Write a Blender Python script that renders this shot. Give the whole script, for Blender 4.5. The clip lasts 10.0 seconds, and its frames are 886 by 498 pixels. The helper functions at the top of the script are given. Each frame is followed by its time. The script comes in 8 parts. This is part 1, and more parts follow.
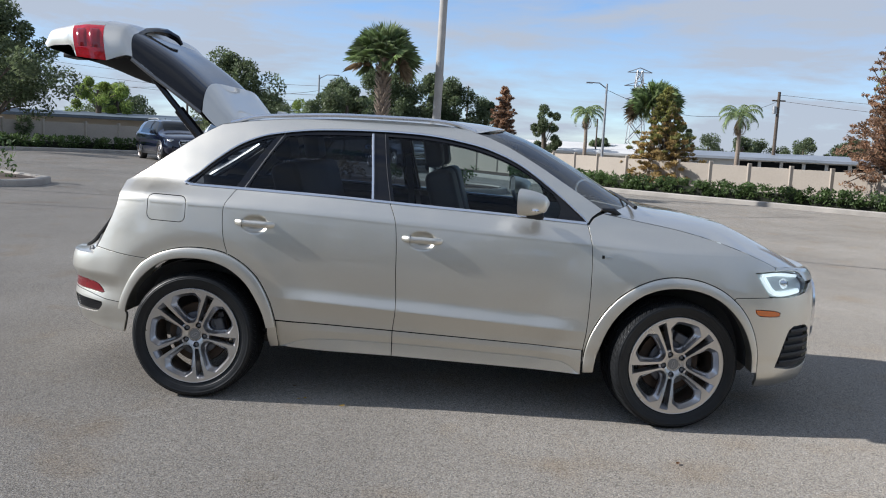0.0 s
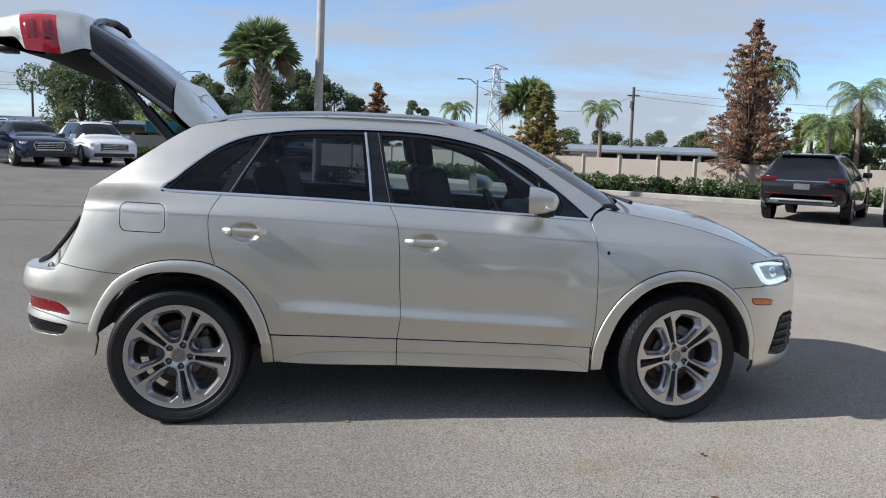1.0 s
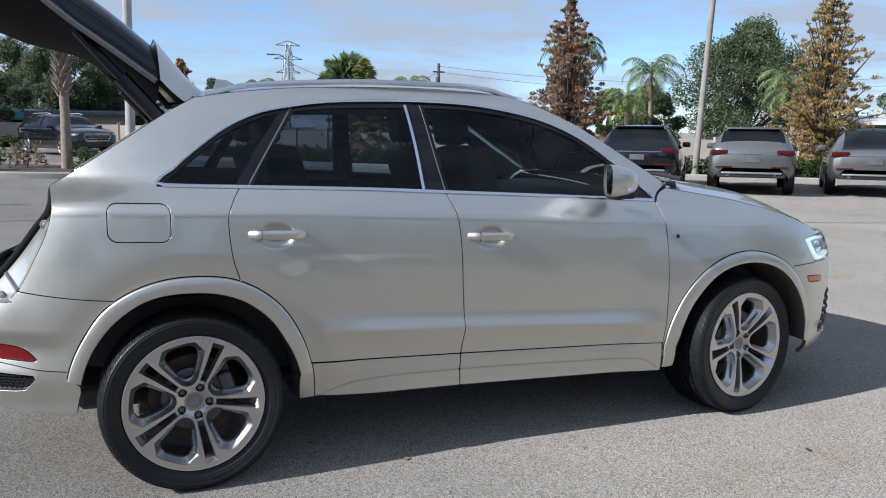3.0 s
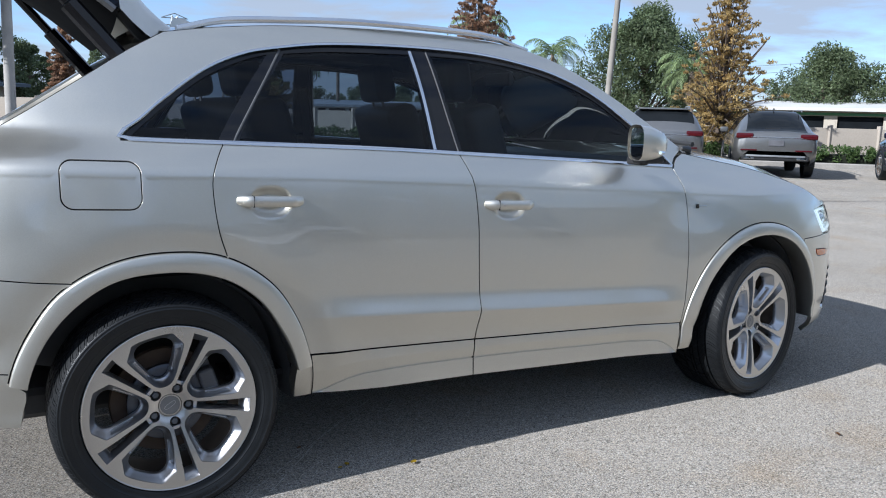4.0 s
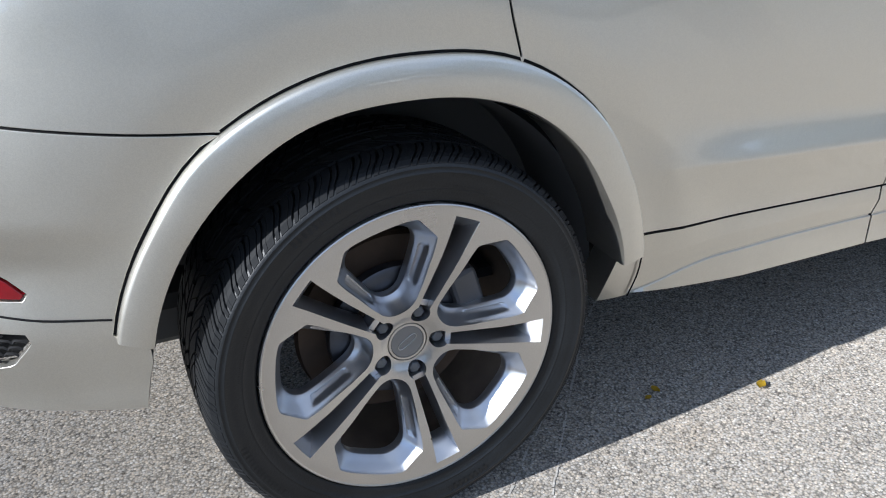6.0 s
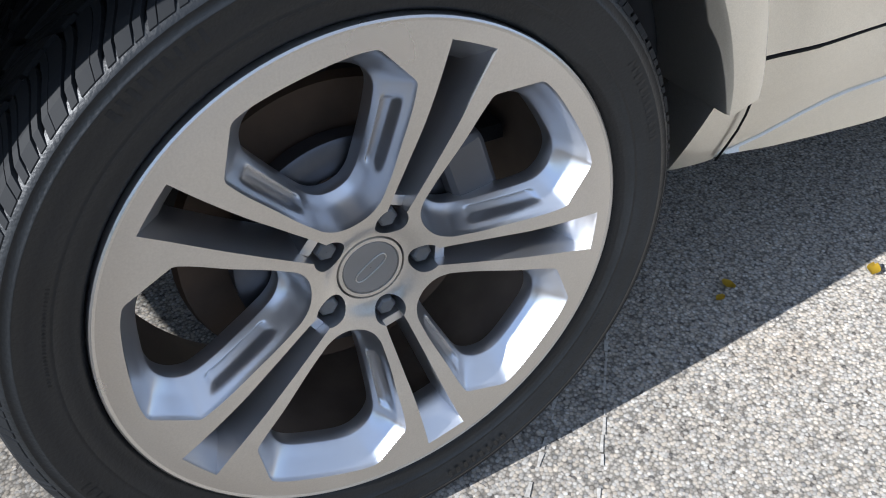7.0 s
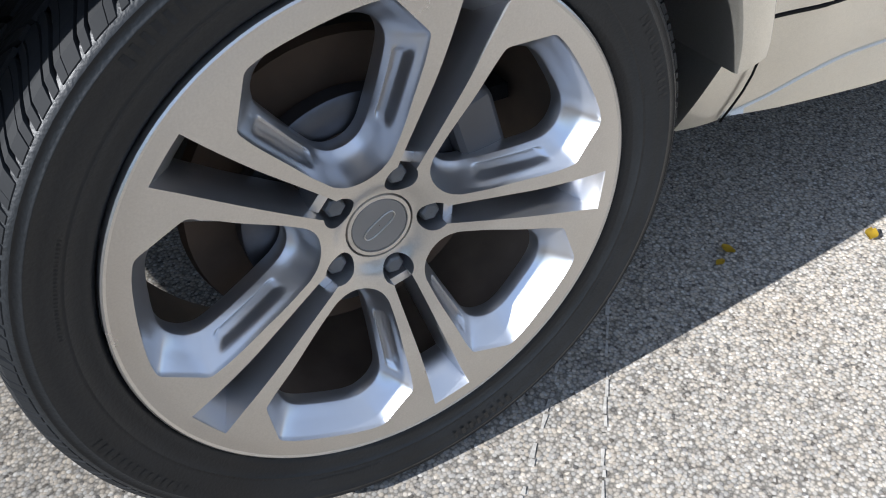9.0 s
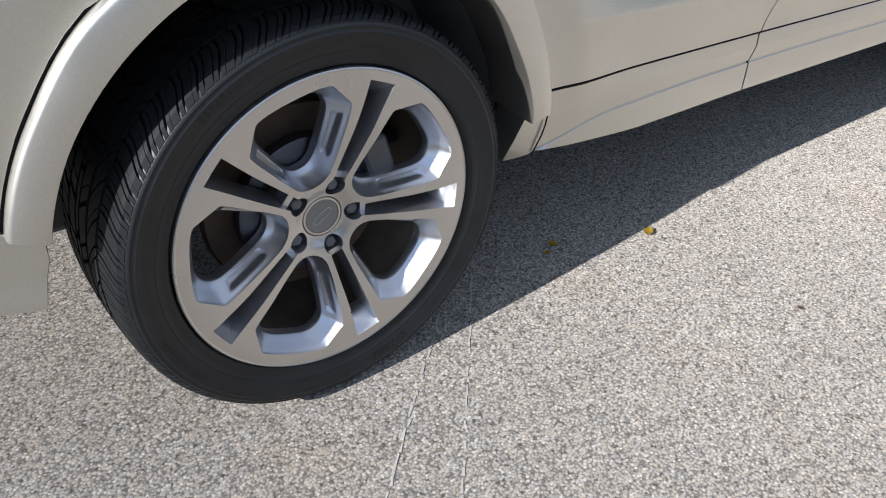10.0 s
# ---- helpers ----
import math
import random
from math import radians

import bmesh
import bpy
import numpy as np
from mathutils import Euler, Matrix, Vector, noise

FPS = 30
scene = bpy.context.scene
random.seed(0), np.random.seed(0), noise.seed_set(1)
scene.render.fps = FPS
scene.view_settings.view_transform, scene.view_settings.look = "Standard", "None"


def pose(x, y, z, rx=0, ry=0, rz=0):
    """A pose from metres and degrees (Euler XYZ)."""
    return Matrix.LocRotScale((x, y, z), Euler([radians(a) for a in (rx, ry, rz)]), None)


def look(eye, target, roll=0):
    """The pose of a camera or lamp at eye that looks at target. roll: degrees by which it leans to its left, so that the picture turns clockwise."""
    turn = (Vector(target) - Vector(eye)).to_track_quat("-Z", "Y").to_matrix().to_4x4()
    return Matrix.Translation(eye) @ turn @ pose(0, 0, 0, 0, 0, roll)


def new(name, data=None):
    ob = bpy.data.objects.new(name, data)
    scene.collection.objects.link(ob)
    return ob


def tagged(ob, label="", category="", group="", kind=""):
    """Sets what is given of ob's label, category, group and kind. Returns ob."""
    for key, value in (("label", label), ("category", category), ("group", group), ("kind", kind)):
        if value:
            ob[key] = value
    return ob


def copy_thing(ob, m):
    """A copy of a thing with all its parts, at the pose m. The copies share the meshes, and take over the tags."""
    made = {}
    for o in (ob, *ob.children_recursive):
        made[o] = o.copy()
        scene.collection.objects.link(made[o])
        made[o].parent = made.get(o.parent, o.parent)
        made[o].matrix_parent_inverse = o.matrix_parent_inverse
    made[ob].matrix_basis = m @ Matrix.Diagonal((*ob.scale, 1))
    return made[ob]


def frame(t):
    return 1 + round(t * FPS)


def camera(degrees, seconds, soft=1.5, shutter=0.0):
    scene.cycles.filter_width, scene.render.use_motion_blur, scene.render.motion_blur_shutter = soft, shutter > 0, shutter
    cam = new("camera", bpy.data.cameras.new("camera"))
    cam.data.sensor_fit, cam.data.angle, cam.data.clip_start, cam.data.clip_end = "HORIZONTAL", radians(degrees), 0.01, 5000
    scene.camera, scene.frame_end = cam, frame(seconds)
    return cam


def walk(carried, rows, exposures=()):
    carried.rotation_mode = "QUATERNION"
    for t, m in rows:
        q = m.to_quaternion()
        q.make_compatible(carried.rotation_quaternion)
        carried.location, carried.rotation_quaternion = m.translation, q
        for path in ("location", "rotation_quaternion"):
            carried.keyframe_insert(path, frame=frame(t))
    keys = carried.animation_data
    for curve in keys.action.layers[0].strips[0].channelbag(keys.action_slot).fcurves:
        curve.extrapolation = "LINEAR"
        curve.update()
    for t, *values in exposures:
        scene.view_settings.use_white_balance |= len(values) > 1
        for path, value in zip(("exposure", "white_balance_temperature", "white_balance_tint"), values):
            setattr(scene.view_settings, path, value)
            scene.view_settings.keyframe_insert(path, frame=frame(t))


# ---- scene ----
cam = camera(57.9, 10.0, 1.05)
PATH = [
    (0, (0.281, -5.097, 1.435), (0.169, -3.116, 1.180), 2.76),
    (0.5, (-0.119, -5.046, 1.426), (-0.078, -3.063, 1.174), 2.76),
    (1, (-0.449, -4.916, 1.415), (-0.222, -2.945, 1.165), 1.81),
    (1.5, (-0.767, -4.715, 1.423), (-0.478, -2.753, 1.165), -0.25),
    (2, (-1.088, -4.554, 1.415), (-0.692, -2.612, 1.143), -0.46),
    (2.5, (-1.322, -4.289, 1.387), (-0.762, -2.392, 1.090), -0.04),
    (2.7, (-1.388, -4.153, 1.391), (-0.775, -2.273, 1.093), 0.17),
    (3.8, (-1.670, -3.505, 1.281), (-0.732, -1.765, 0.974), 1.37),
    (4, (-1.707, -3.370, 1.264), (-0.761, -1.640, 0.929), 1.48),
    (4.5, (-1.807, -3.001, 1.249), (-0.945, -1.246, 0.829), 1.26),
    (5, (-1.878, -2.619, 1.252), (-1.055, -0.881, 0.703), 1.28),
    (5.5, (-1.808, -2.230, 1.190), (-1.028, -0.544, 0.449), 0.90),
    (5.7, (-1.780, -2.099, 1.162), (-1.012, -0.448, 0.335), 0.66),
    (6.8, (-1.559, -1.483, 0.902), (-0.798, -0.078, -0.301), -0.55),
    (7, (-1.519, -1.422, 0.852), (-0.783, -0.075, -0.431), -0.58),
    (7.5, (-1.471, -1.329, 0.780), (-0.763, -0.044, -0.578), -0.19),
    (8, (-1.465, -1.309, 0.759), (-0.770, -0.047, -0.628), 0.14),
    (8.5, (-1.480, -1.328, 0.773), (-0.771, -0.065, -0.606), 0.35),
    (9, (-1.543, -1.420, 0.834), (-0.795, -0.120, -0.489), 0.11),
    (9.5, (-1.668, -1.596, 0.953), (-0.744, -0.349, -0.309), 2.88),
    (10, (-1.805, -1.812, 1.085), (-0.803, -0.574, -0.124), 3.73),
]
walk(cam, [(t, look(eye, target, roll)) for t, eye, target, roll in PATH],
     [(0.0, 0.55, 5900, 11), (2.5, 0.50, 5680, 10), (4.0, 0.61, 5480, 10), (5.0, 0.80, 5440, 10), (5.7, 0.93, 5560, 10), (7.0, 1.26, 5600, 10), (8.5, 1.29, 5680, 10), (9.0, 1.27, 5680, 10), (9.5, 1.16, 5760, 11), (10.0, 0.91, 5780, 12)])

# ---- sky and sun ----
SUN_ELEV, SUN_HEAD = 30.0, 3.4            # light travels along +x, turned slightly towards +y
world = bpy.data.worlds.new("sky")
scene.world = world
world.use_nodes = True
wn, wl = world.node_tree.nodes, world.node_tree.links
wn.clear()
w_out = wn.new("ShaderNodeOutputWorld")
w_bg = wn.new("ShaderNodeBackground")
w_bg.inputs["Strength"].default_value = 0.112
w_sky = wn.new("ShaderNodeTexSky")
w_sky.sky_type = "NISHITA"
w_sky.sun_disc = False
w_sky.sun_elevation = radians(SUN_ELEV)
w_sky.sun_rotation = radians(270.0 - SUN_HEAD)
w_sky.air_density, w_sky.dust_density, w_sky.ozone_density = 0.85, 0.0, 4.0
w_tc = wn.new("ShaderNodeTexCoord")
w_map = wn.new("ShaderNodeMapping")
w_map.inputs["Scale"].default_value = (1.6, 1.6, 8.0)
w_map.inputs["Location"].default_value = (3.1, 0.4, 0.0)
w_no = wn.new("ShaderNodeTexNoise")
w_no.inputs["Scale"].default_value = 2.6
w_no.inputs["Detail"].default_value = 9.0
w_no.inputs["Roughness"].default_value = 0.60
w_no.inputs["Distortion"].default_value = 0.25
w_ramp = wn.new("ShaderNodeValToRGB")
w_ramp.color_ramp.elements[0].position, w_ramp.color_ramp.elements[1].position = 0.31, 0.57
w_ramp.color_ramp.elements[0].color, w_ramp.color_ramp.elements[1].color = (0, 0, 0, 1), (0.95, 0.95, 0.95, 1)
w_mix = wn.new("ShaderNodeMix")
w_mix.data_type = "RGBA"
w_mix.inputs["B"].default_value = (3.1, 3.3, 3.58, 1)
wl.new(w_tc.outputs["Generated"], w_map.inputs["Vector"])
wl.new(w_map.outputs["Vector"], w_no.inputs["Vector"])
wl.new(w_no.outputs["Fac"], w_ramp.inputs["Fac"])
wl.new(w_ramp.outputs["Color"], w_mix.inputs["Factor"])
wl.new(w_sky.outputs["Color"], w_mix.inputs["A"])
wl.new(w_mix.outputs["Result"], w_bg.inputs["Color"])
wl.new(w_bg.outputs["Background"], w_out.inputs["Surface"])

sun_data = bpy.data.lights.new("sun", "SUN")
sun_data.energy, sun_data.angle, sun_data.color = 4.3, radians(0.6), (1.0, 0.925, 0.82)
sun = new("sun", sun_data)
_e, _h = radians(SUN_ELEV), radians(SUN_HEAD)
sun.matrix_basis = look((0, 0, 30), (30 * math.cos(_e) * math.cos(_h), 30 * math.cos(_e) * math.sin(_h), 30 - 30 * math.sin(_e)))


# ---- materials ----
def blank(name):
    m = bpy.data.materials.new(name)
    m.use_nodes = True
    return m, m.node_tree.nodes, m.node_tree.links, m.node_tree.nodes["Principled BSDF"]


def mat(name, col, rough=0.5, metal=0.0, var=0.15, scale=6.0, fine=0.0, fscale=120.0, bump=0.0, bscale=150.0, coat=0.0, rvar=0.1, objvar=0.0, spec=0.5):
    """Principled material with tone variation at two scales and fine relief."""
    m, n, l, b = blank(name)
    tc = n.new("ShaderNodeTexCoord")
    no = n.new("ShaderNodeTexNoise")
    no.inputs["Scale"].default_value, no.inputs["Detail"].default_value = scale, 5.0
    l.new(tc.outputs["Object"], no.inputs["Vector"])
    fn = n.new("ShaderNodeTexNoise")
    fn.inputs["Scale"].default_value, fn.inputs["Detail"].default_value = fscale, 2.0
    l.new(tc.outputs["Object"], fn.inputs["Vector"])

    def mul(sock, lo, hi):
        r = n.new("ShaderNodeMapRange")
        r.inputs["From Min"].default_value, r.inputs["From Max"].default_value = 0.25, 0.75
        r.inputs["To Min"].default_value, r.inputs["To Max"].default_value = lo, hi
        l.new(sock, r.inputs["Value"])
        return r.outputs["Result"]
    a = mul(no.outputs["Fac"], 1 - var, 1 + var)
    f = mul(fn.outputs["Fac"], 1 - fine, 1 + fine)
    p = n.new("ShaderNodeMath")
    p.operation = "MULTIPLY"
    l.new(a, p.inputs[0]), l.new(f, p.inputs[1])
    last = p.outputs[0]
    if objvar:
        oi = n.new("ShaderNodeObjectInfo")
        o = mul(oi.outputs["Random"], 1 - objvar, 1 + objvar)
        q = n.new("ShaderNodeMath")
        q.operation = "MULTIPLY"
        l.new(last, q.inputs[0]), l.new(o, q.inputs[1])
        last = q.outputs[0]
    vm = n.new("ShaderNodeVectorMath")
    vm.operation = "SCALE"
    vm.inputs[0].default_value = col
    l.new(last, vm.inputs["Scale"])
    l.new(vm.outputs["Vector"], b.inputs["Base Color"])
    l.new(mul(no.outputs["Fac"], max(rough - rvar * rough, 0.01), min(rough + rvar * rough, 1.0)), b.inputs["Roughness"])
    b.inputs["Metallic"].default_value = metal
    b.inputs["Specular IOR Level"].default_value = spec
    if coat:
        b.inputs["Coat Weight"].default_value, b.inputs["Coat Roughness"].default_value = coat, 0.03
    if bump:
        bn = n.new("ShaderNodeTexNoise")
        bn.inputs["Scale"].default_value, bn.inputs["Detail"].default_value = bscale, 4.0
        l.new(tc.outputs["Object"], bn.inputs["Vector"])
        bu = n.new("ShaderNodeBump")
        bu.inputs["Strength"].default_value, bu.inputs["Distance"].default_value = bump, 0.01
        l.new(bn.outputs["Fac"], bu.inputs["Height"])
        l.new(bu.outputs["Normal"], b.inputs["Normal"])
    return m


def glass(name, tint, gloss=0.01, ior=1.42):
    """A thin tinted pane: it lets the view through, darkened, and mirrors by Fresnel."""
    m, n, l, b = blank(name)
    n.remove(b)
    tr = n.new("ShaderNodeBsdfTransparent")
    tr.inputs["Color"].default_value = (*tint, 1)
    gl = n.new("ShaderNodeBsdfGlossy")
    gl.inputs["Roughness"].default_value = gloss
    fr = n.new("ShaderNodeFresnel")
    fr.inputs["IOR"].default_value = ior
    mx = n.new("ShaderNodeMixShader")
    l.new(fr.outputs["Fac"], mx.inputs["Fac"])
    l.new(tr.outputs["BSDF"], mx.inputs[1]), l.new(gl.outputs["BSDF"], mx.inputs[2])
    l.new(mx.outputs["Shader"], n["Material Output"].inputs["Surface"])
    return m


def leaf(name, col, var=0.4, scale=0.9, fine=0.3, fscale=6.0, through_light=0.45):
    """Thin leaves: part of the light goes through them."""
    m, n, l, b = blank(name)
    tc = n.new("ShaderNodeTexCoord")
    out = n["Material Output"]
    vals = []
    for sc, v in ((scale, var), (fscale, fine)):
        no = n.new("ShaderNodeTexNoise")
        no.inputs["Scale"].default_value, no.inputs["Detail"].default_value = sc, 3.0
        l.new(tc.outputs["Object"], no.inputs["Vector"])
        r = n.new("ShaderNodeMapRange")
        r.inputs["From Min"].default_value, r.inputs["From Max"].default_value = 0.3, 0.7
        r.inputs["To Min"].default_value, r.inputs["To Max"].default_value = 1 - v, 1 + v
        l.new(no.outputs["Fac"], r.inputs["Value"])
        vals.append(r.outputs["Result"])
    geo = n.new("ShaderNodeNewGeometry")
    r = n.new("ShaderNodeMapRange")
    r.inputs["To Min"].default_value, r.inputs["To Max"].default_value = 0.6, 1.4
    l.new(geo.outputs["Random Per Island"], r.inputs["Value"])
    vals.append(r.outputs["Result"])
    last = vals[0]
    for v in vals[1:]:
        q = n.new("ShaderNodeMath")
        q.operation = "MULTIPLY"
        l.new(last, q.inputs[0]), l.new(v, q.inputs[1])
        last = q.outputs[0]
    vm = n.new("ShaderNodeVectorMath")
    vm.operation = "SCALE"
    vm.inputs[0].default_value = col
    l.new(last, vm.inputs["Scale"])
    l.new(vm.outputs["Vector"], b.inputs["Base Color"])
    b.inputs["Roughness"].default_value = 0.5
    b.inputs["Specular IOR Level"].default_value = 0.35
    tl = n.new("ShaderNodeBsdfTranslucent")
    l.new(vm.outputs["Vector"], tl.inputs["Color"])
    mx = n.new("ShaderNodeMixShader")
    mx.inputs["Fac"].default_value = through_light
    l.new(b.outputs["BSDF"], mx.inputs[1]), l.new(tl.outputs["BSDF"], mx.inputs[2])
    l.new(mx.outputs["Shader"], out.inputs["Surface"])
    return m


def asphalt():
    """Worn asphalt with exposed pale aggregate, tar stains and faint tyre marks."""
    m, n, l, b = blank("worn_asphalt")
    tc = n.new("ShaderNodeTexCoord")
    geo = tc.outputs["Object"]
    vo = n.new("ShaderNodeTexVoronoi")
    vo.inputs["Scale"].default_value = 215.0
    vo.inputs["Randomness"].default_value = 1.0
    l.new(geo, vo.inputs["Vector"])
    sep = n.new("ShaderNodeSeparateColor")
    l.new(vo.outputs["Color"], sep.inputs["Color"])
    ramp = n.new("ShaderNodeValToRGB")
    els = ramp.color_ramp.elements
    els[0].position, els[0].color = 0.0, (0.085, 0.078, 0.070, 1)
    els[1].position, els[1].color = 1.0, (0.46, 0.430, 0.380, 1)
    for pos, c in ((0.05, (0.170, 0.158, 0.142, 1)), (0.20, (0.245, 0.228, 0.200, 1)), (0.60, (0.298, 0.276, 0.240, 1)), (0.90, (0.350, 0.325, 0.284, 1))):
        e = els.new(pos)
        e.color = c
    l.new(sep.outputs["Red"], ramp.inputs["Fac"])
    big = n.new("ShaderNodeTexNoise")
    big.inputs["Scale"].default_value, big.inputs["Detail"].default_value = 0.5, 8.0
    l.new(geo, big.inputs["Vector"])
    mid = n.new("ShaderNodeTexNoise")
    mid.inputs["Scale"].default_value, mid.inputs["Detail"].default_value = 48.0, 5.0
    mid.inputs["Roughness"].default_value = 0.72
    l.new(geo, mid.inputs["Vector"])

    def rng(sock, lo, hi, a=0.3, c=0.7):
        r = n.new("ShaderNodeMapRange")
        r.inputs["From Min"].default_value, r.inputs["From Max"].default_value = a, c
        r.inputs["To Min"].default_value, r.inputs["To Max"].default_value = lo, hi
        l.new(sock, r.inputs["Value"])
        return r.outputs["Result"]
    mu = n.new("ShaderNodeMath")
    mu.operation = "MULTIPLY"
    l.new(rng(big.outputs["Fac"], 0.90, 1.16), mu.inputs[0])
    l.new(rng(mid.outputs["Fac"], 0.90, 1.12), mu.inputs[1])
    # dark binder in the joints between the stones
    jm = n.new("ShaderNodeMath")
    jm.operation = "MULTIPLY"
    l.new(mu.outputs[0], jm.inputs[0])
    l.new(rng(vo.outputs["Distance"], 1.10, 0.52, 0.42, 0.74), jm.inputs[1])
    vm = n.new("ShaderNodeVectorMath")
    vm.operation = "SCALE"
    l.new(ramp.outputs["Color"], vm.inputs[0]), l.new(jm.outputs[0], vm.inputs["Scale"])
    # brownish stains
    st = n.new("ShaderNodeTexNoise")
    st.inputs["Scale"].default_value, st.inputs["Detail"].default_value = 1.7, 6.0
    l.new(geo, st.inputs["Vector"])
    mx = n.new("ShaderNodeMix")
    mx.data_type, mx.blend_type = "RGBA", "MULTIPLY"
    mx.inputs["B"].default_value = (0.92, 0.80, 0.66, 1)
    l.new(rng(st.outputs["Fac"], 0.0, 0.75, 0.55, 0.75), mx.inputs["Factor"])
    # some stones tan, some bluish grey
    hue = n.new("ShaderNodeMix")
    hue.data_type = "RGBA"
    hue.inputs["A"].default_value, hue.inputs["B"].default_value = (0.97, 1.0, 1.05, 1), (1.05, 0.995, 0.93, 1)
    l.new(sep.outputs["Blue"], hue.inputs["Factor"])
    tint = n.new("ShaderNodeMix")
    tint.data_type, tint.blend_type = "RGBA", "MULTIPLY"
    tint.inputs["Factor"].default_value = 1.0
    l.new(vm.outputs["Vector"], tint.inputs["A"]), l.new(hue.outputs["Result"], tint.inputs["B"])
    l.new(tint.outputs["Result"], mx.inputs["A"])
    l.new(mx.outputs["Result"], b.inputs["Base Color"])
    b.inputs["Roughness"].default_value = 0.9
    b.inputs["Diffuse Roughness"].default_value = 0.7
    b.inputs["Specular IOR Level"].default_value = 0.1
    bu = n.new("ShaderNodeBump")
    bu.inputs["Strength"].default_value, bu.inputs["Distance"].default_value = 0.24, 0.0025
    inv = rng(vo.outputs["Distance"], 1.0, 0.0, 0.0, 0.8)
    ad = n.new("ShaderNodeMath")
    ad.operation = "ADD"
    l.new(inv, ad.inputs[0]), l.new(sep.outputs["Green"], ad.inputs[1])
    l.new(ad.outputs[0], bu.inputs["Height"])
    l.new(bu.outputs["Normal"], b.inputs["Normal"])
    return m


def car_paint(name, col, metal=0.75, rough=0.30, flake=0.05, coat=1.4):
    """Metallic base under clear lacquer, with fine flakes and a little dust."""
    m, n, l, b = blank(name)
    tc = n.new("ShaderNodeTexCoord")
    vo = n.new("ShaderNodeTexVoronoi")
    vo.inputs["Scale"].default_value = 900.0
    l.new(tc.outputs["Object"], vo.inputs["Vector"])
    sp = n.new("ShaderNodeSeparateColor")
    l.new(vo.outputs["Color"], sp.inputs["Color"])
    r = n.new("ShaderNodeMapRange")
    r.inputs["To Min"].default_value, r.inputs["To Max"].default_value = 1 - flake, 1 + flake
    l.new(sp.outputs["Red"], r.inputs["Value"])
    vm = n.new("ShaderNodeVectorMath")
    vm.operation = "SCALE"
    vm.inputs[0].default_value = col
    l.new(r.outputs["Result"], vm.inputs["Scale"])
    l.new(vm.outputs["Vector"], b.inputs["Base Color"])
    b.inputs["Metallic"].default_value = metal
    no = n.new("ShaderNodeTexNoise")
    no.inputs["Scale"].default_value, no.inputs["Detail"].default_value = 7.0, 6.0
    l.new(tc.outputs["Object"], no.inputs["Vector"])
    rr = n.new("ShaderNodeMapRange")
    rr.inputs["To Min"].default_value, rr.inputs["To Max"].default_value = rough * 0.85, rough * 1.2
    l.new(no.outputs["Fac"], rr.inputs["Value"])
    l.new(rr.outputs["Result"], b.inputs["Roughness"])
    b.inputs["Coat Weight"].default_value, b.inputs["Coat Roughness"].default_value = 1.0, 0.015
    b.inputs["Coat IOR"].default_value = coat
    return m


M = {}
M["asphalt"] = asphalt()
M["paint"] = car_paint("silver_beige_paint", (0.700, 0.674, 0.602), 0.95, 0.415, coat=1.62)
M["trim_black"] = mat("black_plastic", (0.018, 0.018, 0.019), 0.55, var=0.2, bump=0.15, bscale=400)
M["gloss_black"] = mat("gloss_black", (0.008, 0.008, 0.010), 0.08, var=0.1)
M["rubber"] = mat("tyre_rubber", (0.0088, 0.0102, 0.0118), 0.43, spec=0.42, var=0.25, scale=12, fine=0.2, fscale=300, bump=0.1, bscale=300)
# rubber seals, and the ribbons that paint shade into panel gaps
M["seal"] = mat("rubber_and_gap_shade", (0.007, 0.007, 0.008), 0.85, spec=0.2)
M["chrome"] = mat("bright_trim", (0.80, 0.81, 0.83), 0.14, 1.0, var=0.04)
M["alloy"] = mat("machined_alloy", (0.610, 0.590, 0.560), 0.29, 0.93, var=0.05, fine=0.05, fscale=500)
M["alloy_dark"] = mat("painted_alloy", (0.62, 0.622, 0.635), 0.30, 0.93, var=0.05)
# brake dust on the barrels; elsewhere it paints shade in wheel recesses
M["barrel"] = mat("barrel_dust_and_shade", (0.150, 0.115, 0.088), 0.48, 0.3, var=0.35, scale=14)
M["shield"] = mat("dusty_brown_shield", (0.100, 0.068, 0.046), 0.7, 0.2, var=0.35, scale=18)
M["steel"] = mat("brake_steel", (0.12, 0.125, 0.14), 0.45, 0.85, var=0.25, scale=30)
M["rust"] = mat("rusty_steel", (0.085, 0.055, 0.038), 0.85, 0.1, var=0.35, scale=30)
M["cast"] = mat("cast_caliper", (0.14, 0.14, 0.145), 0.5, 0.5, var=0.2)
M["nut"] = mat("nut_cover", (0.13, 0.135, 0.14), 0.5, 0.1)
M["cap"] = mat("grey_hub_cap", (0.24, 0.24, 0.24), 0.42, 0.5)
M["red_lens"] = mat("red_lens", (0.50, 0.005, 0.013), 0.12, var=0.35, scale=30, coat=0.8)
M["reflector"] = mat("dark_red_reflector", (0.17, 0.002, 0.006), 0.1, var=0.3, scale=60, coat=0.6)
M["lining"] = mat("dark_lining", (0.016, 0.016, 0.017), 0.85, spec=0.2)
M["red_dark"] = mat("dark_red_lens", (0.26, 0.003, 0.009), 0.1, var=0.2, coat=1.0)
M["amber"] = mat("amber_lens", (0.75, 0.17, 0.015), 0.15, var=0.1, coat=1.0)
M["tint_rear"] = glass("tinted_glass_rear", (0.27, 0.31, 0.37))
M["tint_front"] = glass("tinted_glass_front", (0.58, 0.66, 0.69))
M["clear"] = glass("clear_glass", (0.80, 0.88, 0.86))
M["lens"] = glass("lamp_lens", (0.9, 0.92, 0.93), ior=1.45)
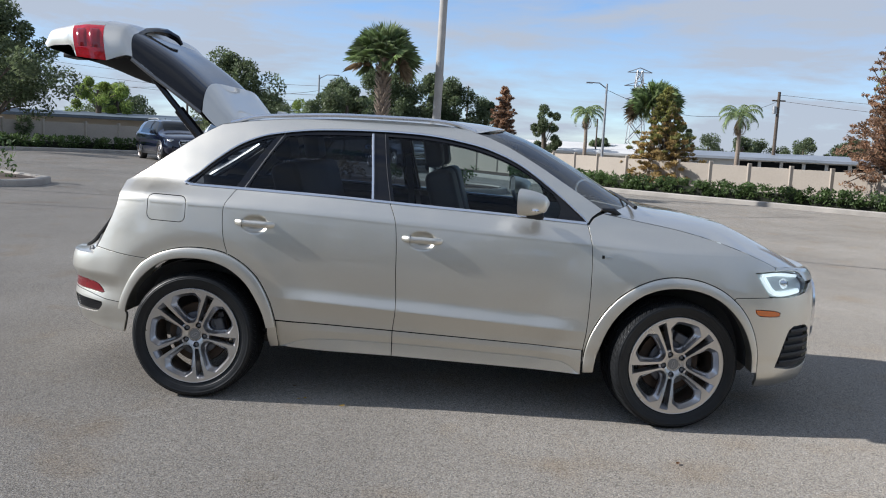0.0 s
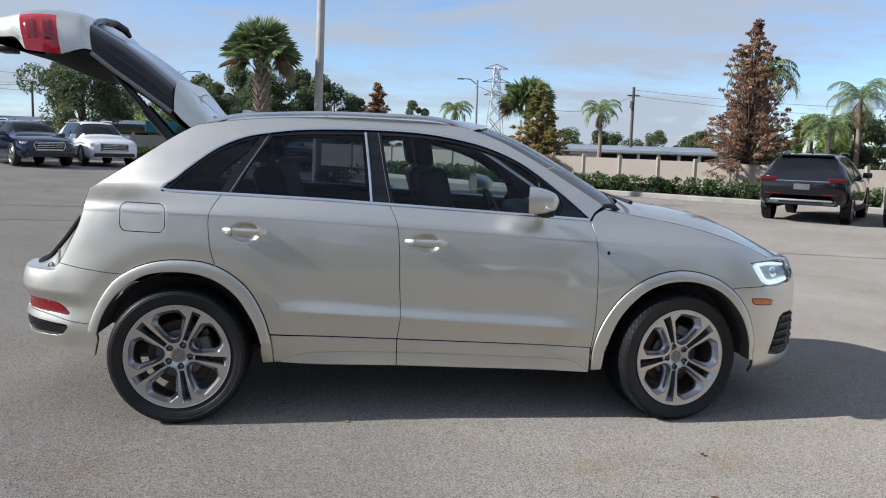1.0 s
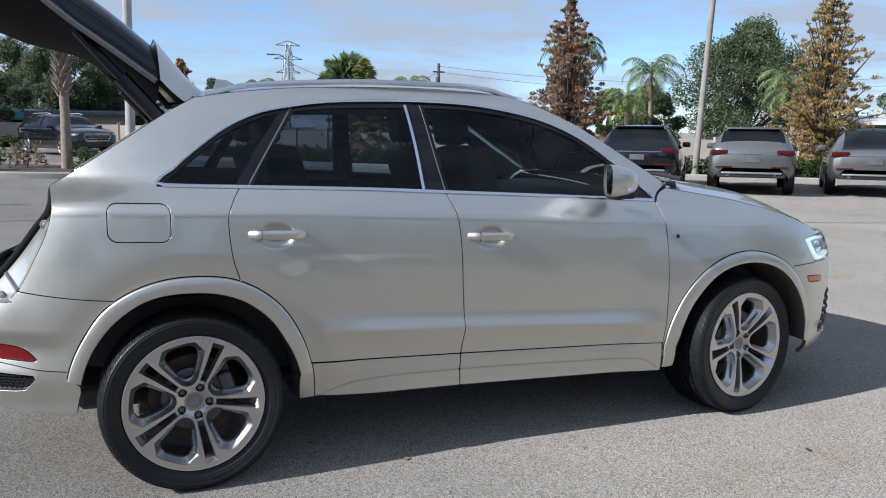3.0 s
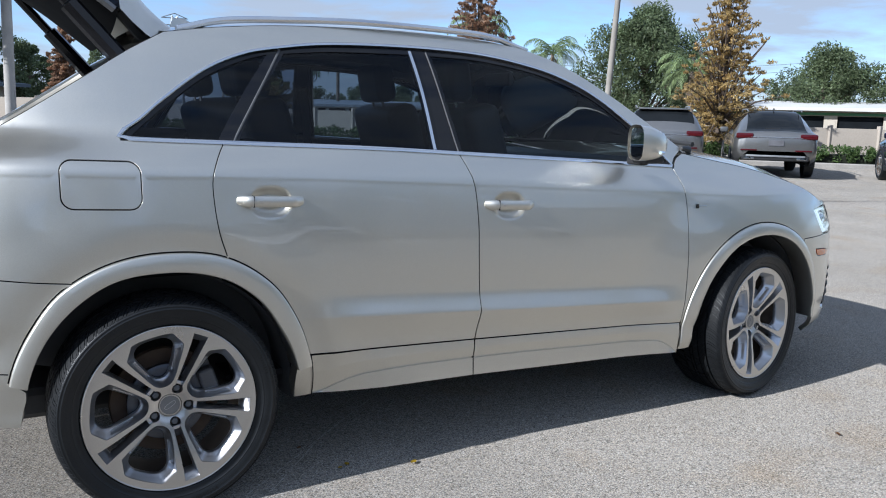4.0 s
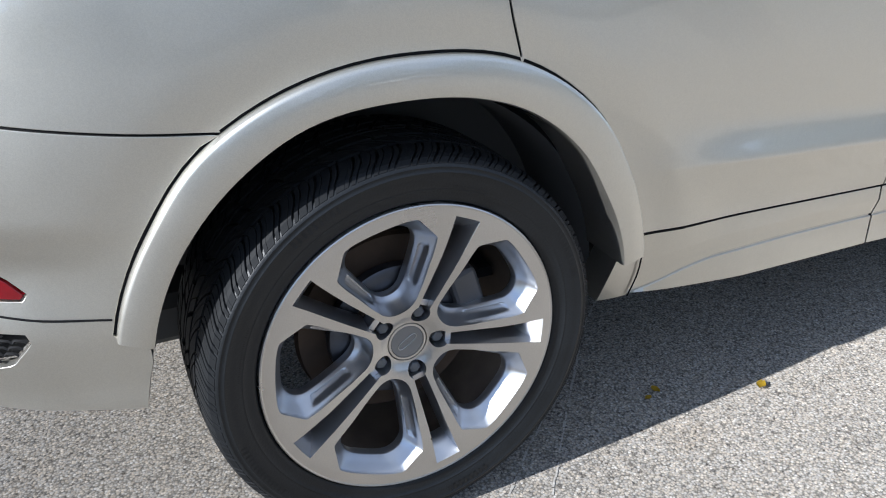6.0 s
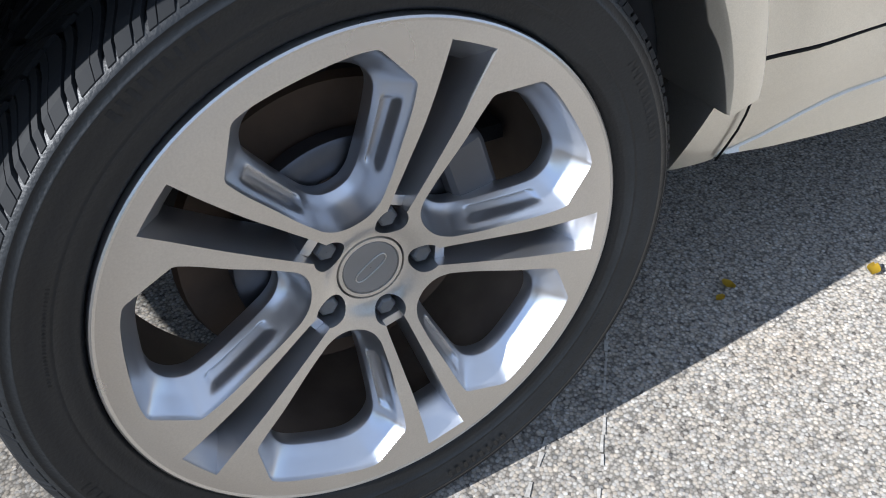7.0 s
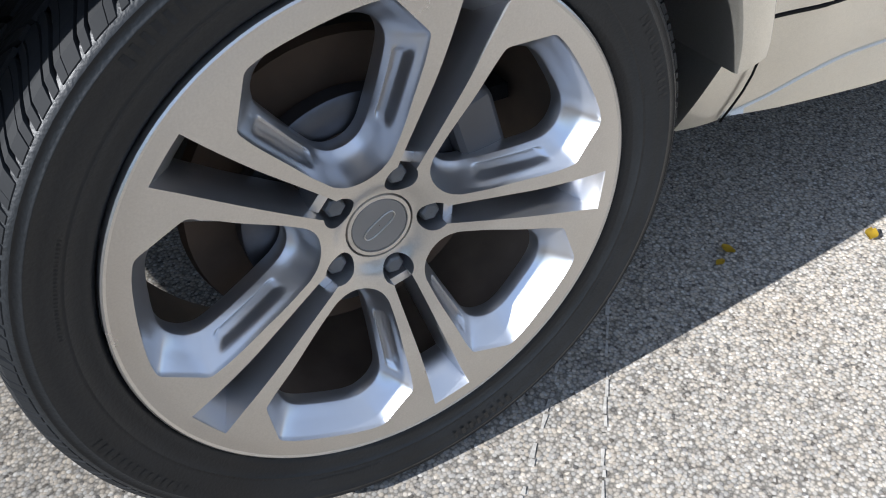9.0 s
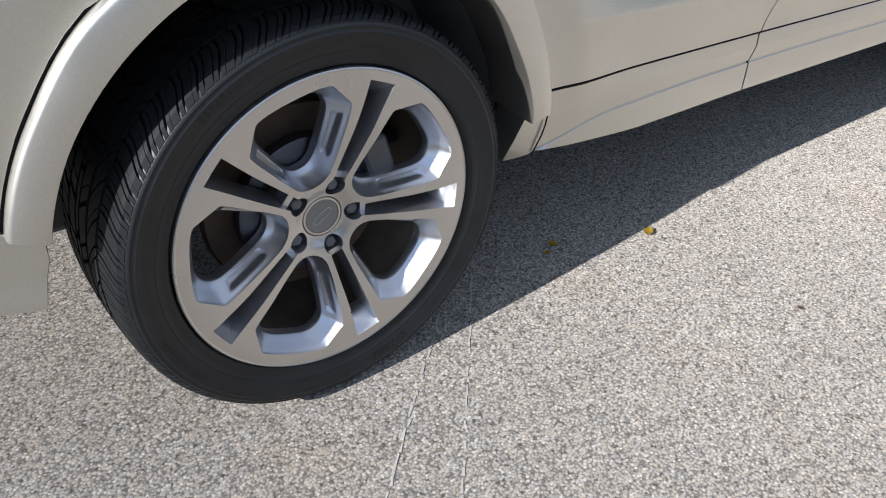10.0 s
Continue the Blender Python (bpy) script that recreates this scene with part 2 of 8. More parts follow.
M["mirror"] = mat("mirror_glass", (0.9, 0.91, 0.92), 0.02, 1.0, var=0.0)
M["leather"] = mat("black_leather", (0.018, 0.018, 0.02), 0.45, bump=0.2, bscale=250)
M["carpet"] = mat("dark_carpet", (0.02, 0.02, 0.021), 0.95, bump=0.4, bscale=500)
M["headliner"] = mat("grey_headliner", (0.32, 0.31, 0.29), 0.95)
M["inner_trim"] = mat("grey_inner_trim", (0.10, 0.10, 0.105), 0.6)
M["lamp_white"] = mat("bright_lamp_strip", (0.85, 0.87, 0.9), 0.2, var=0.03, coat=1.0)
_lamp = M["lamp_white"].node_tree.nodes["Principled BSDF"]
_lamp.inputs["Emission Color"].default_value, _lamp.inputs["Emission Strength"].default_value = (0.9, 1.0, 0.95, 1), 0.55
M["lamp_grey"] = mat("lamp_housing", (0.62, 0.66, 0.67), 0.35, 0.2, var=0.1)
M["lamp_silver"] = mat("lamp_reflector", (0.85, 0.86, 0.88), 0.12, 1.0, var=0.03)
M["under"] = mat("underbody", (0.095, 0.095, 0.096), 0.9)
M["tread"] = mat("tread_rubber", (0.0105, 0.0115, 0.0128), 0.62, spec=0.22, var=0.25, scale=12)


# ---- mesh helpers ----
def part(name, bm, material, parent=None, label="", smooth=False, sharp=35.0):
    """Links a bmesh as one mesh object under a thing or a part."""
    me = bpy.data.meshes.new(name)
    bm.normal_update()
    bm.to_mesh(me)
    bm.free()
    me.materials.append(material)
    if smooth:
        me.shade_smooth()
        me.set_sharp_from_angle(angle=radians(sharp))
    ob = new(name, me)
    if parent is not None:
        ob.parent = parent
    return tagged(ob, label)


def mesh_of(name, verts, faces, material, parent=None, label="", smooth=True, sharp=40.0):
    me = bpy.data.meshes.new(name)
    me.from_pydata([tuple(v) for v in verts], [], faces)
    me.materials.append(material)
    me.update()
    if smooth:
        me.shade_smooth()
        me.set_sharp_from_angle(angle=radians(sharp))
    ob = new(name, me)
    if parent is not None:
        ob.parent = parent
    return tagged(ob, label)


def thing(name, label, category, group="", m=None):
    e = new(name)
    e.empty_display_size = 0.2
    if m is not None:
        e.matrix_basis = m
    return tagged(e, label, category, group)


def box_bm(sx, sy, sz, c=(0, 0, 0), bevel=0.0, seg=2, m=None, bm=None):
    own = bmesh.new()
    bmesh.ops.create_cube(own, size=1.0, matrix=Matrix.Diagonal((sx, sy, sz, 1)))
    if bevel:
        bmesh.ops.bevel(own, geom=own.edges[:], offset=bevel, segments=seg, profile=0.6, affect="EDGES")
    own.transform((m if m is not None else Matrix()) @ Matrix.Translation(c) if m is None else m @ Matrix.Translation(c))
    if bm is None:
        return own
    me = bpy.data.meshes.new("t")
    own.to_mesh(me)
    own.free()
    bm.from_mesh(me)
    bpy.data.meshes.remove(me)
    return bm


def tube(points, radius, n=8, closed=False, flat=1.0, cap=True):
    """Verts and faces of a tube along points; radius may be a list."""
    pts = [Vector(p) for p in points]
    verts, faces = [], []
    cnt = len(pts)
    up = None
    for i, p in enumerate(pts):
        a = pts[(i - 1) % cnt] if (closed or i > 0) else p
        b = pts[(i + 1) % cnt] if (closed or i < cnt - 1) else p
        t = (b - a).normalized()
        if up is None:
            up = Vector((0, 0, 1)) if abs(t.z) < 0.9 else Vector((1, 0, 0))
        s = t.cross(up).normalized()
        up = s.cross(t).normalized()
        r = radius[i] if isinstance(radius, (list, tuple)) else radius
        for k in range(n):
            an = 2 * math.pi * k / n
            verts.append(p + s * math.cos(an) * r * flat + up * math.sin(an) * r)
    rings = cnt if closed else cnt - 1
    for i in range(rings):
        j = (i + 1) % cnt
        for k in range(n):
            faces.append((i * n + k, i * n + (k + 1) % n, j * n + (k + 1) % n, j * n + k))
    if cap and not closed:
        faces.append(tuple(range(n - 1, -1, -1)))
        faces.append(tuple((cnt - 1) * n + k for k in range(n)))
    return verts, faces


def lathe(profile, n=48, axis="y"):
    """Turns (radius, offset) pairs round the y (or z) axis."""
    verts, faces = [], []
    m = len(profile)
    for k in range(n):
        a = 2 * math.pi * k / n
        c, s = math.cos(a), math.sin(a)
        for r, o in profile:
            verts.append((r * c, o, r * s) if axis == "y" else (r * c, r * s, o))
    for k in range(n):
        j = (k + 1) % n
        for i in range(m - 1):
            q = (k * m + i, k * m + i + 1, j * m + i + 1, j * m + i)
            faces.append(q if axis == "y" else q[::-1])
    return verts, faces


def smooth_line(pts, step=0.02):
    """Catmull-Rom through 2D or 3D points, at even steps."""
    p = [np.array(q, float) for q in pts]
    if len(p) == 2:
        k = max(1, int(np.linalg.norm(p[1] - p[0]) / step))
        return [p[0] + (p[1] - p[0]) * i / k for i in range(k + 1)]
    out = []
    for i in range(len(p) - 1):
        p1, p2 = p[i], p[i + 1]
        p0 = p[i - 1] if i else 2 * p1 - p2
        p3 = p[i + 2] if i + 2 < len(p) else 2 * p2 - p1
        k = max(1, int(np.linalg.norm(p2 - p1) / step))
        for j in range(k):
            t = j / k
            out.append(0.5 * (2 * p1 + (p2 - p0) * t + (2 * p0 - 5 * p1 + 4 * p2 - p3) * t * t + (3 * p1 - p0 - 3 * p2 + p3) * t ** 3))
    out.append(p[-1])
    return out


def chain(*segs, step=0.02):
    """A closed outline from smooth segments that meet in corners."""
    out = []
    for s in segs:
        for q in smooth_line(s, step):
            if not out or np.linalg.norm(q - out[-1]) > 1e-4:
                out.append(q)
    if np.linalg.norm(out[0] - out[-1]) < 1e-4:
        out.pop()
    return out


def sstep(a, b, x):
    t = min(max((x - a) / (b - a), 0.0), 1.0)
    return t * t * (3 - 2 * t)


# ---- ground ----
def ground_z(x, y):
    r = math.hypot(x, y)
    return -0.012 * max(-25, min(25, x)) * sstep(3.0, 9.0, r) + 0.009 * max(0.0, min(r, 40.0) - 5.5)


def build_ground():
    ring = [0.0, 0.8, 1.6, 2.4, 3.2, 4, 5, 6, 7, 8, 9, 10.5, 12, 14, 17, 20, 24, 28, 34, 42, 60, 100, 200, 500, 1500, 4000]
    n = 64
    verts, faces = [(0, 0, 0)], []
    for r in ring[1:]:
        for k in range(n):
            a = 2 * math.pi * k / n
            x, y = r * math.cos(a), r * math.sin(a)
            verts.append((x, y, ground_z(x, y)))
    for k in range(n):
        faces.append((0, 1 + k, 1 + (k + 1) % n))
    for i in range(len(ring) - 2):
        for k in range(n):
            a, b = 1 + i * n, 1 + (i + 1) * n
            faces.append((a + k, b + k, b + (k + 1) % n, a + (k + 1) % n))
    g = mesh_of("ground", verts, faces, M["asphalt"])
    tagged(g, "worn grey asphalt car park with exposed pale aggregate", "ground", kind="structure")


build_ground()


# ---- the silver car ----
from mathutils.geometry import delaunay_2d_cdt

WR, WF, WZ = -1.3015, 1.3015, 0.343          # axles and hub height
NOSE, TAIL = 0.9, -0.9                        # where the plan begins to close
SEC_Z = [0.10, 0.20, 0.25, 0.29, 0.33, 0.37, 0.43, 0.50, 0.62, 0.72, 0.82, 0.92, 1.02, 1.07, 1.13, 1.22, 1.33, 1.45, 1.52, 1.60]
SEC_W = [0.74, 0.80, 0.850, 0.885, 0.893, 0.890, 0.898, 0.899, 0.899, 0.900, 0.8965, 0.887, 0.871, 0.850, 0.816, 0.782, 0.738, 0.675, 0.625, 0.52]


def hermite(xs, ys, x):
    x = min(max(x, xs[0]), xs[-1])
    i = min(max(int(np.searchsorted(xs, x)) - 1, 0), len(xs) - 2)

    def slope(j):
        if j == 0 or j == len(xs) - 1:
            k = 0 if j == 0 else j - 1
            return (ys[k + 1] - ys[k]) / (xs[k + 1] - xs[k])
        a = (ys[j] - ys[j - 1]) / (xs[j] - xs[j - 1])
        b = (ys[j + 1] - ys[j]) / (xs[j + 1] - xs[j])
        return 0.0 if a * b <= 0 else 2 * a * b / (a + b)
    h = xs[i + 1] - xs[i]
    t = (x - xs[i]) / h
    a, b = slope(i), slope(i + 1)
    return (2 * t ** 3 - 3 * t * t + 1) * ys[i] + (t ** 3 - 2 * t * t + t) * h * a + (3 * t * t - 2 * t ** 3) * ys[i + 1] + (t ** 3 - t * t) * h * b


def level(x, z):
    """Height measured along the shoulder crease, which falls towards the nose."""
    return z + 0.053 * (min(max(x, -1.6), 1.2) + 0.2) * sstep(0.36, 0.52, z) + 0.02 * sstep(-0.8, -1.6, x) * sstep(0.7, 0.95, z)


CUPS = [(-0.975, 0.970), (-0.070, 0.930)]      # recesses behind the door handles


def half_width(x, z):
    """Half the car's width at length x and height z: section, crease, shoulder, flares, handle recesses."""
    rise = 0.053 * (min(max(x, -1.6), 1.2) + 0.2) * sstep(0.36, 0.52, z)
    zz = z + rise
    v = hermite(SEC_Z, SEC_W, zz)
    g = sstep(1.0, 1.13, zz)
    if x < -0.2:
        v *= 1 - g * 0.085 * ((-x - 0.2) / 1.2) ** 2
    else:
        v *= 1 - g * 0.02 * (x + 0.2) ** 2
    # lower crease of the doors: sharp below, soft above
    a = sstep(-0.95, -0.60, x) * (1 - sstep(0.55, 0.92, x))
    if a > 0:
        if 0.455 < zz <= 0.548:
            v += a * 0.019 * ((zz - 0.455) / 0.093) ** 1.3
        elif 0.548 < zz < 0.625:
            v += a * 0.019 * (1 - sstep(0.548 - 0.03, 0.625, zz)) / (1 - sstep(0.518, 0.625, 0.548))
    # flares round the wheels
    if z < 1.1:
        r = math.hypot(x - WR, z - WZ)
        v += 0.006 * (1 - sstep(0.52, 0.70, r)) - 0.006 * (1 - sstep(0.478, 0.57, r))
        v -= 0.016 * (1 - sstep(0.585, 0.652 - 0.05 * (x + 2.0), z)) * sstep(0.45, 0.56, z) * sstep(-1.70, -1.82, x)
        r = math.hypot(x - WF, z - WZ)
        v += 0.026 * (1 - sstep(0.44, 0.80, r))
    zl = level(x, z)
    v += 0.0010 * sstep(1.000, 1.011, zl) * (1 - sstep(1.011, 1.085, zl))
    for cx, cz in CUPS:
        d = abs((x - cx) / 0.072) ** 2.6 + abs((z - cz) / 0.050) ** 2.2
        if d < 1:
            v -= 0.022 * (1 - sstep(0.12, 1.0, d))
    return v


def end_table(power, length):
    th = np.linspace(0, math.pi / 2, 3000)
    fx, fy = np.sin(th) ** (2 / power), np.cos(th) ** (2 / power)
    arc = np.concatenate([[0], np.cumsum(np.hypot(np.diff(fx * length), np.diff(fy * 0.9)))])
    return fx, fy, arc


FRONT, REAR = end_table(4.3, 1.24), end_table(4.2, 1.28)
U_FRONT, U_REAR = NOSE + FRONT[2][-1], TAIL - REAR[2][-1]


def nose_x(z):
    return hermite([0.15, 0.25, 0.40, 0.60, 0.74, 0.86, 0.95], [2.065, 2.125, 2.150, 2.152, 2.142, 2.085, 2.01], z)


def tail_x(z):
    return -hermite([0.15, 0.30, 0.40, 0.50, 0.58, 0.65, 0.70, 0.82, 1.0, 1.3], [2.06, 2.12, 2.165, 2.185, 2.172, 2.20, 2.195, 2.14, 2.08, 2.0], z)


def skin(u, z):
    """Right side of the body: u runs along the car and round its corners to the centre line."""
    if u > NOSE:
        fx, fy = np.interp(u - NOSE, FRONT[2], FRONT[0]), np.interp(u - NOSE, FRONT[2], FRONT[1])
        x = NOSE + (nose_x(z) - NOSE) * fx
    elif u < TAIL:
        fx, fy = np.interp(TAIL - u, REAR[2], REAR[0]), np.interp(TAIL - u, REAR[2], REAR[1])
        x = TAIL + (tail_x(z) - TAIL) * fx
    else:
        x, fy = u, 1.0
    return np.array((x, -half_width(x, z) * fy, z))


def u_of(x, z):
    if x > NOSE:
        return NOSE + float(np.interp(min((x - NOSE) / (nose_x(z) - NOSE), 1.0), FRONT[0], FRONT[2]))
    if x < TAIL:
        return TAIL - float(np.interp(min((TAIL - x) / (TAIL - tail_x(z)), 1.0), REAR[0], REAR[2]))
    return x


def skin_normal(u, z, e=0.004):
    a = skin(u + e, z) - skin(u - e, z)
    b = skin(u, z + e) - skin(u, z - e)
    n = np.cross(a, b)
    return n / (np.linalg.norm(n) + 1e-12)


def at_skin(x, z, off=0.0):
    u = u_of(x, z)
    return skin(u, z) + off * skin_normal(u, z)


def inside(poly, pts):
    poly, pts = np.asarray(poly), np.asarray(pts)
    res = np.zeros(len(pts), bool)
    x, y = pts[:, 0], pts[:, 1]
    j = len(poly) - 1
    for i in range(len(poly)):
        xi, yi, xj, yj = *poly[i], *poly[j]
        if yi != yj:
            res ^= ((yi > y) != (yj > y)) & (x < (xj - xi) * (y - yi) / (yj - yi) + xi)
        j = i
    return res


def edge_dist(poly, pts):
    poly, pts = np.asarray(poly), np.asarray(pts)
    best = np.full(len(pts), 1e9)
    for i in range(len(poly)):
        a, b = poly[i - 1], poly[i]
        ab = b - a
        t = np.clip(((pts - a) @ ab) / (ab @ ab + 1e-12), 0, 1)
        best = np.minimum(best, np.linalg.norm(pts - a - t[:, None] * ab, axis=1))
    return best


def shrink(poly, d):
    """Moves a counter-clockwise or clockwise outline inwards by d."""
    p = np.asarray(poly)
    area = 0.5 * np.sum(p[:, 0] * np.roll(p[:, 1], -1) - np.roll(p[:, 0], -1) * p[:, 1])
    s = 1 if area > 0 else -1
    prev, nxt = np.roll(p, 1, 0), np.roll(p, -1, 0)
    e1, e2 = p - prev, nxt - p
    n1 = np.stack([-e1[:, 1], e1[:, 0]], 1) * s
    n2 = np.stack([-e2[:, 1], e2[:, 0]], 1) * s
    n1 /= np.linalg.norm(n1, axis=1)[:, None] + 1e-12
    n2 /= np.linalg.norm(n2, axis=1)[:, None] + 1e-12
    m = n1 + n2
    m /= np.linalg.norm(m, axis=1)[:, None] + 1e-12
    k = np.clip(np.sum(m * n1, axis=1), 0.4, 1)
    return p + m * (d / k)[:, None]


def panel_data(outline, holes=(), gap=0.0027, off=0.0, lip=0.02, grid=0.036, fine=(), rows=(), in_u=False, mapper=None, normal=None):
    """Verts, faces and normals of one body panel: outline in side view, lip turned inwards."""
    mapper, normal = mapper or skin, normal or skin_normal
    conv = (lambda q: q) if in_u else (lambda q: (u_of(q[0], q[1]), q[1]))
    outer = shrink([conv(q) for q in outline], gap)
    loops = [outer] + [shrink([conv(q) for q in h], -gap) for h in holes]
    lo, hi = outer.min(0), outer.max(0)
    gx, gz = np.meshgrid(np.arange(lo[0], hi[0], grid), np.arange(lo[1], hi[1], grid))
    pts = [np.stack([gx.ravel(), gz.ravel()], 1)]
    for cx, cz, r, st in fine:
        fx, fz = np.meshgrid(np.arange(cx - r, cx + r, st), np.arange(cz - r, cz + r, st))
        fp = np.stack([fx.ravel(), fz.ravel()], 1)
        fp = fp[np.hypot(fp[:, 0] - cx, fp[:, 1] - cz) < r]
        pts[0] = pts[0][np.hypot(pts[0][:, 0] - cx, pts[0][:, 1] - cz) > r]
        pts.append(fp)
    if len(rows):
        lv = np.array([level(u, z) for u, z in pts[0]])
        for band in rows:
            off_band = (lv < band[0] - 0.006) | (lv > band[-1] + 0.006)
            pts[0], lv = pts[0][off_band], lv[off_band]
            for h in band:
                line = []
                for u in np.arange(lo[0], hi[0], 0.022):
                    z = h
                    for _ in range(6):
                        z -= level(u, z) - h
                    line.append((u, z))
                line = np.array(line)
                for cx, cz, r, st in fine:
                    line = line[np.hypot(line[:, 0] - cx, line[:, 1] - cz) > r]
                pts.append(line)
    pts = np.concatenate(pts)
    keep = inside(outer, pts) & (edge_dist(outer, pts) > 0.35 * min(grid, 0.02))
    for h in loops[1:]:
        keep &= ~inside(h, pts) & (edge_dist(h, pts) > 0.3 * min(grid, 0.02))
    pts = pts[keep]
    v2 = [Vector(q) for lp in loops for q in lp] + [Vector(q) for q in pts]
    edges, start = [], 0
    ranges = []
    for lp in loops:
        n = len(lp)
        edges += [(start + i, start + (i + 1) % n) for i in range(n)]
        ranges.append((start, n))
        start += n
    vo, _, fo, orig, _, _ = delaunay_2d_cdt(v2, edges, [], 0, 1e-7)
    co = np.array([(v.x, v.y) for v in vo])
    tri = np.array([f for f in fo if len(f) == 3])
    cen = co[tri].mean(1)
    ok = inside(outer, cen)
    for h in loops[1:]:
        ok &= ~inside(h, cen)
    tri = tri[ok]
    verts, nrm = [], []
    for u, z in co:
        n = normal(u, z)
        verts.append(mapper(u, z) + off * n)
        nrm.append(n)
    a, b, c = co[tri[:, 0]], co[tri[:, 1]], co[tri[:, 2]]
    cr = (b[:, 0] - a[:, 0]) * (c[:, 1] - a[:, 1]) - (b[:, 1] - a[:, 1]) * (c[:, 0] - a[:, 0])
    faces = [tuple(int(i) for i in (t if s > 0 else t[::-1])) for t, s in zip(tri, cr)]
    # lips
    if lip:
        for (st, n), lp in zip(ranges, loops):
            base = len(verts)
            area = np.sum(lp[:, 0] * np.roll(lp[:, 1], -1) - np.roll(lp[:, 0], -1) * lp[:, 1])
            sgn = (1 if area > 0 else -1) * (1 if st == 0 else -1)
            p3 = [mapper(*q) + off * normal(*q) for q in lp]
            n3 = [normal(*q) for q in lp]
            for i in range(n):
                t = p3[(i + 1) % n] - p3[i - 1]
                o = np.cross(t, n3[i]) * sgn
                o = o / (np.linalg.norm(o) + 1e-12)
                verts += [p3[i], p3[i] - n3[i] * 0.0016 + o * 0.0012, p3[i] - n3[i] * lip + o * 0.0012]
                nrm += [n3[i], o, o]
            for i in range(n):
                j = (i + 1) % n
                for k in (0, 1):
                    q = (base + 3 * i + k, base + 3 * i + k + 1, base + 3 * j + k + 1, base + 3 * j + k)
                    faces.append(q if sgn > 0 else q[::-1])
    return np.array(verts), faces, np.array(nrm)


def put_mesh(name, data, material, parent, label="", side=1):
    verts, faces, nrm = data
    verts, nrm = verts.copy(), nrm.copy()
    if side < 0:
        verts[:, 1] *= -1
        nrm[:, 1] *= -1
        faces = [f[::-1] for f in faces]
    me = bpy.data.meshes.new(name)
    me.from_pydata(verts.tolist(), [], faces)
    me.materials.append(material)
    me.update()
    me.shade_smooth()
    me.normals_split_custom_set_from_vertices(nrm.tolist())
    ob = new(name, me)
    ob.parent = parent
    return tagged(ob, label)


def both(name, data, material, parent, label=""):
    return put_mesh(name, data, material, parent, label), put_mesh(name, data, material, parent, label, -1)


car = thing("parked_car", "silver-beige compact crossover parked on asphalt with its tailgate open", "car")


def polar(cx, r_tab, a0, a1, n=26):
    out = []
    for i in range(n + 1):
        a = a0 + (a1 - a0) * i / n
        r = hermite([q[0] for q in r_tab], [q[1] for q in r_tab], a)
        out.append((cx + r * math.cos(radians(a)), WZ + r * math.sin(radians(a))))
    return out


RO = [(-12, 0.462), (14, 0.464), (32, 0.474), (49, 0.490), (68, 0.496), (90, 0.487), (110, 0.488), (125, 0.486), (145, 0.466), (166, 0.455)]
RI = [(-12, 0.416), (12, 0.410), (30, 0.409), (48, 0.421), (68, 0.428), (90, 0.426), (110, 0.433), (125, 0.426), (150, 0.411), (166, 0.402)]
FO = [(-4, 0.430), (15, 0.436), (40, 0.452), (62, 0.464), (85, 0.470), (105, 0.474), (135, 0.474), (150, 0.474), (165, 0.482), (184, 0.490), (190, 0.493)]
FI = [(-4, 0.398), (15, 0.397), (40, 0.402), (65, 0.411), (90, 0.413), (115, 0.416), (140, 0.408), (162, 0.407), (184, 0.428), (190, 0.436)]

BELT_R = [(-1.40, 1.160), (-1.102, 1.151), (-0.62, 1.136), (-0.257, 1.118)]
BELT_F = [(-0.257, 1.118), (0.283, 1.090), (0.803, 1.060)]
REAR_GAP = [(-1.100, 1.151), (-1.128, 1.108), (-1.152, 1.050), (-1.152, 0.97), (-1.141, 0.881), (-1.118, 0.803)]
SPLIT = [(-0.257, 1.118), (-0.232, 1.060), (-0.216, 1.005), (-0.206, 0.88), (-0.203, 0.737), (-0.197, 0.620), (-0.196, 0.548), (-0.203, 0.49), (-0.210, 0.437)]
FRONT_GAP = [(0.803, 1.060), (0.820, 0.990), (0.829, 0.93), (0.833, 0.834), (0.830, 0.65), (0.824, 0.521), (0.809, 0.398)]
DOOR_LOW_R = [(-0.850, 0.456), (-0.55, 0.448), (-0.210, 0.437)]
DOOR_LOW_F = [(-0.210, 0.437), (0.30, 0.418), (0.809, 0.398)]
DLO_TOP = [(-1.400, 1.168), (-1.34, 1.222), (-1.271, 1.282), (-1.141, 1.378), (-1.010, 1.438), (-0.877, 1.467), (-0.689, 1.490), (-0.386, 1.499), (-0.102, 1.491), (0.099, 1.464), (0.269, 1.423), (0.438, 1.349), (0.602, 1.236), (0.743, 1.122), (0.806, 1.066)]
APERTURE = [(-1.886, 0.793), (-1.856, 0.845), (-1.826, 0.904), (-1.795, 0.967), (-1.774, 1.025), (-1.763, 1.072), (-1.763, 1.105), (-1.767, 1.130), (-1.774, 1.162)]
D_PILLAR = [(-1.774, 1.162), (-1.66, 1.232), (-1.50, 1.338), (-1.36, 1.432), (-1.245, 1.498)]
ROOF_EDGE = [(-1.245, 1.498), (-1.05, 1.527), (-0.79, 1.549), (-0.37, 1.560), (0.0, 1.548), (0.19, 1.514), (0.345, 1.456), (0.520, 1.362), (0.66, 1.276), (0.777, 1.204), (0.885, 1.136)]
HOOD_EDGE = [(0.885, 1.118), (1.05, 1.090), (1.28, 1.052), (1.45, 1.012), (1.60, 0.965), (1.72, 0.918), (1.80, 0.882)]

bumper_top_r = [(-1.557, 0.750), (-1.66, 0.760), (-1.78, 0.775), (-1.886, 0.793)]
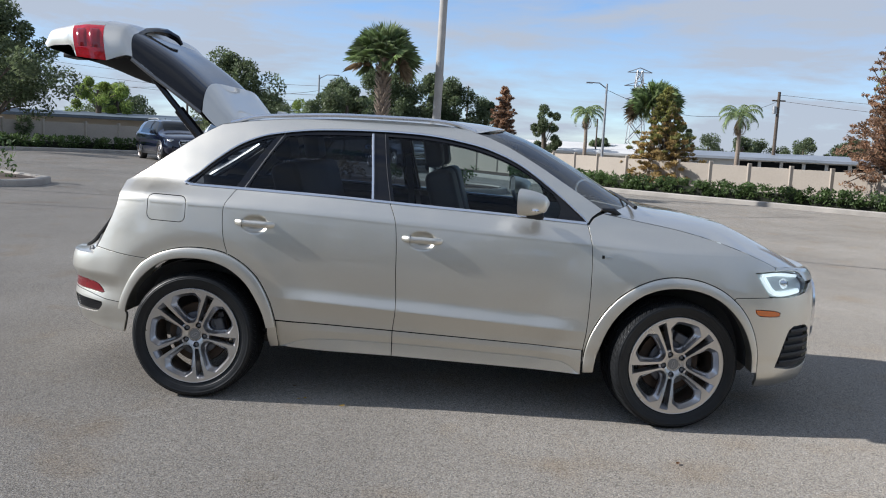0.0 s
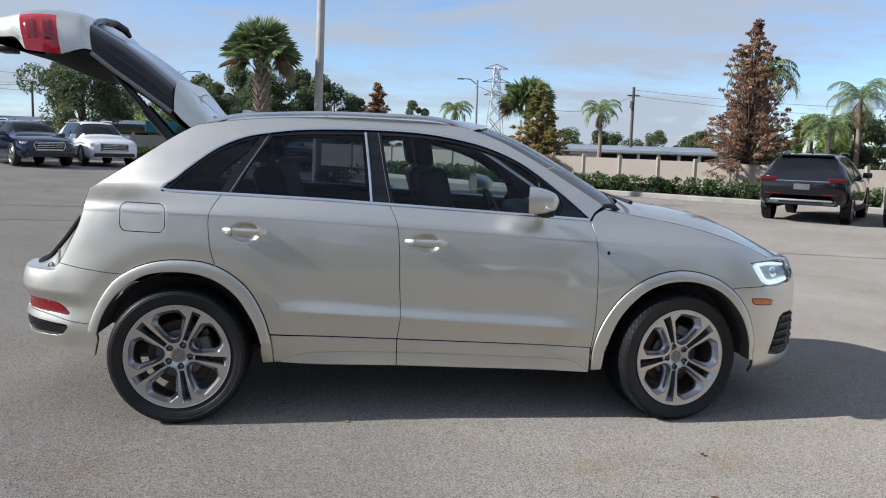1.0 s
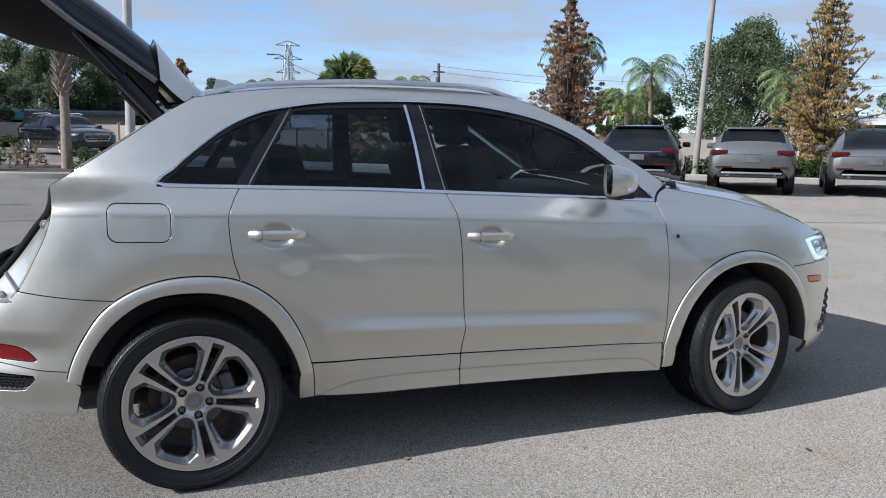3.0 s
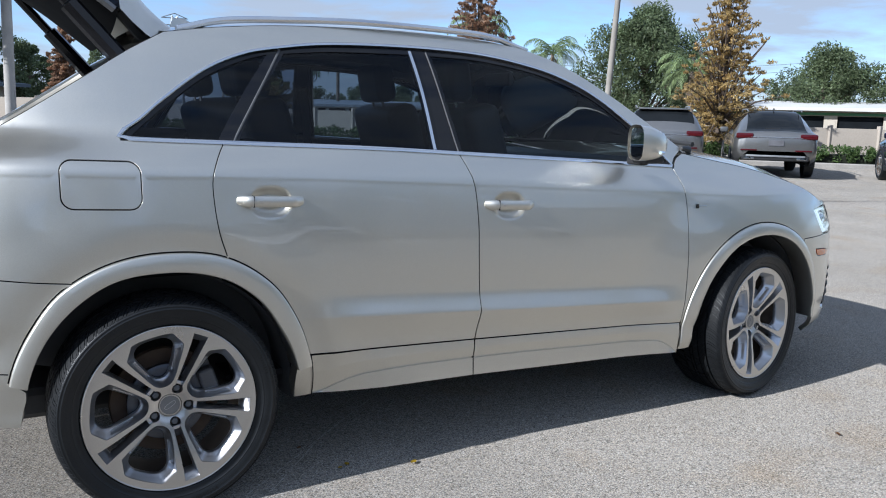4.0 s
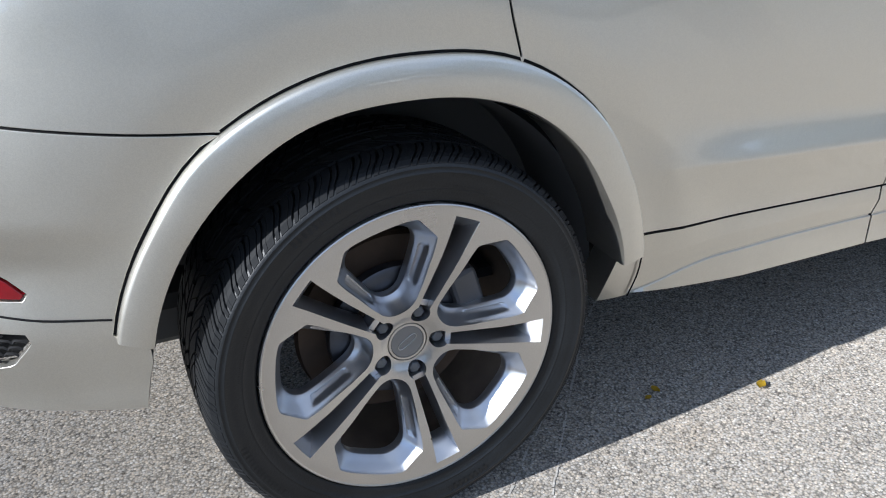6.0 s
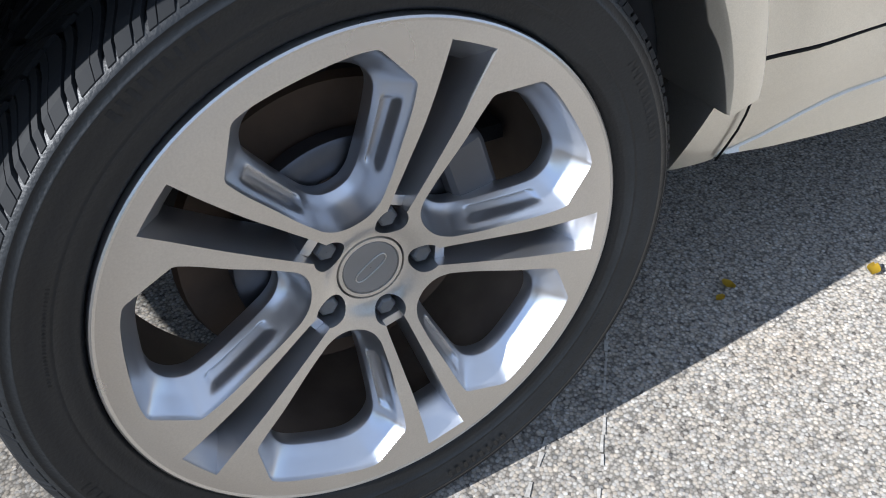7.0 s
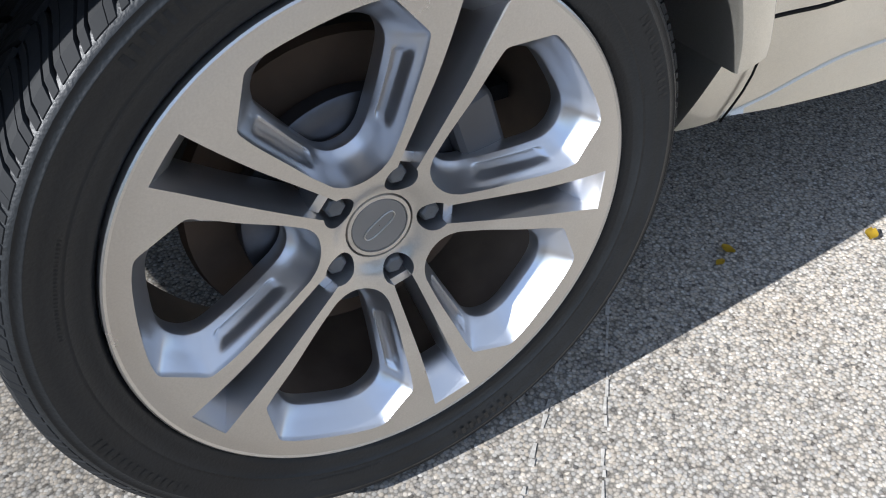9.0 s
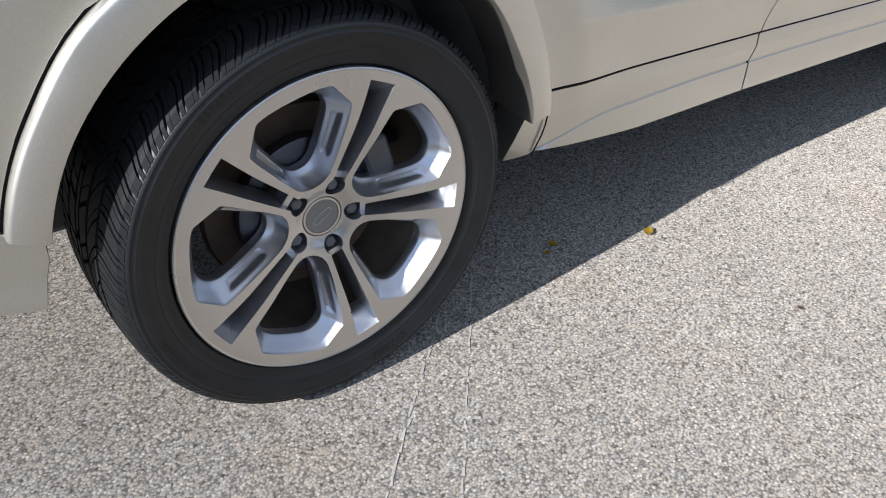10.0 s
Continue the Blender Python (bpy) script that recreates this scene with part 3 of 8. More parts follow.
SHELF = [(-1.886, 0.793), (-1.917, 0.763), (-1.98, 0.752)]

# doors
a_door = math.degrees(math.atan2(0.803 - WZ, -1.118 - WR))
a_low = math.degrees(math.atan2(0.456 - WZ, -0.850 - WR))
rear_door_line = chain(BELT_R[1:], SPLIT, DOOR_LOW_R[::-1], polar(WR, RO, a_low, a_door, 14), REAR_GAP[::-1])
front_door_line = chain(BELT_F, FRONT_GAP, DOOR_LOW_F[::-1], SPLIT[::-1])


def door_parts(side):
    res = []
    for nm, data in (("rear_door", DATA["rear_door"]), ("front_door", DATA["front_door"])):
        res.append(put_mesh(nm, data, M["paint"], car, "", side))
    return res


DATA = {}
BANDS = [(0.455, 0.475, 0.497, 0.52, 0.536, 0.545, 0.548, 0.551, 0.56, 0.575, 0.592, 0.61, 0.627), (0.990, 0.996, 1.001, 1.004, 1.007, 1.010, 1.013, 1.022, 1.04)]
DATA["rear_door"] = panel_data(rear_door_line, fine=[(CUPS[0][0], CUPS[0][1], 0.085, 0.007)], rows=BANDS, grid=0.028)
DATA["front_door"] = panel_data(front_door_line, fine=[(CUPS[1][0], CUPS[1][1], 0.085, 0.007)], rows=BANDS, grid=0.028)
doors = {s: door_parts(s) for s in (1, -1)}


# lower cladding of the doors, with the stepped blade along its foot
def step_z(x):
    return hermite([-0.85, -0.80, -0.72, -0.64, -0.45, -0.21, 0.3, 0.69, 0.76, 0.80], [0.30, 0.314, 0.346, 0.362, 0.368, 0.365, 0.348, 0.329, 0.300, 0.262], x)


SILL_R, SILL_F = [(-0.85, 0.303), (-0.78, 0.301), (-0.70, 0.299), (-0.21, 0.293)], [(-0.21, 0.293), (0.803, 0.263)]


def cladding(x0, x1, top, foot):
    """Door foot: an upper band that leans in, and below a blade that stands proud."""
    n = max(8, int((x1 - x0) / 0.025))
    V, F, cols = [], [], 11
    for i in range(n + 1):
        x = x0 + (x1 - x0) * i / n
        zt = float(np.interp(x, [q[0] for q in top], [q[1] for q in top])) - 0.0012
        zb = float(np.interp(x, [q[0] for q in foot], [q[1] for q in foot]))
        zs = min(max(step_z(x), zb + 0.004), zt - 0.02)
        base = -half_width(x, 0.44)
        zm = zt - 0.46 * (zt - zs)
        prof = [(zt, 0.022), (zt, 0.0050), (zt - 0.003, 0.0030), (zm + 0.003, 0.0004), (zm - 0.002, 0.0006), (zs + 0.003, 0.0090), (zs + 0.0005, 0.0115), (zs - 0.0015, 0.0112), (zs - 0.0035, 0.0075), (zb + 0.004, 0.0045), (zb, 0.050)]
        tuck = 0.034 * (1 - sstep(-0.85, -0.55, x))
        V += [(x + 0.014 * (1 - sstep(-0.846, -0.80, x)) * (zt - z) / (zt - zb), base + o + tuck * (zt - z) / (zt - zb), z) for z, o in prof]
    for i in range(n):
        for k in range(cols - 1):
            F.append((i * cols + k, i * cols + k + 1, (i + 1) * cols + k + 1, (i + 1) * cols + k))
    F += [tuple(range(cols)), tuple(n * cols + k for k in range(cols - 1, -1, -1))]
    return V, F


for k, vf in enumerate((cladding(-0.8465, -0.2125, DOOR_LOW_R, SILL_R), cladding(-0.2075, 0.803, DOOR_LOW_F, SILL_F))):
    v, f = vf
    for s in (1, -1):
        mesh_of("door_cladding", [(q[0], s * q[1], q[2]) for q in v], f if s > 0 else [q[::-1] for q in f], M["paint"], doors[s][k], "painted lower door cladding with a stepped edge", sharp=25)
# end of the sill below the arch trim: a small panel that tucks in towards its foot, with a lip turned into the arch
END = [(-0.8935, -0.8975, 0.4185), (-0.8515, -0.9015, 0.4560), (-0.8345, -0.8600, 0.3050), (-0.8900, -0.8440, 0.2970)]


def sill_end_mesh():
    c = [np.array(q) for q in END]
    V, F, nu, nv = [], [], 8, 12
    for j in range(nv + 1):
        v = j / nv
        left, right = c[0] + (c[3] - c[0]) * v, c[1] + (c[2] - c[1]) * v
        left = left + np.array((-0.004, -0.004, 0)) * math.sin(math.pi * v)
        right = right + np.array((0.004, -0.007, 0)) * math.sin(math.pi * v)
        V += [left + np.array((0.004, 0.075, 0.0)), left + np.array((-0.001, 0.006, 0.0))]
        V += [left + (right - left) * (i / nu) + np.array((0, -0.002 * math.sin(math.pi * i / nu), 0)) for i in range(nu + 1)]
        V += [right + np.array((0.0, 0.03, 0.0))]
    m = nu + 4
    for j in range(nv):
        F += [(j * m + k, (j + 1) * m + k, (j + 1) * m + k + 1, j * m + k + 1) for k in range(m - 1)]
    F.append(tuple(nv * m + k for k in range(m)))
    return V, F


v, f = sill_end_mesh()
for s in (1, -1):
    mesh_of("sill_end", [(q[0], s * q[1], q[2]) for q in v], f if s > 0 else [q[::-1] for q in f], M["paint"], car, "painted end of the sill", sharp=45)

seam_a = [(-0.8495, -0.9035, 0.4600), (-0.8425, -0.9000, 0.4100), (-0.8375, -0.8870, 0.3600), (-0.8350, -0.8650, 0.3060)]
seam_b = [(-0.8935, -0.8990, 0.4190), (-0.8720, -0.9015, 0.4365), (-0.8510, -0.9035, 0.4570)]
# dark tubes laid over the sill joints draw their shade
for line in (seam_a, seam_b):
    v, f = tube(smooth_line(line, 0.02), 0.0016, 6)
    for s in (1, -1):
        mesh_of("sill_seam", [(q[0], s * q[1], q[2]) for q in v], f if s > 0 else [q[::-1] for q in f], M["seal"], car)

# side frame: quarter panel, rear pillar, roof rail and windscreen pillar in one pressing
def rounded(x0, z0, x1, z1, r, n=6):
    out = []
    for cx, cz, a in ((x1 - r, z1 - r, 0), (x0 + r, z1 - r, 90), (x0 + r, z0 + r, 180), (x1 - r, z0 + r, 270)):
        out += [(cx + r * math.cos(radians(a + 90 * i / n)), cz + r * math.sin(radians(a + 90 * i / n))) for i in range(n + 1)]
    return out


fuel = [(x, z + 0.006 - 0.03 * (x + 1.46)) for x, z in rounded(-1.578, 0.956, -1.361, 1.096, 0.034)]
a_gap = math.degrees(math.atan2(0.750 - WZ, -1.557 - WR))
frame_line = chain(bumper_top_r, APERTURE, D_PILLAR, ROOF_EDGE, [(0.885, 1.136), (0.83, 1.098), (0.806, 1.066)], DLO_TOP[::-1], [(-1.40, 1.168), (-1.40, 1.160)], BELT_R[:2], REAR_GAP, polar(WR, RO, a_door, a_gap, 14))
DATA["frame"] = panel_data(frame_line, holes=[fuel], rows=BANDS[1:], grid=0.024)
both("side_frame", DATA["frame"], M["paint"], car)
both("fuel_flap", panel_data(fuel, rows=BANDS[1:], gap=0.003, grid=0.03), M["paint"], car)

# front wing
a_f0 = math.degrees(math.atan2(0.722 - WZ, 1.585 - WF))
HEAD = [(1.690, 0.852), (1.80, 0.862), (1.90, 0.862), (1.965, 0.845), (2.005, 0.80), (1.995, 0.745), (1.90, 0.728), (1.775, 0.727)]
head_line = chain(HEAD[:4], HEAD[3:6], HEAD[5:], [HEAD[-1], (1.728, 0.79), HEAD[0]])
wing_line = chain([(0.812, 1.058), (0.84, 1.095), (0.885, 1.118)], HOOD_EDGE, [(1.80, 0.882), (1.80, 0.862)], [(1.80, 0.862), (1.690, 0.852)], [(1.690, 0.852), (1.728, 0.79), (1.775, 0.727)],
                  [(1.775, 0.727), (1.585, 0.722)], polar(WF, FO, a_f0, 181, 22), [(0.811, 0.335), (0.811, 0.398)], FRONT_GAP[::-1])
both("front_wing", panel_data(wing_line, rows=BANDS[1:], grid=0.03), M["paint"], car)

# bumpers
arch_r = [(-1.557, 0.750), *polar(WR, RO, a_gap, 164, 10)[1:]]
rear_low = [(-1.714, 0.326), (-1.78, 0.332), (-1.894, 0.345), (-2.067, 0.366)]
refl = [(-2.10, 0.596), (-1.99, 0.597), (-1.912, 0.590), (-1.868, 0.572), (-1.838, 0.542), (-1.844, 0.534), (-1.933, 0.541), (-2.045, 0.546), (-2.10, 0.55)]
grl = [(-2.115, 0.500), (-1.99, 0.492), (-1.852, 0.482), (-1.848, 0.470), (-1.875, 0.436), (-1.90, 0.428), (-2.0, 0.424), (-2.12, 0.424)]


def to_u(pts):
    return [(u_of(x, z), z) for x, z in pts]


rb = to_u(bumper_top_r)
rb2 = to_u(SHELF) + [(U_REAR, 0.742)]
rear_bumper_line = chain(to_u(arch_r)[::-1], rb, rb2, [(U_REAR, 0.742), (U_REAR, 0.372)], [(U_REAR, 0.372)] + to_u(rear_low)[::-1], to_u([(-1.714, 0.326), (-1.702, 0.383), (-1.694, 0.436), polar(WR, RO, a_gap, 164, 10)[-1]]))
refl_u, grl_u = chain(to_u(refl[:5]), to_u(refl[4:] + refl[:1]), step=0.015), chain(to_u(grl[:5]), to_u(grl[4:] + grl[:1]), step=0.015)


bd = panel_data(rear_bumper_line, holes=[refl_u, grl_u], grid=0.03, in_u=True)
rear_bumper = put_mesh("rear_bumper", bd, M["paint"], car)
rear_bumper_l = put_mesh("rear_bumper", bd, M["paint"], car, "", -1)
for s, bmp in ((1, rear_bumper), (-1, rear_bumper_l)):
    put_mesh("reflector", panel_data(refl_u, grid=0.02, in_u=True, off=0.001), M["reflector"], bmp, "red rear reflector strip", s)
    put_mesh("grille_back", panel_data(grl_u, grid=0.03, in_u=True, off=-0.018), M["lining"], bmp, "black honeycomb insert", s)
# honeycomb bars of the rear insert
gu = np.array(grl_u)
hv, hf = [], []
for row in range(6):
    z = 0.432 + row * 0.0115
    for col in range(40):
        u0 = gu[:, 0].min() + col * 0.0200 + (row % 2) * 0.0100
        seg = [(u0, z), (u0 + 0.005, z + 0.0045), (u0 + 0.015, z + 0.0045), (u0 + 0.020, z)]
        if not inside(gu, np.array(seg) + (0, 0.002)).all():
            continue
        v, f = tube([skin(*q) + skin_normal(*q) * -0.008 for q in seg], 0.0022, 4)
        hf += [tuple(i + len(hv) for i in q) for q in f]
        hv += v
for s, bmp in ((1, rear_bumper), (-1, rear_bumper_l)):
    mesh_of("mesh_insert", [(v[0], s * v[1], v[2]) for v in hv], hf if s > 0 else [q[::-1] for q in hf], M["lining"], bmp)

farch = polar(WF, FO, -2, a_f0, 14)
front_low = [(1.726, 0.300), (1.74, 0.232), (1.9, 0.238), (2.02, 0.25)]
mark = [(1.695, 0.664), (1.80, 0.657), (1.838, 0.645), (1.833, 0.628), (1.78, 0.626), (1.71, 0.634)]
fog = [(1.838, 0.350), (1.865, 0.44), (1.905, 0.548), (1.935, 0.568), (2.03, 0.560), (2.06, 0.46), (2.065, 0.348), (1.95, 0.335)]
fog_u = chain(to_u(fog[:4]), to_u(fog[3:7]), to_u(fog[6:] + fog[:1]), step=0.02)
mark_u = chain(to_u(mark[:3]), to_u(mark[2:5]), to_u(mark[4:] + mark[:1]), step=0.015)
front_line = chain(to_u(farch), to_u([(1.585, 0.722), (1.775, 0.727)]), to_u(HEAD[5:][::-1]), to_u([HEAD[5], (2.03, 0.79)]), [to_u([(2.03, 0.79)])[0], (U_FRONT, 0.80)], [(U_FRONT, 0.80), (U_FRONT, 0.255)], [(U_FRONT, 0.255)] + to_u(front_low[1:])[::-1], to_u([(1.74, 0.232), farch[0]]))
fd = panel_data(front_line, holes=[fog_u, mark_u], grid=0.032, in_u=True)
for s in (1, -1):
    fb = put_mesh("front_bumper", fd, M["paint"], car, "", s)
    put_mesh("side_marker", panel_data(mark_u, grid=0.02, in_u=True, off=0.002), M["amber"], fb, "amber side marker lamp", s)
    put_mesh("intake_back", panel_data(fog_u, grid=0.03, in_u=True, off=-0.02), M["trim_black"], fb, "black side air intake", s)
    fu = np.array(fog_u)
    for k in range(5):
        z = 0.375 + k * 0.042
        ins = [u for u in np.arange(fu[:, 0].min(), fu[:, 0].max(), 0.02) if inside(fu, [(u, z)])[0]]
        v, f = tube([skin(u, z) + skin_normal(u, z) * -0.002 for u in ins], 0.011, 6, flat=0.6)
        mesh_of("intake_slat", [(q[0], s * q[1], q[2]) for q in v], f if s > 0 else [q[::-1] for q in f], M["trim_black"], fb)
# radiator grille across the nose
gr_line = chain([(U_FRONT - 0.46, 0.80), (U_FRONT - 0.52, 0.70), (U_FRONT - 0.46, 0.46)], [(U_FRONT - 0.46, 0.46), (U_FRONT, 0.44)], [(U_FRONT, 0.44), (U_FRONT, 0.80)], [(U_FRONT, 0.80), (U_FRONT - 0.46, 0.80)])
for s in (1, -1):
    put_mesh("radiator_grille", panel_data(gr_line, grid=0.04, in_u=True, off=0.006, gap=0), M["trim_black"], car, "black grille with a satin frame", s)
    v, f = tube([skin(*q) + skin_normal(*q) * 0.008 for q in smooth_line([(U_FRONT, 0.80), (U_FRONT - 0.42, 0.80), (U_FRONT - 0.52, 0.70), (U_FRONT - 0.46, 0.46), (U_FRONT, 0.44)], 0.03)], 0.012, 6)
    mesh_of("grille_frame", [(q[0], s * q[1], q[2]) for q in v], f if s > 0 else [q[::-1] for q in f], M["chrome"], car)

# headlamps: housing, reflector strip and lens
for s in (1, -1):
    hl = put_mesh("headlamp", panel_data(head_line, grid=0.03, off=-0.030, lip=0.0), M["lamp_grey"], car, "clear headlamp with a bright light strip", s)
    lens = put_mesh("lens", panel_data(head_line, grid=0.03, off=0.001), M["lens"], hl, "", s)
    lens.visible_shadow = False
    u_pts = [(1.735, 0.838), (1.765, 0.79), (1.800, 0.752), (1.87, 0.748), (1.955, 0.760)]
    v, f = tube([at_skin(x, z, -0.016) for x, z in smooth_line(u_pts, 0.02)], 0.015, 8)
    mesh_of("light_strip", [(q[0], s * q[1], q[2]) for q in v], f if s > 0 else [q[::-1] for q in f], M["lamp_white"], hl)
    v, f = tube([at_skin(x, z, -0.016) for x, z in smooth_line([(1.735, 0.842), (1.83, 0.848), (1.95, 0.838)], 0.02)], 0.009, 8)
    mesh_of("light_strip", [(q[0], s * q[1], q[2]) for q in v], f if s > 0 else [q[::-1] for q in f], M["lamp_white"], hl)
    c = at_skin(1.87, 0.80, -0.03)
    v, f = lathe([(0.001, -0.012), (0.020, -0.010), (0.030, 0.0), (0.032, 0.02)], 20)
    mesh_of("projector", [(c[0] + q[0], s * (c[1] + q[1]), c[2] + q[2]) for q in v], f if s > 0 else [q[::-1] for q in f], M["lamp_silver"], hl)


# wheel arch trims
def arch_trim(cx, ro, ri, a0, a1, proud=0.0):
    sec = [(0.0, -0.012), (0.0, 0.002), (0.02, 0.0055), (0.10, 0.008), (0.45, 0.0105), (0.84, 0.0125), (0.95, 0.011), (0.99, 0.006), (1.0, -0.004), (1.0, -0.05), (1.0, -0.092)]
    n = 60
    verts, faces = [], []
    for i in range(n + 1):
        a = a0 + (a1 - a0) * i / n
        r1, r2 = hermite([q[0] for q in ro], [q[1] for q in ro], a) - 0.003, hermite([q[0] for q in ri], [q[1] for q in ri], a)
        d = np.array((math.cos(radians(a)), math.sin(radians(a))))
        for f, o in sec:
            r = r1 + (r2 - r1) * f
            x, z = cx + r * d[0], WZ + r * d[1]
            p = at_skin(x, z)
            verts.append((p[0], p[1] - o - (proud if o > 0 else 0.0), p[2]))
    m = len(sec)
    for i in range(n):
        for k in range(m - 1):
            q = (i * m + k, i * m + k + 1, (i + 1) * m + k + 1, (i + 1) * m + k)
            faces.append(q[::-1])
    faces.append(tuple(range(m)))
    faces.append(tuple((n * m + k) for k in range(m - 1, -1, -1)))
    return verts, faces


for cx, ro, ri, a0, a1 in ((WR, RO, RI, 9.7, 164.5), (WF, FO, FI, -2, 188)):
    v, f = arch_trim(cx, ro, ri, a0, a1, 0.012 if cx < 0 else 0.0)
    for s in (1, -1):
        mesh_of("arch_trim", [(q[0], s * q[1], q[2]) for q in v], f if s > 0 else [q[::-1] for q in f], M["paint"], car, "body-coloured wheel arch trim", sharp=50)
    # liner
    lv, lf = [], []
    prof_y = [-0.806, -0.76, -0.62, -0.58]
    nn = 36
    for i in range(nn + 1):
        a = radians((-8 if cx < 0 else -2) + (a1 + (8 if cx < 0 else -1)) * i / nn)
        for k, y in enumerate(prof_y):
            r = (0.402 if k < 3 else 0.10) + (0.012 if k == 0 else 0)
            lv.append((cx + r * math.cos(a), y, WZ + r * math.sin(a)))
    for i in range(nn):
        for k in range(3):
            lf.append((i * 4 + k, (i + 1) * 4 + k, (i + 1) * 4 + k + 1, i * 4 + k + 1))
    for s in (1, -1):
        mesh_of("wheel_liner", [(q[0], s * q[1], q[2]) for q in lv], lf if s > 0 else [q[::-1] for q in lf], M["under"], car)


# ---- glass, pillars, bright trim ----
def inner(u, z, d=0.008):
    return skin(u, z) + skin_normal(u, z) * -d


rear_dlo = chain([(-1.398, 1.166), (-1.105, 1.156), (-0.62, 1.141), (-0.257, 1.123)], [(-0.257, 1.123), (0.283, 1.095), (0.804, 1.064)], DLO_TOP[::-1])
qtr = chain([(-1.372, 1.172), (-1.114, 1.162)], [(-1.114, 1.162), (-1.020, 1.31), (-0.924, 1.443)], [(-0.924, 1.443), (-1.010, 1.418), (-1.135, 1.360), (-1.262, 1.266), (-1.372, 1.172)])
rdg = chain([(-1.048, 1.160), (-0.62, 1.145), (-0.358, 1.134)], [(-0.358, 1.134), (-0.370, 1.30), (-0.388, 1.474)], [(-0.388, 1.474), (-0.689, 1.466), (-0.864, 1.450)], [(-0.864, 1.450), (-0.964, 1.31), (-1.048, 1.160)])
fdg = chain([(-0.236, 1.126), (0.283, 1.099), (0.64, 1.078)], [(0.64, 1.078), (0.66, 1.13), (0.633, 1.19)], [(0.633, 1.19), (0.590, 1.226), (0.430, 1.334), (0.262, 1.403), (0.095, 1.443), (-0.102, 1.468), (-0.300, 1.474)], [(-0.300, 1.474), (-0.272, 1.30), (-0.236, 1.126)])
rims = panel_data(rear_dlo, holes=[qtr, rdg, fdg], gap=0.001, off=-0.006, grid=0.03, lip=0.02)
both("window_surround", rims, M["gloss_black"], car)
for nm, line, mt in (("quarter_window", qtr, M["tint_rear"]), ("rear_side_window", rdg, M["tint_rear"]), ("front_side_window", fdg, M["tint_front"])):
    for ob in both(nm, panel_data(line, gap=-0.006, off=-0.010, grid=0.05, lip=0.0), mt, car, "dark tinted side window"):
        ob.visible_shadow = True
# bright strips: round the window line, on the pillars
strip = smooth_line([(0.80, 1.062), (0.283, 1.092), (-0.257, 1.120), (-0.62, 1.138), (-1.102, 1.153), (-1.372, 1.162), (-1.406, 1.170), (-1.385, 1.192)], 0.02)
top_strip = smooth_line([(-1.385, 1.192)] + DLO_TOP[1:], 0.02)


def ribbon(line, half, off, thick=0.004):
    """A flat raised strip laid along the skin."""
    pts = [np.array(q) for q in line]
    verts, faces = [], []
    for i, q in enumerate(pts):
        t = pts[min(i + 1, len(pts) - 1)] - pts[max(i - 1, 0)]
        t = t / np.linalg.norm(t)
        nn = np.array((-t[1], t[0]))
        for w, o in ((-half, -0.006), (-half, thick * 0.6), (-half * 0.5, thick), (half * 0.5, thick), (half, thick * 0.6), (half, -0.006)):
            r = q + nn * w
            verts.append(at_skin(r[0], r[1], off + o))
    m = 6
    for i in range(len(pts) - 1):
        for k in range(m - 1):
            faces.append((i * m + k, i * m + k + 1, (i + 1) * m + k + 1, (i + 1) * m + k)[::-1])
    return verts, faces


def pair(name, vf, material, parent=None, label=""):
    v, f = vf
    r = []
    for s in (1, -1):
        r.append(mesh_of(name, [(q[0], s * q[1], q[2]) for q in v], f if s > 0 else [q[::-1] for q in f], material, parent or car, label))
    return r


def fix(vf):
    """Turns faces so that they point away from the car's middle plane."""
    v, f = vf
    out = []
    for q in f:
        a, b, c = (np.array(v[i]) for i in q[:3])
        n = np.cross(b - a, c - a)
        out.append(q if n[1] <= 0 else q[::-1])
    return v, out


pair("window_trim", fix(ribbon(strip, 0.0062, 0.001)), M["chrome"], label="bright metal strip below the side windows")
pair("window_trim", fix(ribbon(top_strip, 0.0045, 0.001)), M["chrome"])
pair("pillar_trim", fix(ribbon(smooth_line([(-0.352, 1.134), (-0.366, 1.30), (-0.386, 1.484)], 0.02), 0.006, -0.004)), M["chrome"])
pair("pillar_trim", fix(ribbon(smooth_line([(-0.256, 1.126), (-0.290, 1.30), (-0.318, 1.484)], 0.02), 0.0014, -0.004)), M["inner_trim"])
pair("pillar_trim", fix(ribbon(smooth_line([(-1.064, 1.160), (-0.972, 1.31), (-0.876, 1.463)], 0.02), 0.0036, -0.008)), M["inner_trim"])

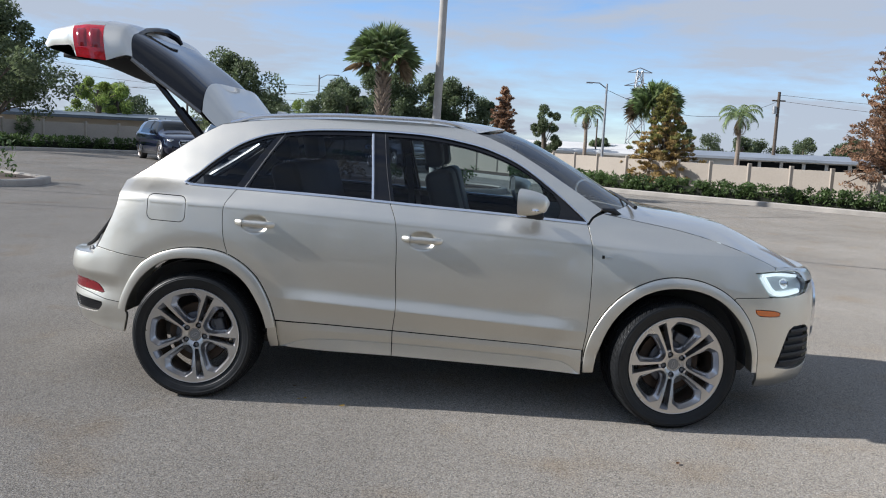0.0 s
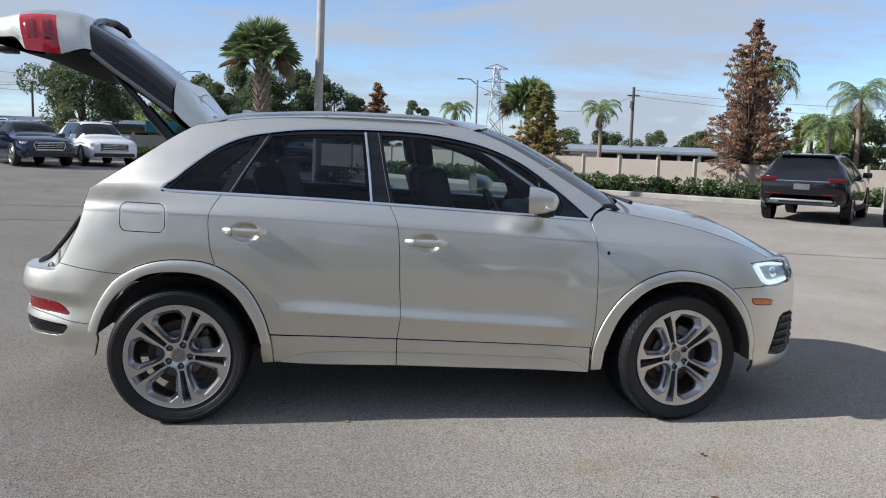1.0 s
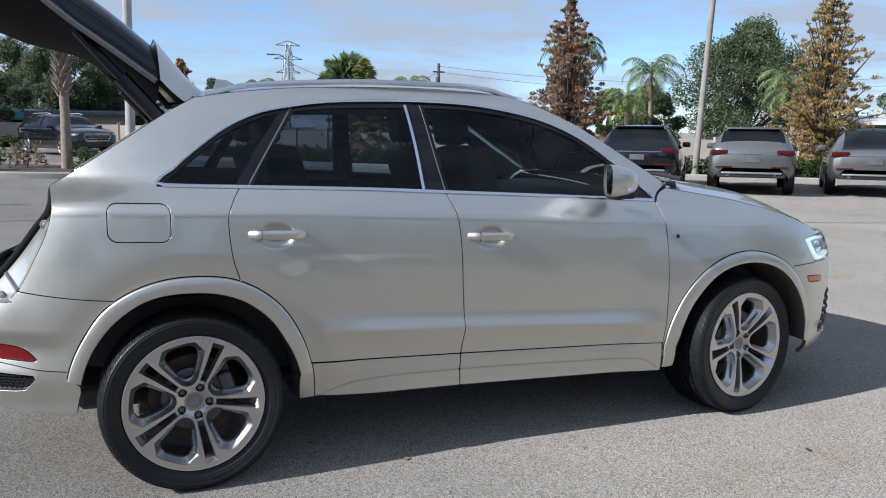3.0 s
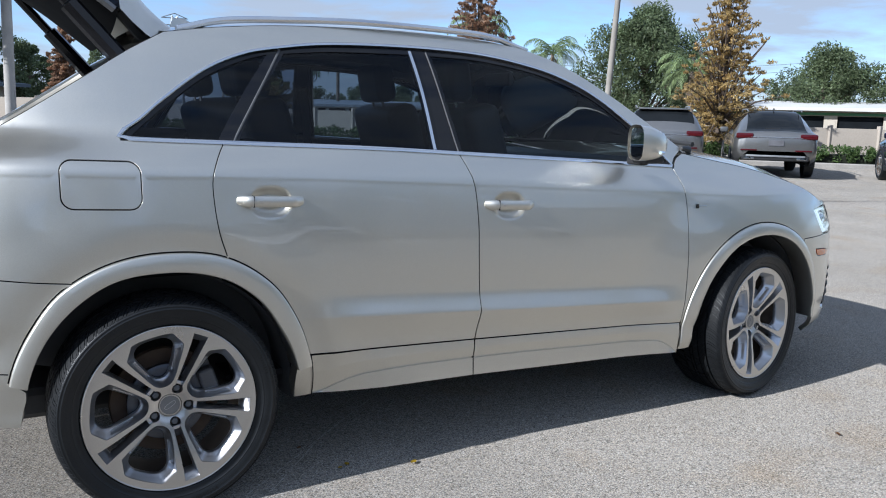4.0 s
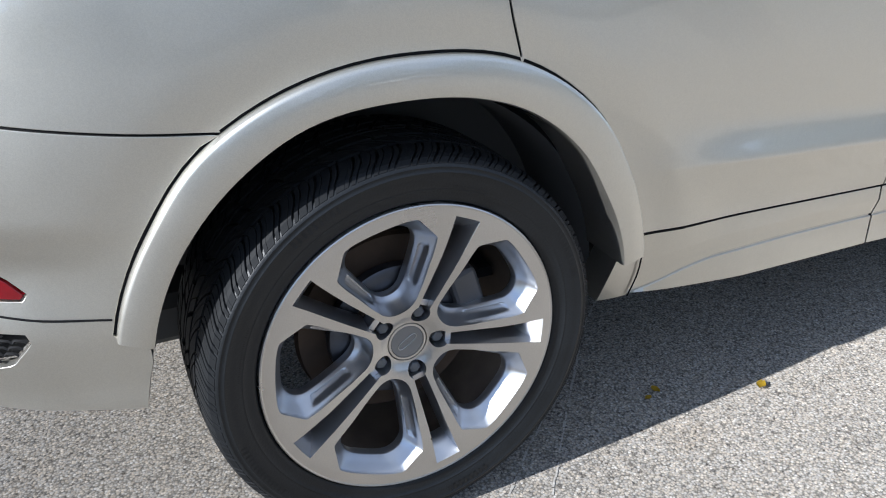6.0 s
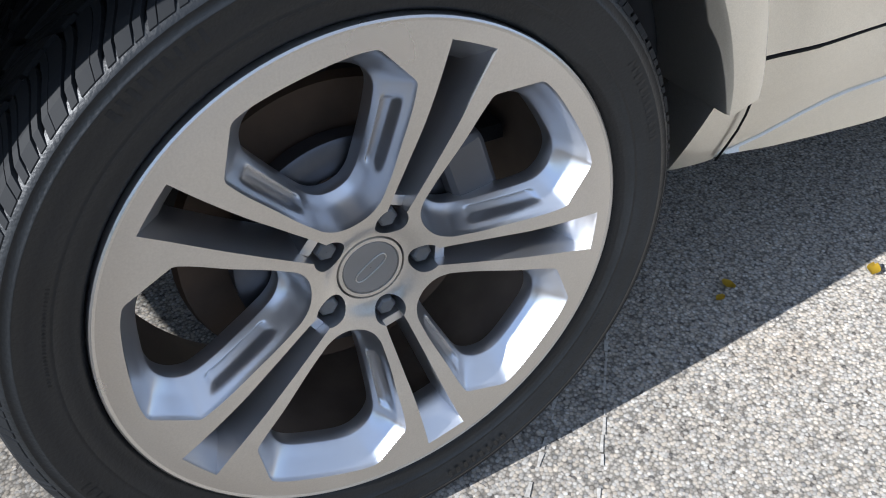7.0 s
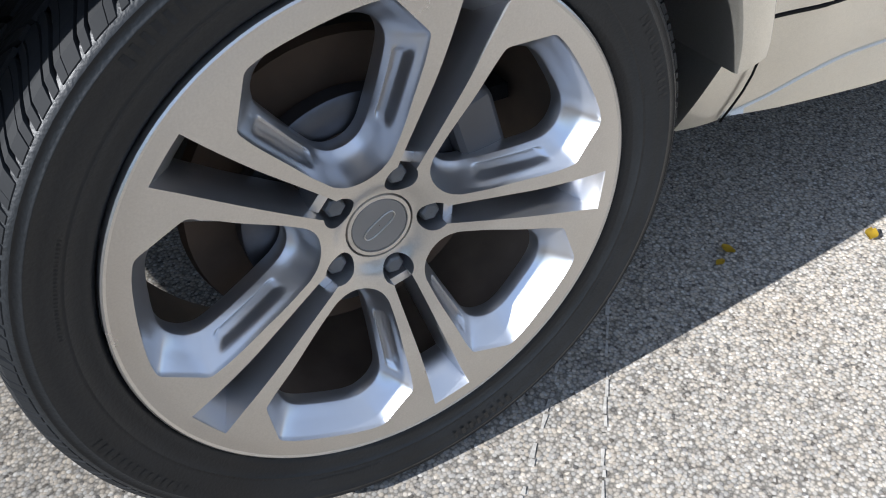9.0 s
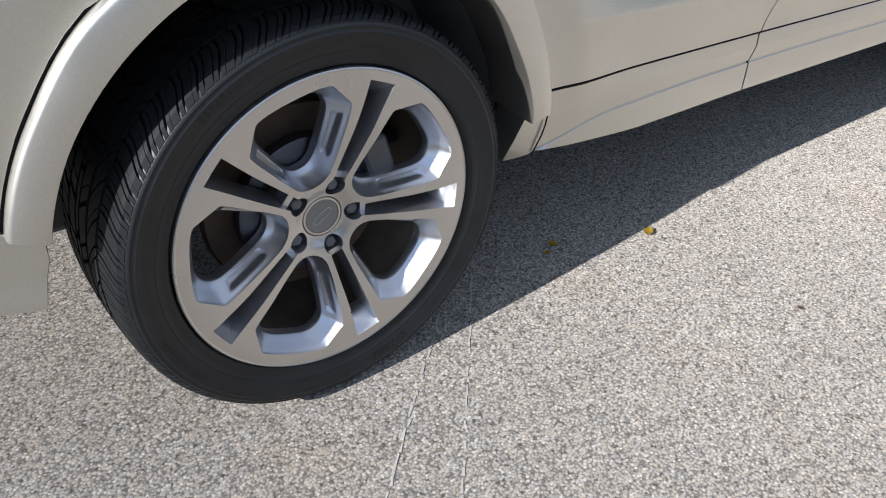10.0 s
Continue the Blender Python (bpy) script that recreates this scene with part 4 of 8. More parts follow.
# door handles with grip pads
for k, (cx, cz) in enumerate(CUPS):
    pts, rad = [], []
    for i in range(25):
        t = -1 + 2 * i / 24
        x = cx + 0.104 * t
        z = cz + 0.004 - 0.0035 * t
        o = 0.030 - 0.026 * max(0.0, abs(t) - 0.66) / 0.34 if abs(t) > 0.66 else 0.030
        b = skin(x, cz + 0.062)
        pts.append((x, b[1] - o, z))
        rad.append(0.0180 * (1 - 0.22 * max(0, abs(t) - 0.85) / 0.15))
    v, f = tube(pts, rad, 14, flat=0.62)
    hv2 = []
    for s in (1, -1):
        h = mesh_of("handle", [(q[0], s * q[1], q[2]) for q in v], f if s > 0 else [q[::-1] for q in f], M["paint"], doors[s][k], "body-coloured pull handle")
        part("handle_joint", box_bm(0.0016, 0.026, 0.037, (cx - 0.062, s * (pts[6][1] + 0.0018), cz + 0.006), 0.0006, 1), M["seal"], h)
        part("sensor_pad", box_bm(0.011, 0.003, 0.009, (cx - 0.040, s * (pts[9][1] - 0.0103), cz + 0.006), 0.001, 1), M["alloy"], h)

# black ribbons in the panel gaps, put in for their shade
for line in (SPLIT + [(-0.210, 0.30)], REAR_GAP, FRONT_GAP, DOOR_LOW_R, DOOR_LOW_F, bumper_top_r, polar(WR, RO, a_low, 164, 30), polar(WF, FO, 2, 178, 30), fuel + fuel[:1], [(1.585, 0.722), (1.775, 0.727)]):
    pair("gap_seal", fix(ribbon(smooth_line(line, 0.02), 0.006, -0.0065)), M["seal"])

# dark ribbons on the skin draw the shaded sill and bumper joints
for line, off in ((DOOR_LOW_R, -0.0008), (DOOR_LOW_F, -0.0008)):
    pair("sill_seam", fix(ribbon(smooth_line(line, 0.02), 0.0009, off, 0.0012)), M["seal"])
pair("bumper_seam", fix(ribbon(smooth_line([(-2.08, 0.538), (-2.0, 0.533), (-1.93, 0.524), (-1.824, 0.503), (-1.738, 0.495)], 0.02), 0.0016, 0.0, 0.001)), M["seal"])

# roof, windscreen, bonnet, lofted between the side frames
def loft(edge, centre, nv=25, power=2.6):
    verts, faces = [], []
    m = len(edge)
    for i in range(m):
        e, c = np.array(edge[i]), np.array(centre[i])
        for k in range(nv):
            v = -1 + 2 * k / (nv - 1)
            f = abs(v) ** power
            verts.append((c[0] + (e[0] - c[0]) * f, e[1] * -v if v > 0 else e[1] * abs(v) * 1.0, c[2] + (e[2] - c[2]) * f))
            verts[-1] = (verts[-1][0], -abs(e[1]) * (-v) if False else abs(e[1]) * v, verts[-1][2])
    for i in range(m - 1):
        for k in range(nv - 1):
            faces.append((i * nv + k, (i + 1) * nv + k, (i + 1) * nv + k + 1, i * nv + k + 1))
    return verts, faces


def upward(vf):
    v, f = vf
    out = []
    for q in f:
        a, b, c = (np.array(v[i]) for i in q[:3])
        out.append(q if np.cross(b - a, c - a)[2] >= 0 else q[::-1])
    return v, out


roof_e = [at_skin(x, z, -0.001) for x, z in smooth_line(ROOF_EDGE[:6], 0.05)]
roof_c = [(q[0] + (0.16 * sstep(-0.2, 0.2, q[0])) - 0.05 * sstep(-0.9, -1.25, q[0]), 0, q[2] + 0.030 + 0.01 * sstep(-1.2, -0.8, q[0])) for q in roof_e]
rv, rf = upward(loft(roof_e, roof_c))
mesh_of("roof_panel", rv, rf, M["paint"], car)
mesh_of("headliner", [(q[0], q[1] * 0.97, q[2] - 0.045) for q in rv], [q[::-1] for q in rf], M["headliner"], car, "pale grey roof lining")
ws_e = [at_skin(x, z, -0.006) for x, z in smooth_line(ROOF_EDGE[5:], 0.05)]
t = np.linspace(0, 1, len(ws_e))
ws_c = [(0.35 + 0.79 * q, 0, 1.548 - 0.47 * q + 0.05 * math.sin(math.pi * q)) for q in t]
ws_c = [(e[0] + 0.16 + 0.10 * q, 0, e[2] + 0.034 - 0.04 * q) for e, q in zip(ws_e, t)]
wv, wf = upward(loft(ws_e, ws_c, power=2.2))
mesh_of("windscreen", wv, wf, M["clear"], car, "raked windscreen")
he = [at_skin(x, z, 0.0) for x, z in smooth_line(HOOD_EDGE, 0.05)]
t = np.linspace(0, 1, len(he))
hc = [(e[0] + 0.22 + 0.08 * q, 0, e[2] + 0.035 - 0.075 * max(0, q - 0.55) / 0.45) for e, q in zip(he, t)]
hv3, hf3 = upward(loft(he, hc, power=3.0))
mesh_of("bonnet", hv3, hf3, M["paint"], car)
# nose panel between bonnet and grille
BROW = [(1.80, 0.8815), (1.87, 0.882), (1.945, 0.868), (2.01, 0.838), (2.03, 0.802)]
brow_line = chain(BROW, [BROW[-1], HEAD[4]], HEAD[1:5][::-1], [HEAD[1], BROW[0]])
both("lamp_brow", panel_data(brow_line, grid=0.02), M["paint"], car, "painted strip above the headlamp")
ne = [he[-1] - np.array((0, 0, 0.002))] + [at_skin(x, z, -0.001) for x, z in BROW[1:]]
nc = [np.array(hc[-1]) - np.array((0, 0, 0.002)), np.array((2.13, 0, 0.850)), np.array((2.155, 0, 0.838)), np.array((2.175, 0, 0.820)), np.array((2.185, 0, 0.79))]
mesh_of("nose_panel", *upward(loft(ne, nc, power=3.0)), M["paint"], car)
# scuttle with wipers
sc_v, sc_f = loft([at_skin(0.89, 1.132, -0.03), at_skin(0.97, 1.105, -0.02)], [(1.14, 0, 1.120), (1.22, 0, 1.122)])
mesh_of("scuttle", *upward((sc_v, sc_f)), M["trim_black"], car, "black scuttle panel below the windscreen")
for y0 in (-0.55, 0.05):
    a0 = Vector((1.13 - 0.1 * abs(y0), y0 - 0.1, 1.150))
    v, f = tube([a0, a0 + Vector((0.0, 0.25, 0.012)), a0 + Vector((-0.03, 0.55, 0.035))], [0.012, 0.008, 0.006], 6)
    mesh_of("wiper", v, f, M["trim_black"], car)
v, f = tube([at_skin(0.875, 1.126, 0.004) + np.array((0.0, 0, 0.012)), at_skin(0.92, 1.118, -0.02) + np.array((0.02, 0, 0.022)), at_skin(0.97, 1.10, -0.05) + np.array((0.02, 0.02, 0.022))], [0.008, 0.016, 0.012], 8)
pair("scuttle_end", (v, f), M["trim_black"])

# roof rails
rp = [(-1.20, 1.512), (-1.10, 1.532), (-0.90, 1.550), (-0.50, 1.567), (-0.10, 1.563), (0.08, 1.545), (0.18, 1.522)]
rpts = []
for i, q in enumerate(smooth_line(rp, 0.04)):
    b = at_skin(q[0], min(q[1], 1.54) - 0.008)
    h = 0.013 * min(1, sstep(-1.20, -1.02, q[0])) * (1 - sstep(0.02, 0.19, q[0])) + 0.004
    rpts.append((b[0], b[1] * 0.96, hermite([p[0] for p in rp], [p[1] for p in rp], q[0]) + h - 0.006))
pair("roof_rail", tube(rpts, 0.0115, 8, flat=1.3), M["chrome"], label="satin silver roof rail")
# aerial fin
fv, ff = [], []
for (x, h, w) in ((-1.12, 0.0, 0.012), (-1.10, 0.052, 0.008), (-1.055, 0.050, 0.012), (-1.0, 0.022, 0.018), (-0.95, 0.002, 0.010)):
    fv += [(x, -w * 1.6, 1.548 - 0.01), (x, -w * 0.4, 1.552 + h), (x, w * 0.4, 1.552 + h), (x, w * 1.6, 1.548 - 0.01)]
for i in range(4):
    for k in range(3):
        ff.append((i * 4 + k, i * 4 + k + 1, i * 4 + k + 5, i * 4 + k + 4))
ff += [(3, 2, 1, 0), (16, 17, 18, 19)]
mesh_of("aerial_fin", fv, ff, M["paint"], car, "small silver aerial fin")

# door mirrors
def mirror_shell():
    verts, faces = [], []
    nu, nv = 20, 10
    for j in range(nv + 1):
        ph = j / nv
        for i in range(nu):
            a = 2 * math.pi * i / nu
            c, s = math.cos(a), math.sin(a)
            yy = math.copysign(abs(c) ** 0.62, c) * 0.068
            zz = math.copysign(abs(s) ** 0.62, s) * 0.069
            k = math.sqrt(max(0.0, 1 - ph ** 2.3))
            x = 0.436 + 0.146 * ph + 0.30 * yy * (1 - ph)
            verts.append((x, -0.980 + yy * (0.15 + 0.85 * k), 1.170 + (zz - 0.012 * ph) * (0.15 + 0.85 * k)))
    for j in range(nv):
        for i in range(nu):
            k = (i + 1) % nu
            faces.append((j * nu + i, j * nu + k, (j + 1) * nu + k, (j + 1) * nu + i))
    faces.append(tuple(nv * nu + i for i in range(nu)))
    return verts, faces


mv, mf = mirror_shell()
def glass_rim(a):
    c, d = math.cos(a), math.sin(a)
    yy, zz = math.copysign(abs(c) ** 0.62, c) * 0.059, math.copysign(abs(d) ** 0.62, d) * 0.058
    return (0.4425 + 0.30 * yy, -0.980 + yy, 1.170 + zz)


gv = [glass_rim(2 * math.pi * i / 20) for i in range(20)]
for s in (1, -1):
    sh = mesh_of("door_mirror", [(q[0], s * q[1], q[2]) for q in mv], mf if s > 0 else [q[::-1] for q in mf], M["paint"], doors[s][1], "silver door mirror with a black foot")
    mesh_of("mirror_glass", [(q[0], s * q[1], q[2]) for q in gv], [tuple(range(20)) if s < 0 else tuple(range(19, -1, -1))], M["mirror"], sh, smooth=False)
    bmm = box_bm(0.090, 0.095, 0.034, (0.512, s * -0.972, 1.106), 0.014, 3)
    part("mirror_foot", bmm, M["trim_black"], sh, smooth=True)
    part("mirror_arm", box_bm(0.050, 0.09, 0.034, (0.535, s * -0.890, 1.094), 0.014, 3), M["trim_black"], sh, smooth=True)
    v, f = tube([(0.49, s * -1.062, 1.135), (0.515, s * -1.052, 1.134), (0.530, s * -1.015, 1.133), (0.535, s * -0.97, 1.132)], 0.007, 6)
    mesh_of("turn_lamp", v, f, M["lamp_silver"], sh)

# badge bars on the front wings
for s in (1, -1):
    for x, z, w, h in ((0.888, 0.897, 0.014, 0.018), (0.917, 0.897, 0.044, 0.006)):
        b = at_skin(x, z, 0.002)
        part("badge_bar", box_bm(w, 0.004, h, (b[0], s * b[1], b[2]), 0.001, 1), M["lamp_grey"] if w > 0.02 else M["gloss_black"], car)

# ---- tailgate opening ----
# the flange runs from the outer edge back and inwards to the rubber seal
UP_A = smooth_line(APERTURE[::-1], 0.02)
SEAL_UP = [(-1.752, -0.600, 1.150), (-1.754, -0.625, 1.108), (-1.772, -0.640, 1.058), (-1.806, -0.645, 1.015), (-1.843, -0.645, 0.964), (-1.881, -0.642, 0.911), (-1.915, -0.636, 0.869), (-1.945, -0.628, 0.835)]
SEAL_LOW = [(-1.945, -0.628, 0.835), (-1.967, -0.618, 0.811), (-1.995, -0.600, 0.789), (-2.030, -0.575, 0.770), (-2.065, -0.510, 0.760), (-2.085, -0.360, 0.757), (-2.090, 0.000, 0.756)]


def resampled(line, n):
    p = np.array(line)
    s = np.concatenate([[0], np.cumsum(np.linalg.norm(np.diff(p, axis=0), axis=1))])
    return [np.array([float(np.interp(q, s, p[:, k])) for k in range(p.shape[1])]) for q in np.linspace(0, s[-1], n)]


def ruled(outer, inner, nc=8, dip=0.010):
    V, F = [], []
    for o, i in zip(outer, inner):
        V.append(o)
        for k in range(nc + 1):
            t = k / nc
            p = o + (i - o) * t
            V.append((p[0], p[1] + dip * sstep(-0.3, 0.15, t) * (1 - t), p[2]))
    m = nc + 2
    for r in range(len(outer) - 1):
        for k in range(m - 1):
            F.append((r * m + k, r * m + k + 1, (r + 1) * m + k + 1, (r + 1) * m + k))
    return V, F


n_r = 40
up_o = [at_skin(q[0], q[1], -0.0005) for q in resampled(UP_A, n_r)]
up_i = resampled(smooth_line(SEAL_UP, 0.02), n_r)
pair("opening_flange", fix(ruled(up_o, up_i)), M["paint"], label="painted flange of the tailgate opening")
low_u = resampled(smooth_line(rb2, 0.02), n_r)
low_o = [skin(q[0], q[1] - 0.001) for q in low_u]
low_i = resampled(smooth_line(SEAL_LOW, 0.02), n_r)
pair("lower_flange", upward(ruled(low_o, low_i, dip=0.004)), M["paint"], label="painted corner below the tailgate opening")
# joint between the two pressings
j0, j1 = np.array(up_o[-1]), np.array(up_i[-1])
pair("flange_joint", tube([j0 + (j1 - j0) * t + np.array((0, -0.001, -0.002)) for t in np.linspace(0.04, 1, 8)], 0.0055, 6), M["cap"], label="grey sealed joint in the flange")
pair("flange_joint", tube([j0 + (j1 - j0) * t + np.array((0.004, -0.004, 0.006)) for t in np.linspace(0.04, 1, 8)], 0.0022, 6), M["inner_trim"])
# rubber seal and its inner lip
s_line = smooth_line(SEAL_UP + SEAL_LOW[1:], 0.025)
pair("opening_seal", tube([(q[0] - 0.015, q[1] + 0.016, q[2] - 0.008) for q in s_line], 0.019, 10), M["seal"], label="thick black rubber seal")
pair("seal_lip", tube([(q[0] - 0.002, q[1] + 0.002, q[2]) for q in s_line], 0.0045, 6), M["seal"])
pair("seal_lip", tube([(q[0] - 0.036, q[1] + 0.034, q[2] - 0.014) for q in s_line], 0.003, 6), M["inner_trim"])
# pillar flange above, facing the tail
d_e = [at_skin(x, z, -0.0005) for x, z in smooth_line(D_PILLAR, 0.03)]
d_v, d_f = [], []
for q in d_e:
    d_v += [q, q + np.array((-0.002, 0.012, -0.002)), q + np.array((0.0, 0.055, -0.004)), q + np.array((0.022, 0.060, -0.018)), q + np.array((0.022, 0.085, -0.018))]
for i in range(len(d_e) - 1):
    for k in range(4):
        d_f.append((i * 5 + k, i * 5 + k + 1, (i + 1) * 5 + k + 1, (i + 1) * 5 + k))
pair("pillar_flange", (d_v, [q[::-1] for q in d_f]), M["paint"])
in_v, in_f = [], []
for q in d_e:
    in_v += [q + np.array((0.001, 0.050, -0.003)), q + np.array((0.016, 0.074, -0.030)), q + np.array((0.034, 0.082, -0.062))]
for i in range(len(d_e) - 1):
    for k in range(2):
        in_f.append((i * 3 + k, i * 3 + k + 1, (i + 1) * 3 + k + 1, (i + 1) * 3 + k))
pair("pillar_inner", (in_v, in_f), M["paint"])
pair("pillar_seal", tube([q + np.array((0.028, 0.098, -0.050)) for q in d_e], 0.011, 8), M["seal"], label="black rubber seal")
# bay side trim behind the seal
bt_v, bt_f = [], []
bt_line = [q for q in s_line if q[1] <= -0.55]
for q in bt_line:
    bt_v += [(q[0] - 0.015, q[1] + 0.02, q[2]), (q[0] - 0.03, q[1] + 0.055, q[2]), (q[0] + 0.04, min(q[1] + 0.12, 0), q[2]), (q[0] + 0.5, min(q[1] + 0.12, 0), q[2])]
for i in range(len(bt_line) - 1):
    for k in range(3):
        bt_f.append((i * 4 + k, i * 4 + k + 1, (i + 1) * 4 + k + 1, (i + 1) * 4 + k)[::-1])
pair("bay_trim", (bt_v, bt_f), M["lining"], label="black load bay side trim")
# grommets in the flange
for row, t in ((15, 0.62), (None, 0.30)):
    o, i = (np.array(up_o[row]), np.array(up_i[row])) if row is not None else (np.array(low_o[3]), np.array(low_i[3]))
    ax = np.array((-0.45, -0.86, 0.22))
    ax /= np.linalg.norm(ax)
    c = o + (i - o) * t + ax * 0.006
    for s in (1, -1):
        v, f = lathe([(0.0003, -0.0035), (0.0105, -0.0035), (0.0120, -0.0025), (0.0130, -0.0055), (0.0165, -0.0050), (0.0185, 0.004)], 20)
        rot = Vector((0, -1, 0)).rotation_difference(Vector(ax)).to_matrix()
        pts = [rot @ Vector(q) for q in v]
        mesh_of("grommet", [(p.x + c[0], s * (p.y + c[1] + 0.002), p.z + c[2]) for p in pts], f if s > 0 else [q[::-1] for q in f], M["nut"], car, "grey rubber grommet")
# sill panel with the latch striker, and the small flap at the far pillar's foot
for s in (1, -1):
    pl = [(-1.955, 0.70), (-1.965, 0.742), (-1.985, 0.766), (-2.012, 0.766), (-2.045, 0.748), (-2.062, 0.715), (-2.062, 0.62), (-1.97, 0.62)]
    V = [(x, s * 0.46, z) for x, z in pl] + [(x + 0.004, s * 0.49, z - 0.004) for x, z in pl]
    F = [tuple(range(8)) if s < 0 else tuple(range(7, -1, -1)), tuple(range(15, 7, -1)) if s < 0 else tuple(range(8, 16))] + [(i, (i + 1) % 8, 8 + (i + 1) % 8, 8 + i)[::(-1 if s < 0 else 1)] for i in range(8)]
    sp = mesh_of("sill_panel", V, F, M["paint"], car, "painted inner sill panel", smooth=False)
    v, f = tube([(-2.05, s * 0.45, 0.700), (-2.035, s * 0.43, 0.700), (-2.015, s * 0.43, 0.704), (-2.012, s * 0.45, 0.704)], 0.0045, 6)
    mesh_of("striker", v, f, M["chrome"], sp)
fl = [(-1.735, 1.062), (-1.742, 1.105), (-1.775, 1.108), (-1.815, 1.096), (-1.838, 1.076), (-1.850, 1.052), (-1.843, 1.048), (-1.846, 1.030), (-1.815, 1.038), (-1.77, 1.056)]
V = [(x, 0.70, z) for x, z in fl] + [(x, 0.71, z) for x, z in fl]
mesh_of("pillar_flap", V, [tuple(range(9, -1, -1)), tuple(range(10, 20))] + [(i, (i + 1) % 10, 10 + (i + 1) % 10, 10 + i) for i in range(10)], M["paint"], car, smooth=False)
# load bay
part("load_floor", box_bm(1.05, 1.16, 0.03, (-1.47, 0, 0.70), 0.005, 1), M["carpet"], car, "dark carpeted load floor")
for s in (1, -1):
    bs = [(-1.90, 0.70), (-0.95, 0.70), (-0.95, 1.16), (-1.62, 1.16), (-1.70, 1.08), (-1.80, 0.92)]
    mesh_of("bay_side", [(x, s * 0.62, z) for x, z in bs] + [(x, s * 0.60, z) for x, z in bs], [tuple(range(6)), tuple(range(11, 5, -1))] + [(i, (i + 1) % 6, 6 + (i + 1) % 6, 6 + i) for i in range(6)], M["carpet"], car, smooth=False)

# ---- tailgate, swung up ----
gate = new("tailgate")
gate.parent = car
tagged(gate, "raised tailgate with red tail lamps")
ST = [  # centre x z, side x z, half width
    (-1.150, 1.492, -1.150, 1.476, 0.590), (-1.225, 1.545, -1.20, 1.474, 0.600), (-1.285, 1.612, -1.265, 1.474, 0.610), (-1.335, 1.680, -1.32, 1.510, 0.614), (-1.387, 1.742, -1.368, 1.560, 0.612),
    (-1.397, 1.715, -1.380, 1.568, 0.600), (-1.56, 1.846, -1.53, 1.678, 0.615), (-1.70, 1.938, -1.65, 1.762, 0.632), (-1.82, 2.008, -1.757, 1.846, 0.645),
    (-1.87, 2.058, -1.790, 1.852, 0.655), (-1.97, 2.075, -1.895, 1.818, 0.672), (-2.06, 2.075, -1.98, 1.824, 0.682), (-2.15, 2.06, -2.06, 1.832, 0.682), (-2.25, 2.045, -2.16, 1.905, 0.575), (-2.36, 2.02, -2.27, 1.905, 0.52),
    (-2.425, 1.96, -2.34, 1.895, 0.48), (-2.38, 1.905, -2.27, 1.875, 0.48), (-2.10, 1.82, -2.0, 1.82, 0.60), (-1.90, 1.740, -1.765, 1.842, 0.650), (-1.71, 1.700, -1.70, 1.785, 0.636), (-1.58, 1.625, -1.55, 1.685, 0.612), (-1.38, 1.470, -1.372, 1.556, 0.590),
]


def gate_pt(i, v):
    cx, cz, sx, sz, w = ST[i]
    turned = sstep(7, 9, i) * (1 - sstep(14, 16, i))       # the lamp zone wraps far round the corner
    fx, fz = abs(v) ** 1.7, abs(v) ** ((5.0 - 1.9 * turned) if i < 15 else 2.5)
    # outer skins roll over to the sides
    return (cx + (sx - cx) * fx, w * math.copysign(1 - (1 - abs(v)) ** (1.35 + 0.9 * turned), v), cz + (sz - cz) * fz)


def gate_band(i0, i1, v0, v1, sub=4, nv=28):
    ctrl = list(range(i0, i1 + 1))
    ts = np.linspace(i0, i1, (i1 - i0) * sub + 1)
    verts, faces = [], []
    for t in ts:
        for k in range(nv + 1):
            v = v0 + (v1 - v0) * k / nv
            pts = [np.array(gate_pt(j, v)) for j in ctrl]
            verts.append(tuple(hermite(ctrl, [p[c] for p in pts], t) for c in range(3)))
    m = nv + 1
    for i in range(len(ts) - 1):
        for k in range(nv):
            faces.append((i * m + k, i * m + k + 1, (i + 1) * m + k + 1, (i + 1) * m + k))
    return verts, faces


def gate_mesh(name, vf, material, label="", flip=False):
    v, f = vf
    return mesh_of(name, v, [q[::-1] for q in f] if flip else f, material, gate, label, sharp=60)


gate_mesh("roof_spoiler", gate_band(0, 4, -1, 1), M["paint"], "silver roof spoiler")
gate_mesh("spoiler_foot", gate_band(4, 5, -1, 1, 1), M["gloss_black"])
rw = gate_mesh("rear_window", gate_band(5, 8, -1, 1), M["gloss_black"], "dark tailgate window")
gate_mesh("gate_skin", gate_band(8, 10, -1, 1), M["paint"])
gate_mesh("gate_skin", gate_band(10, 12, -0.62, 0.62), M["paint"])
gate_mesh("gate_skin", gate_band(12, 15, -1, 1), M["paint"])
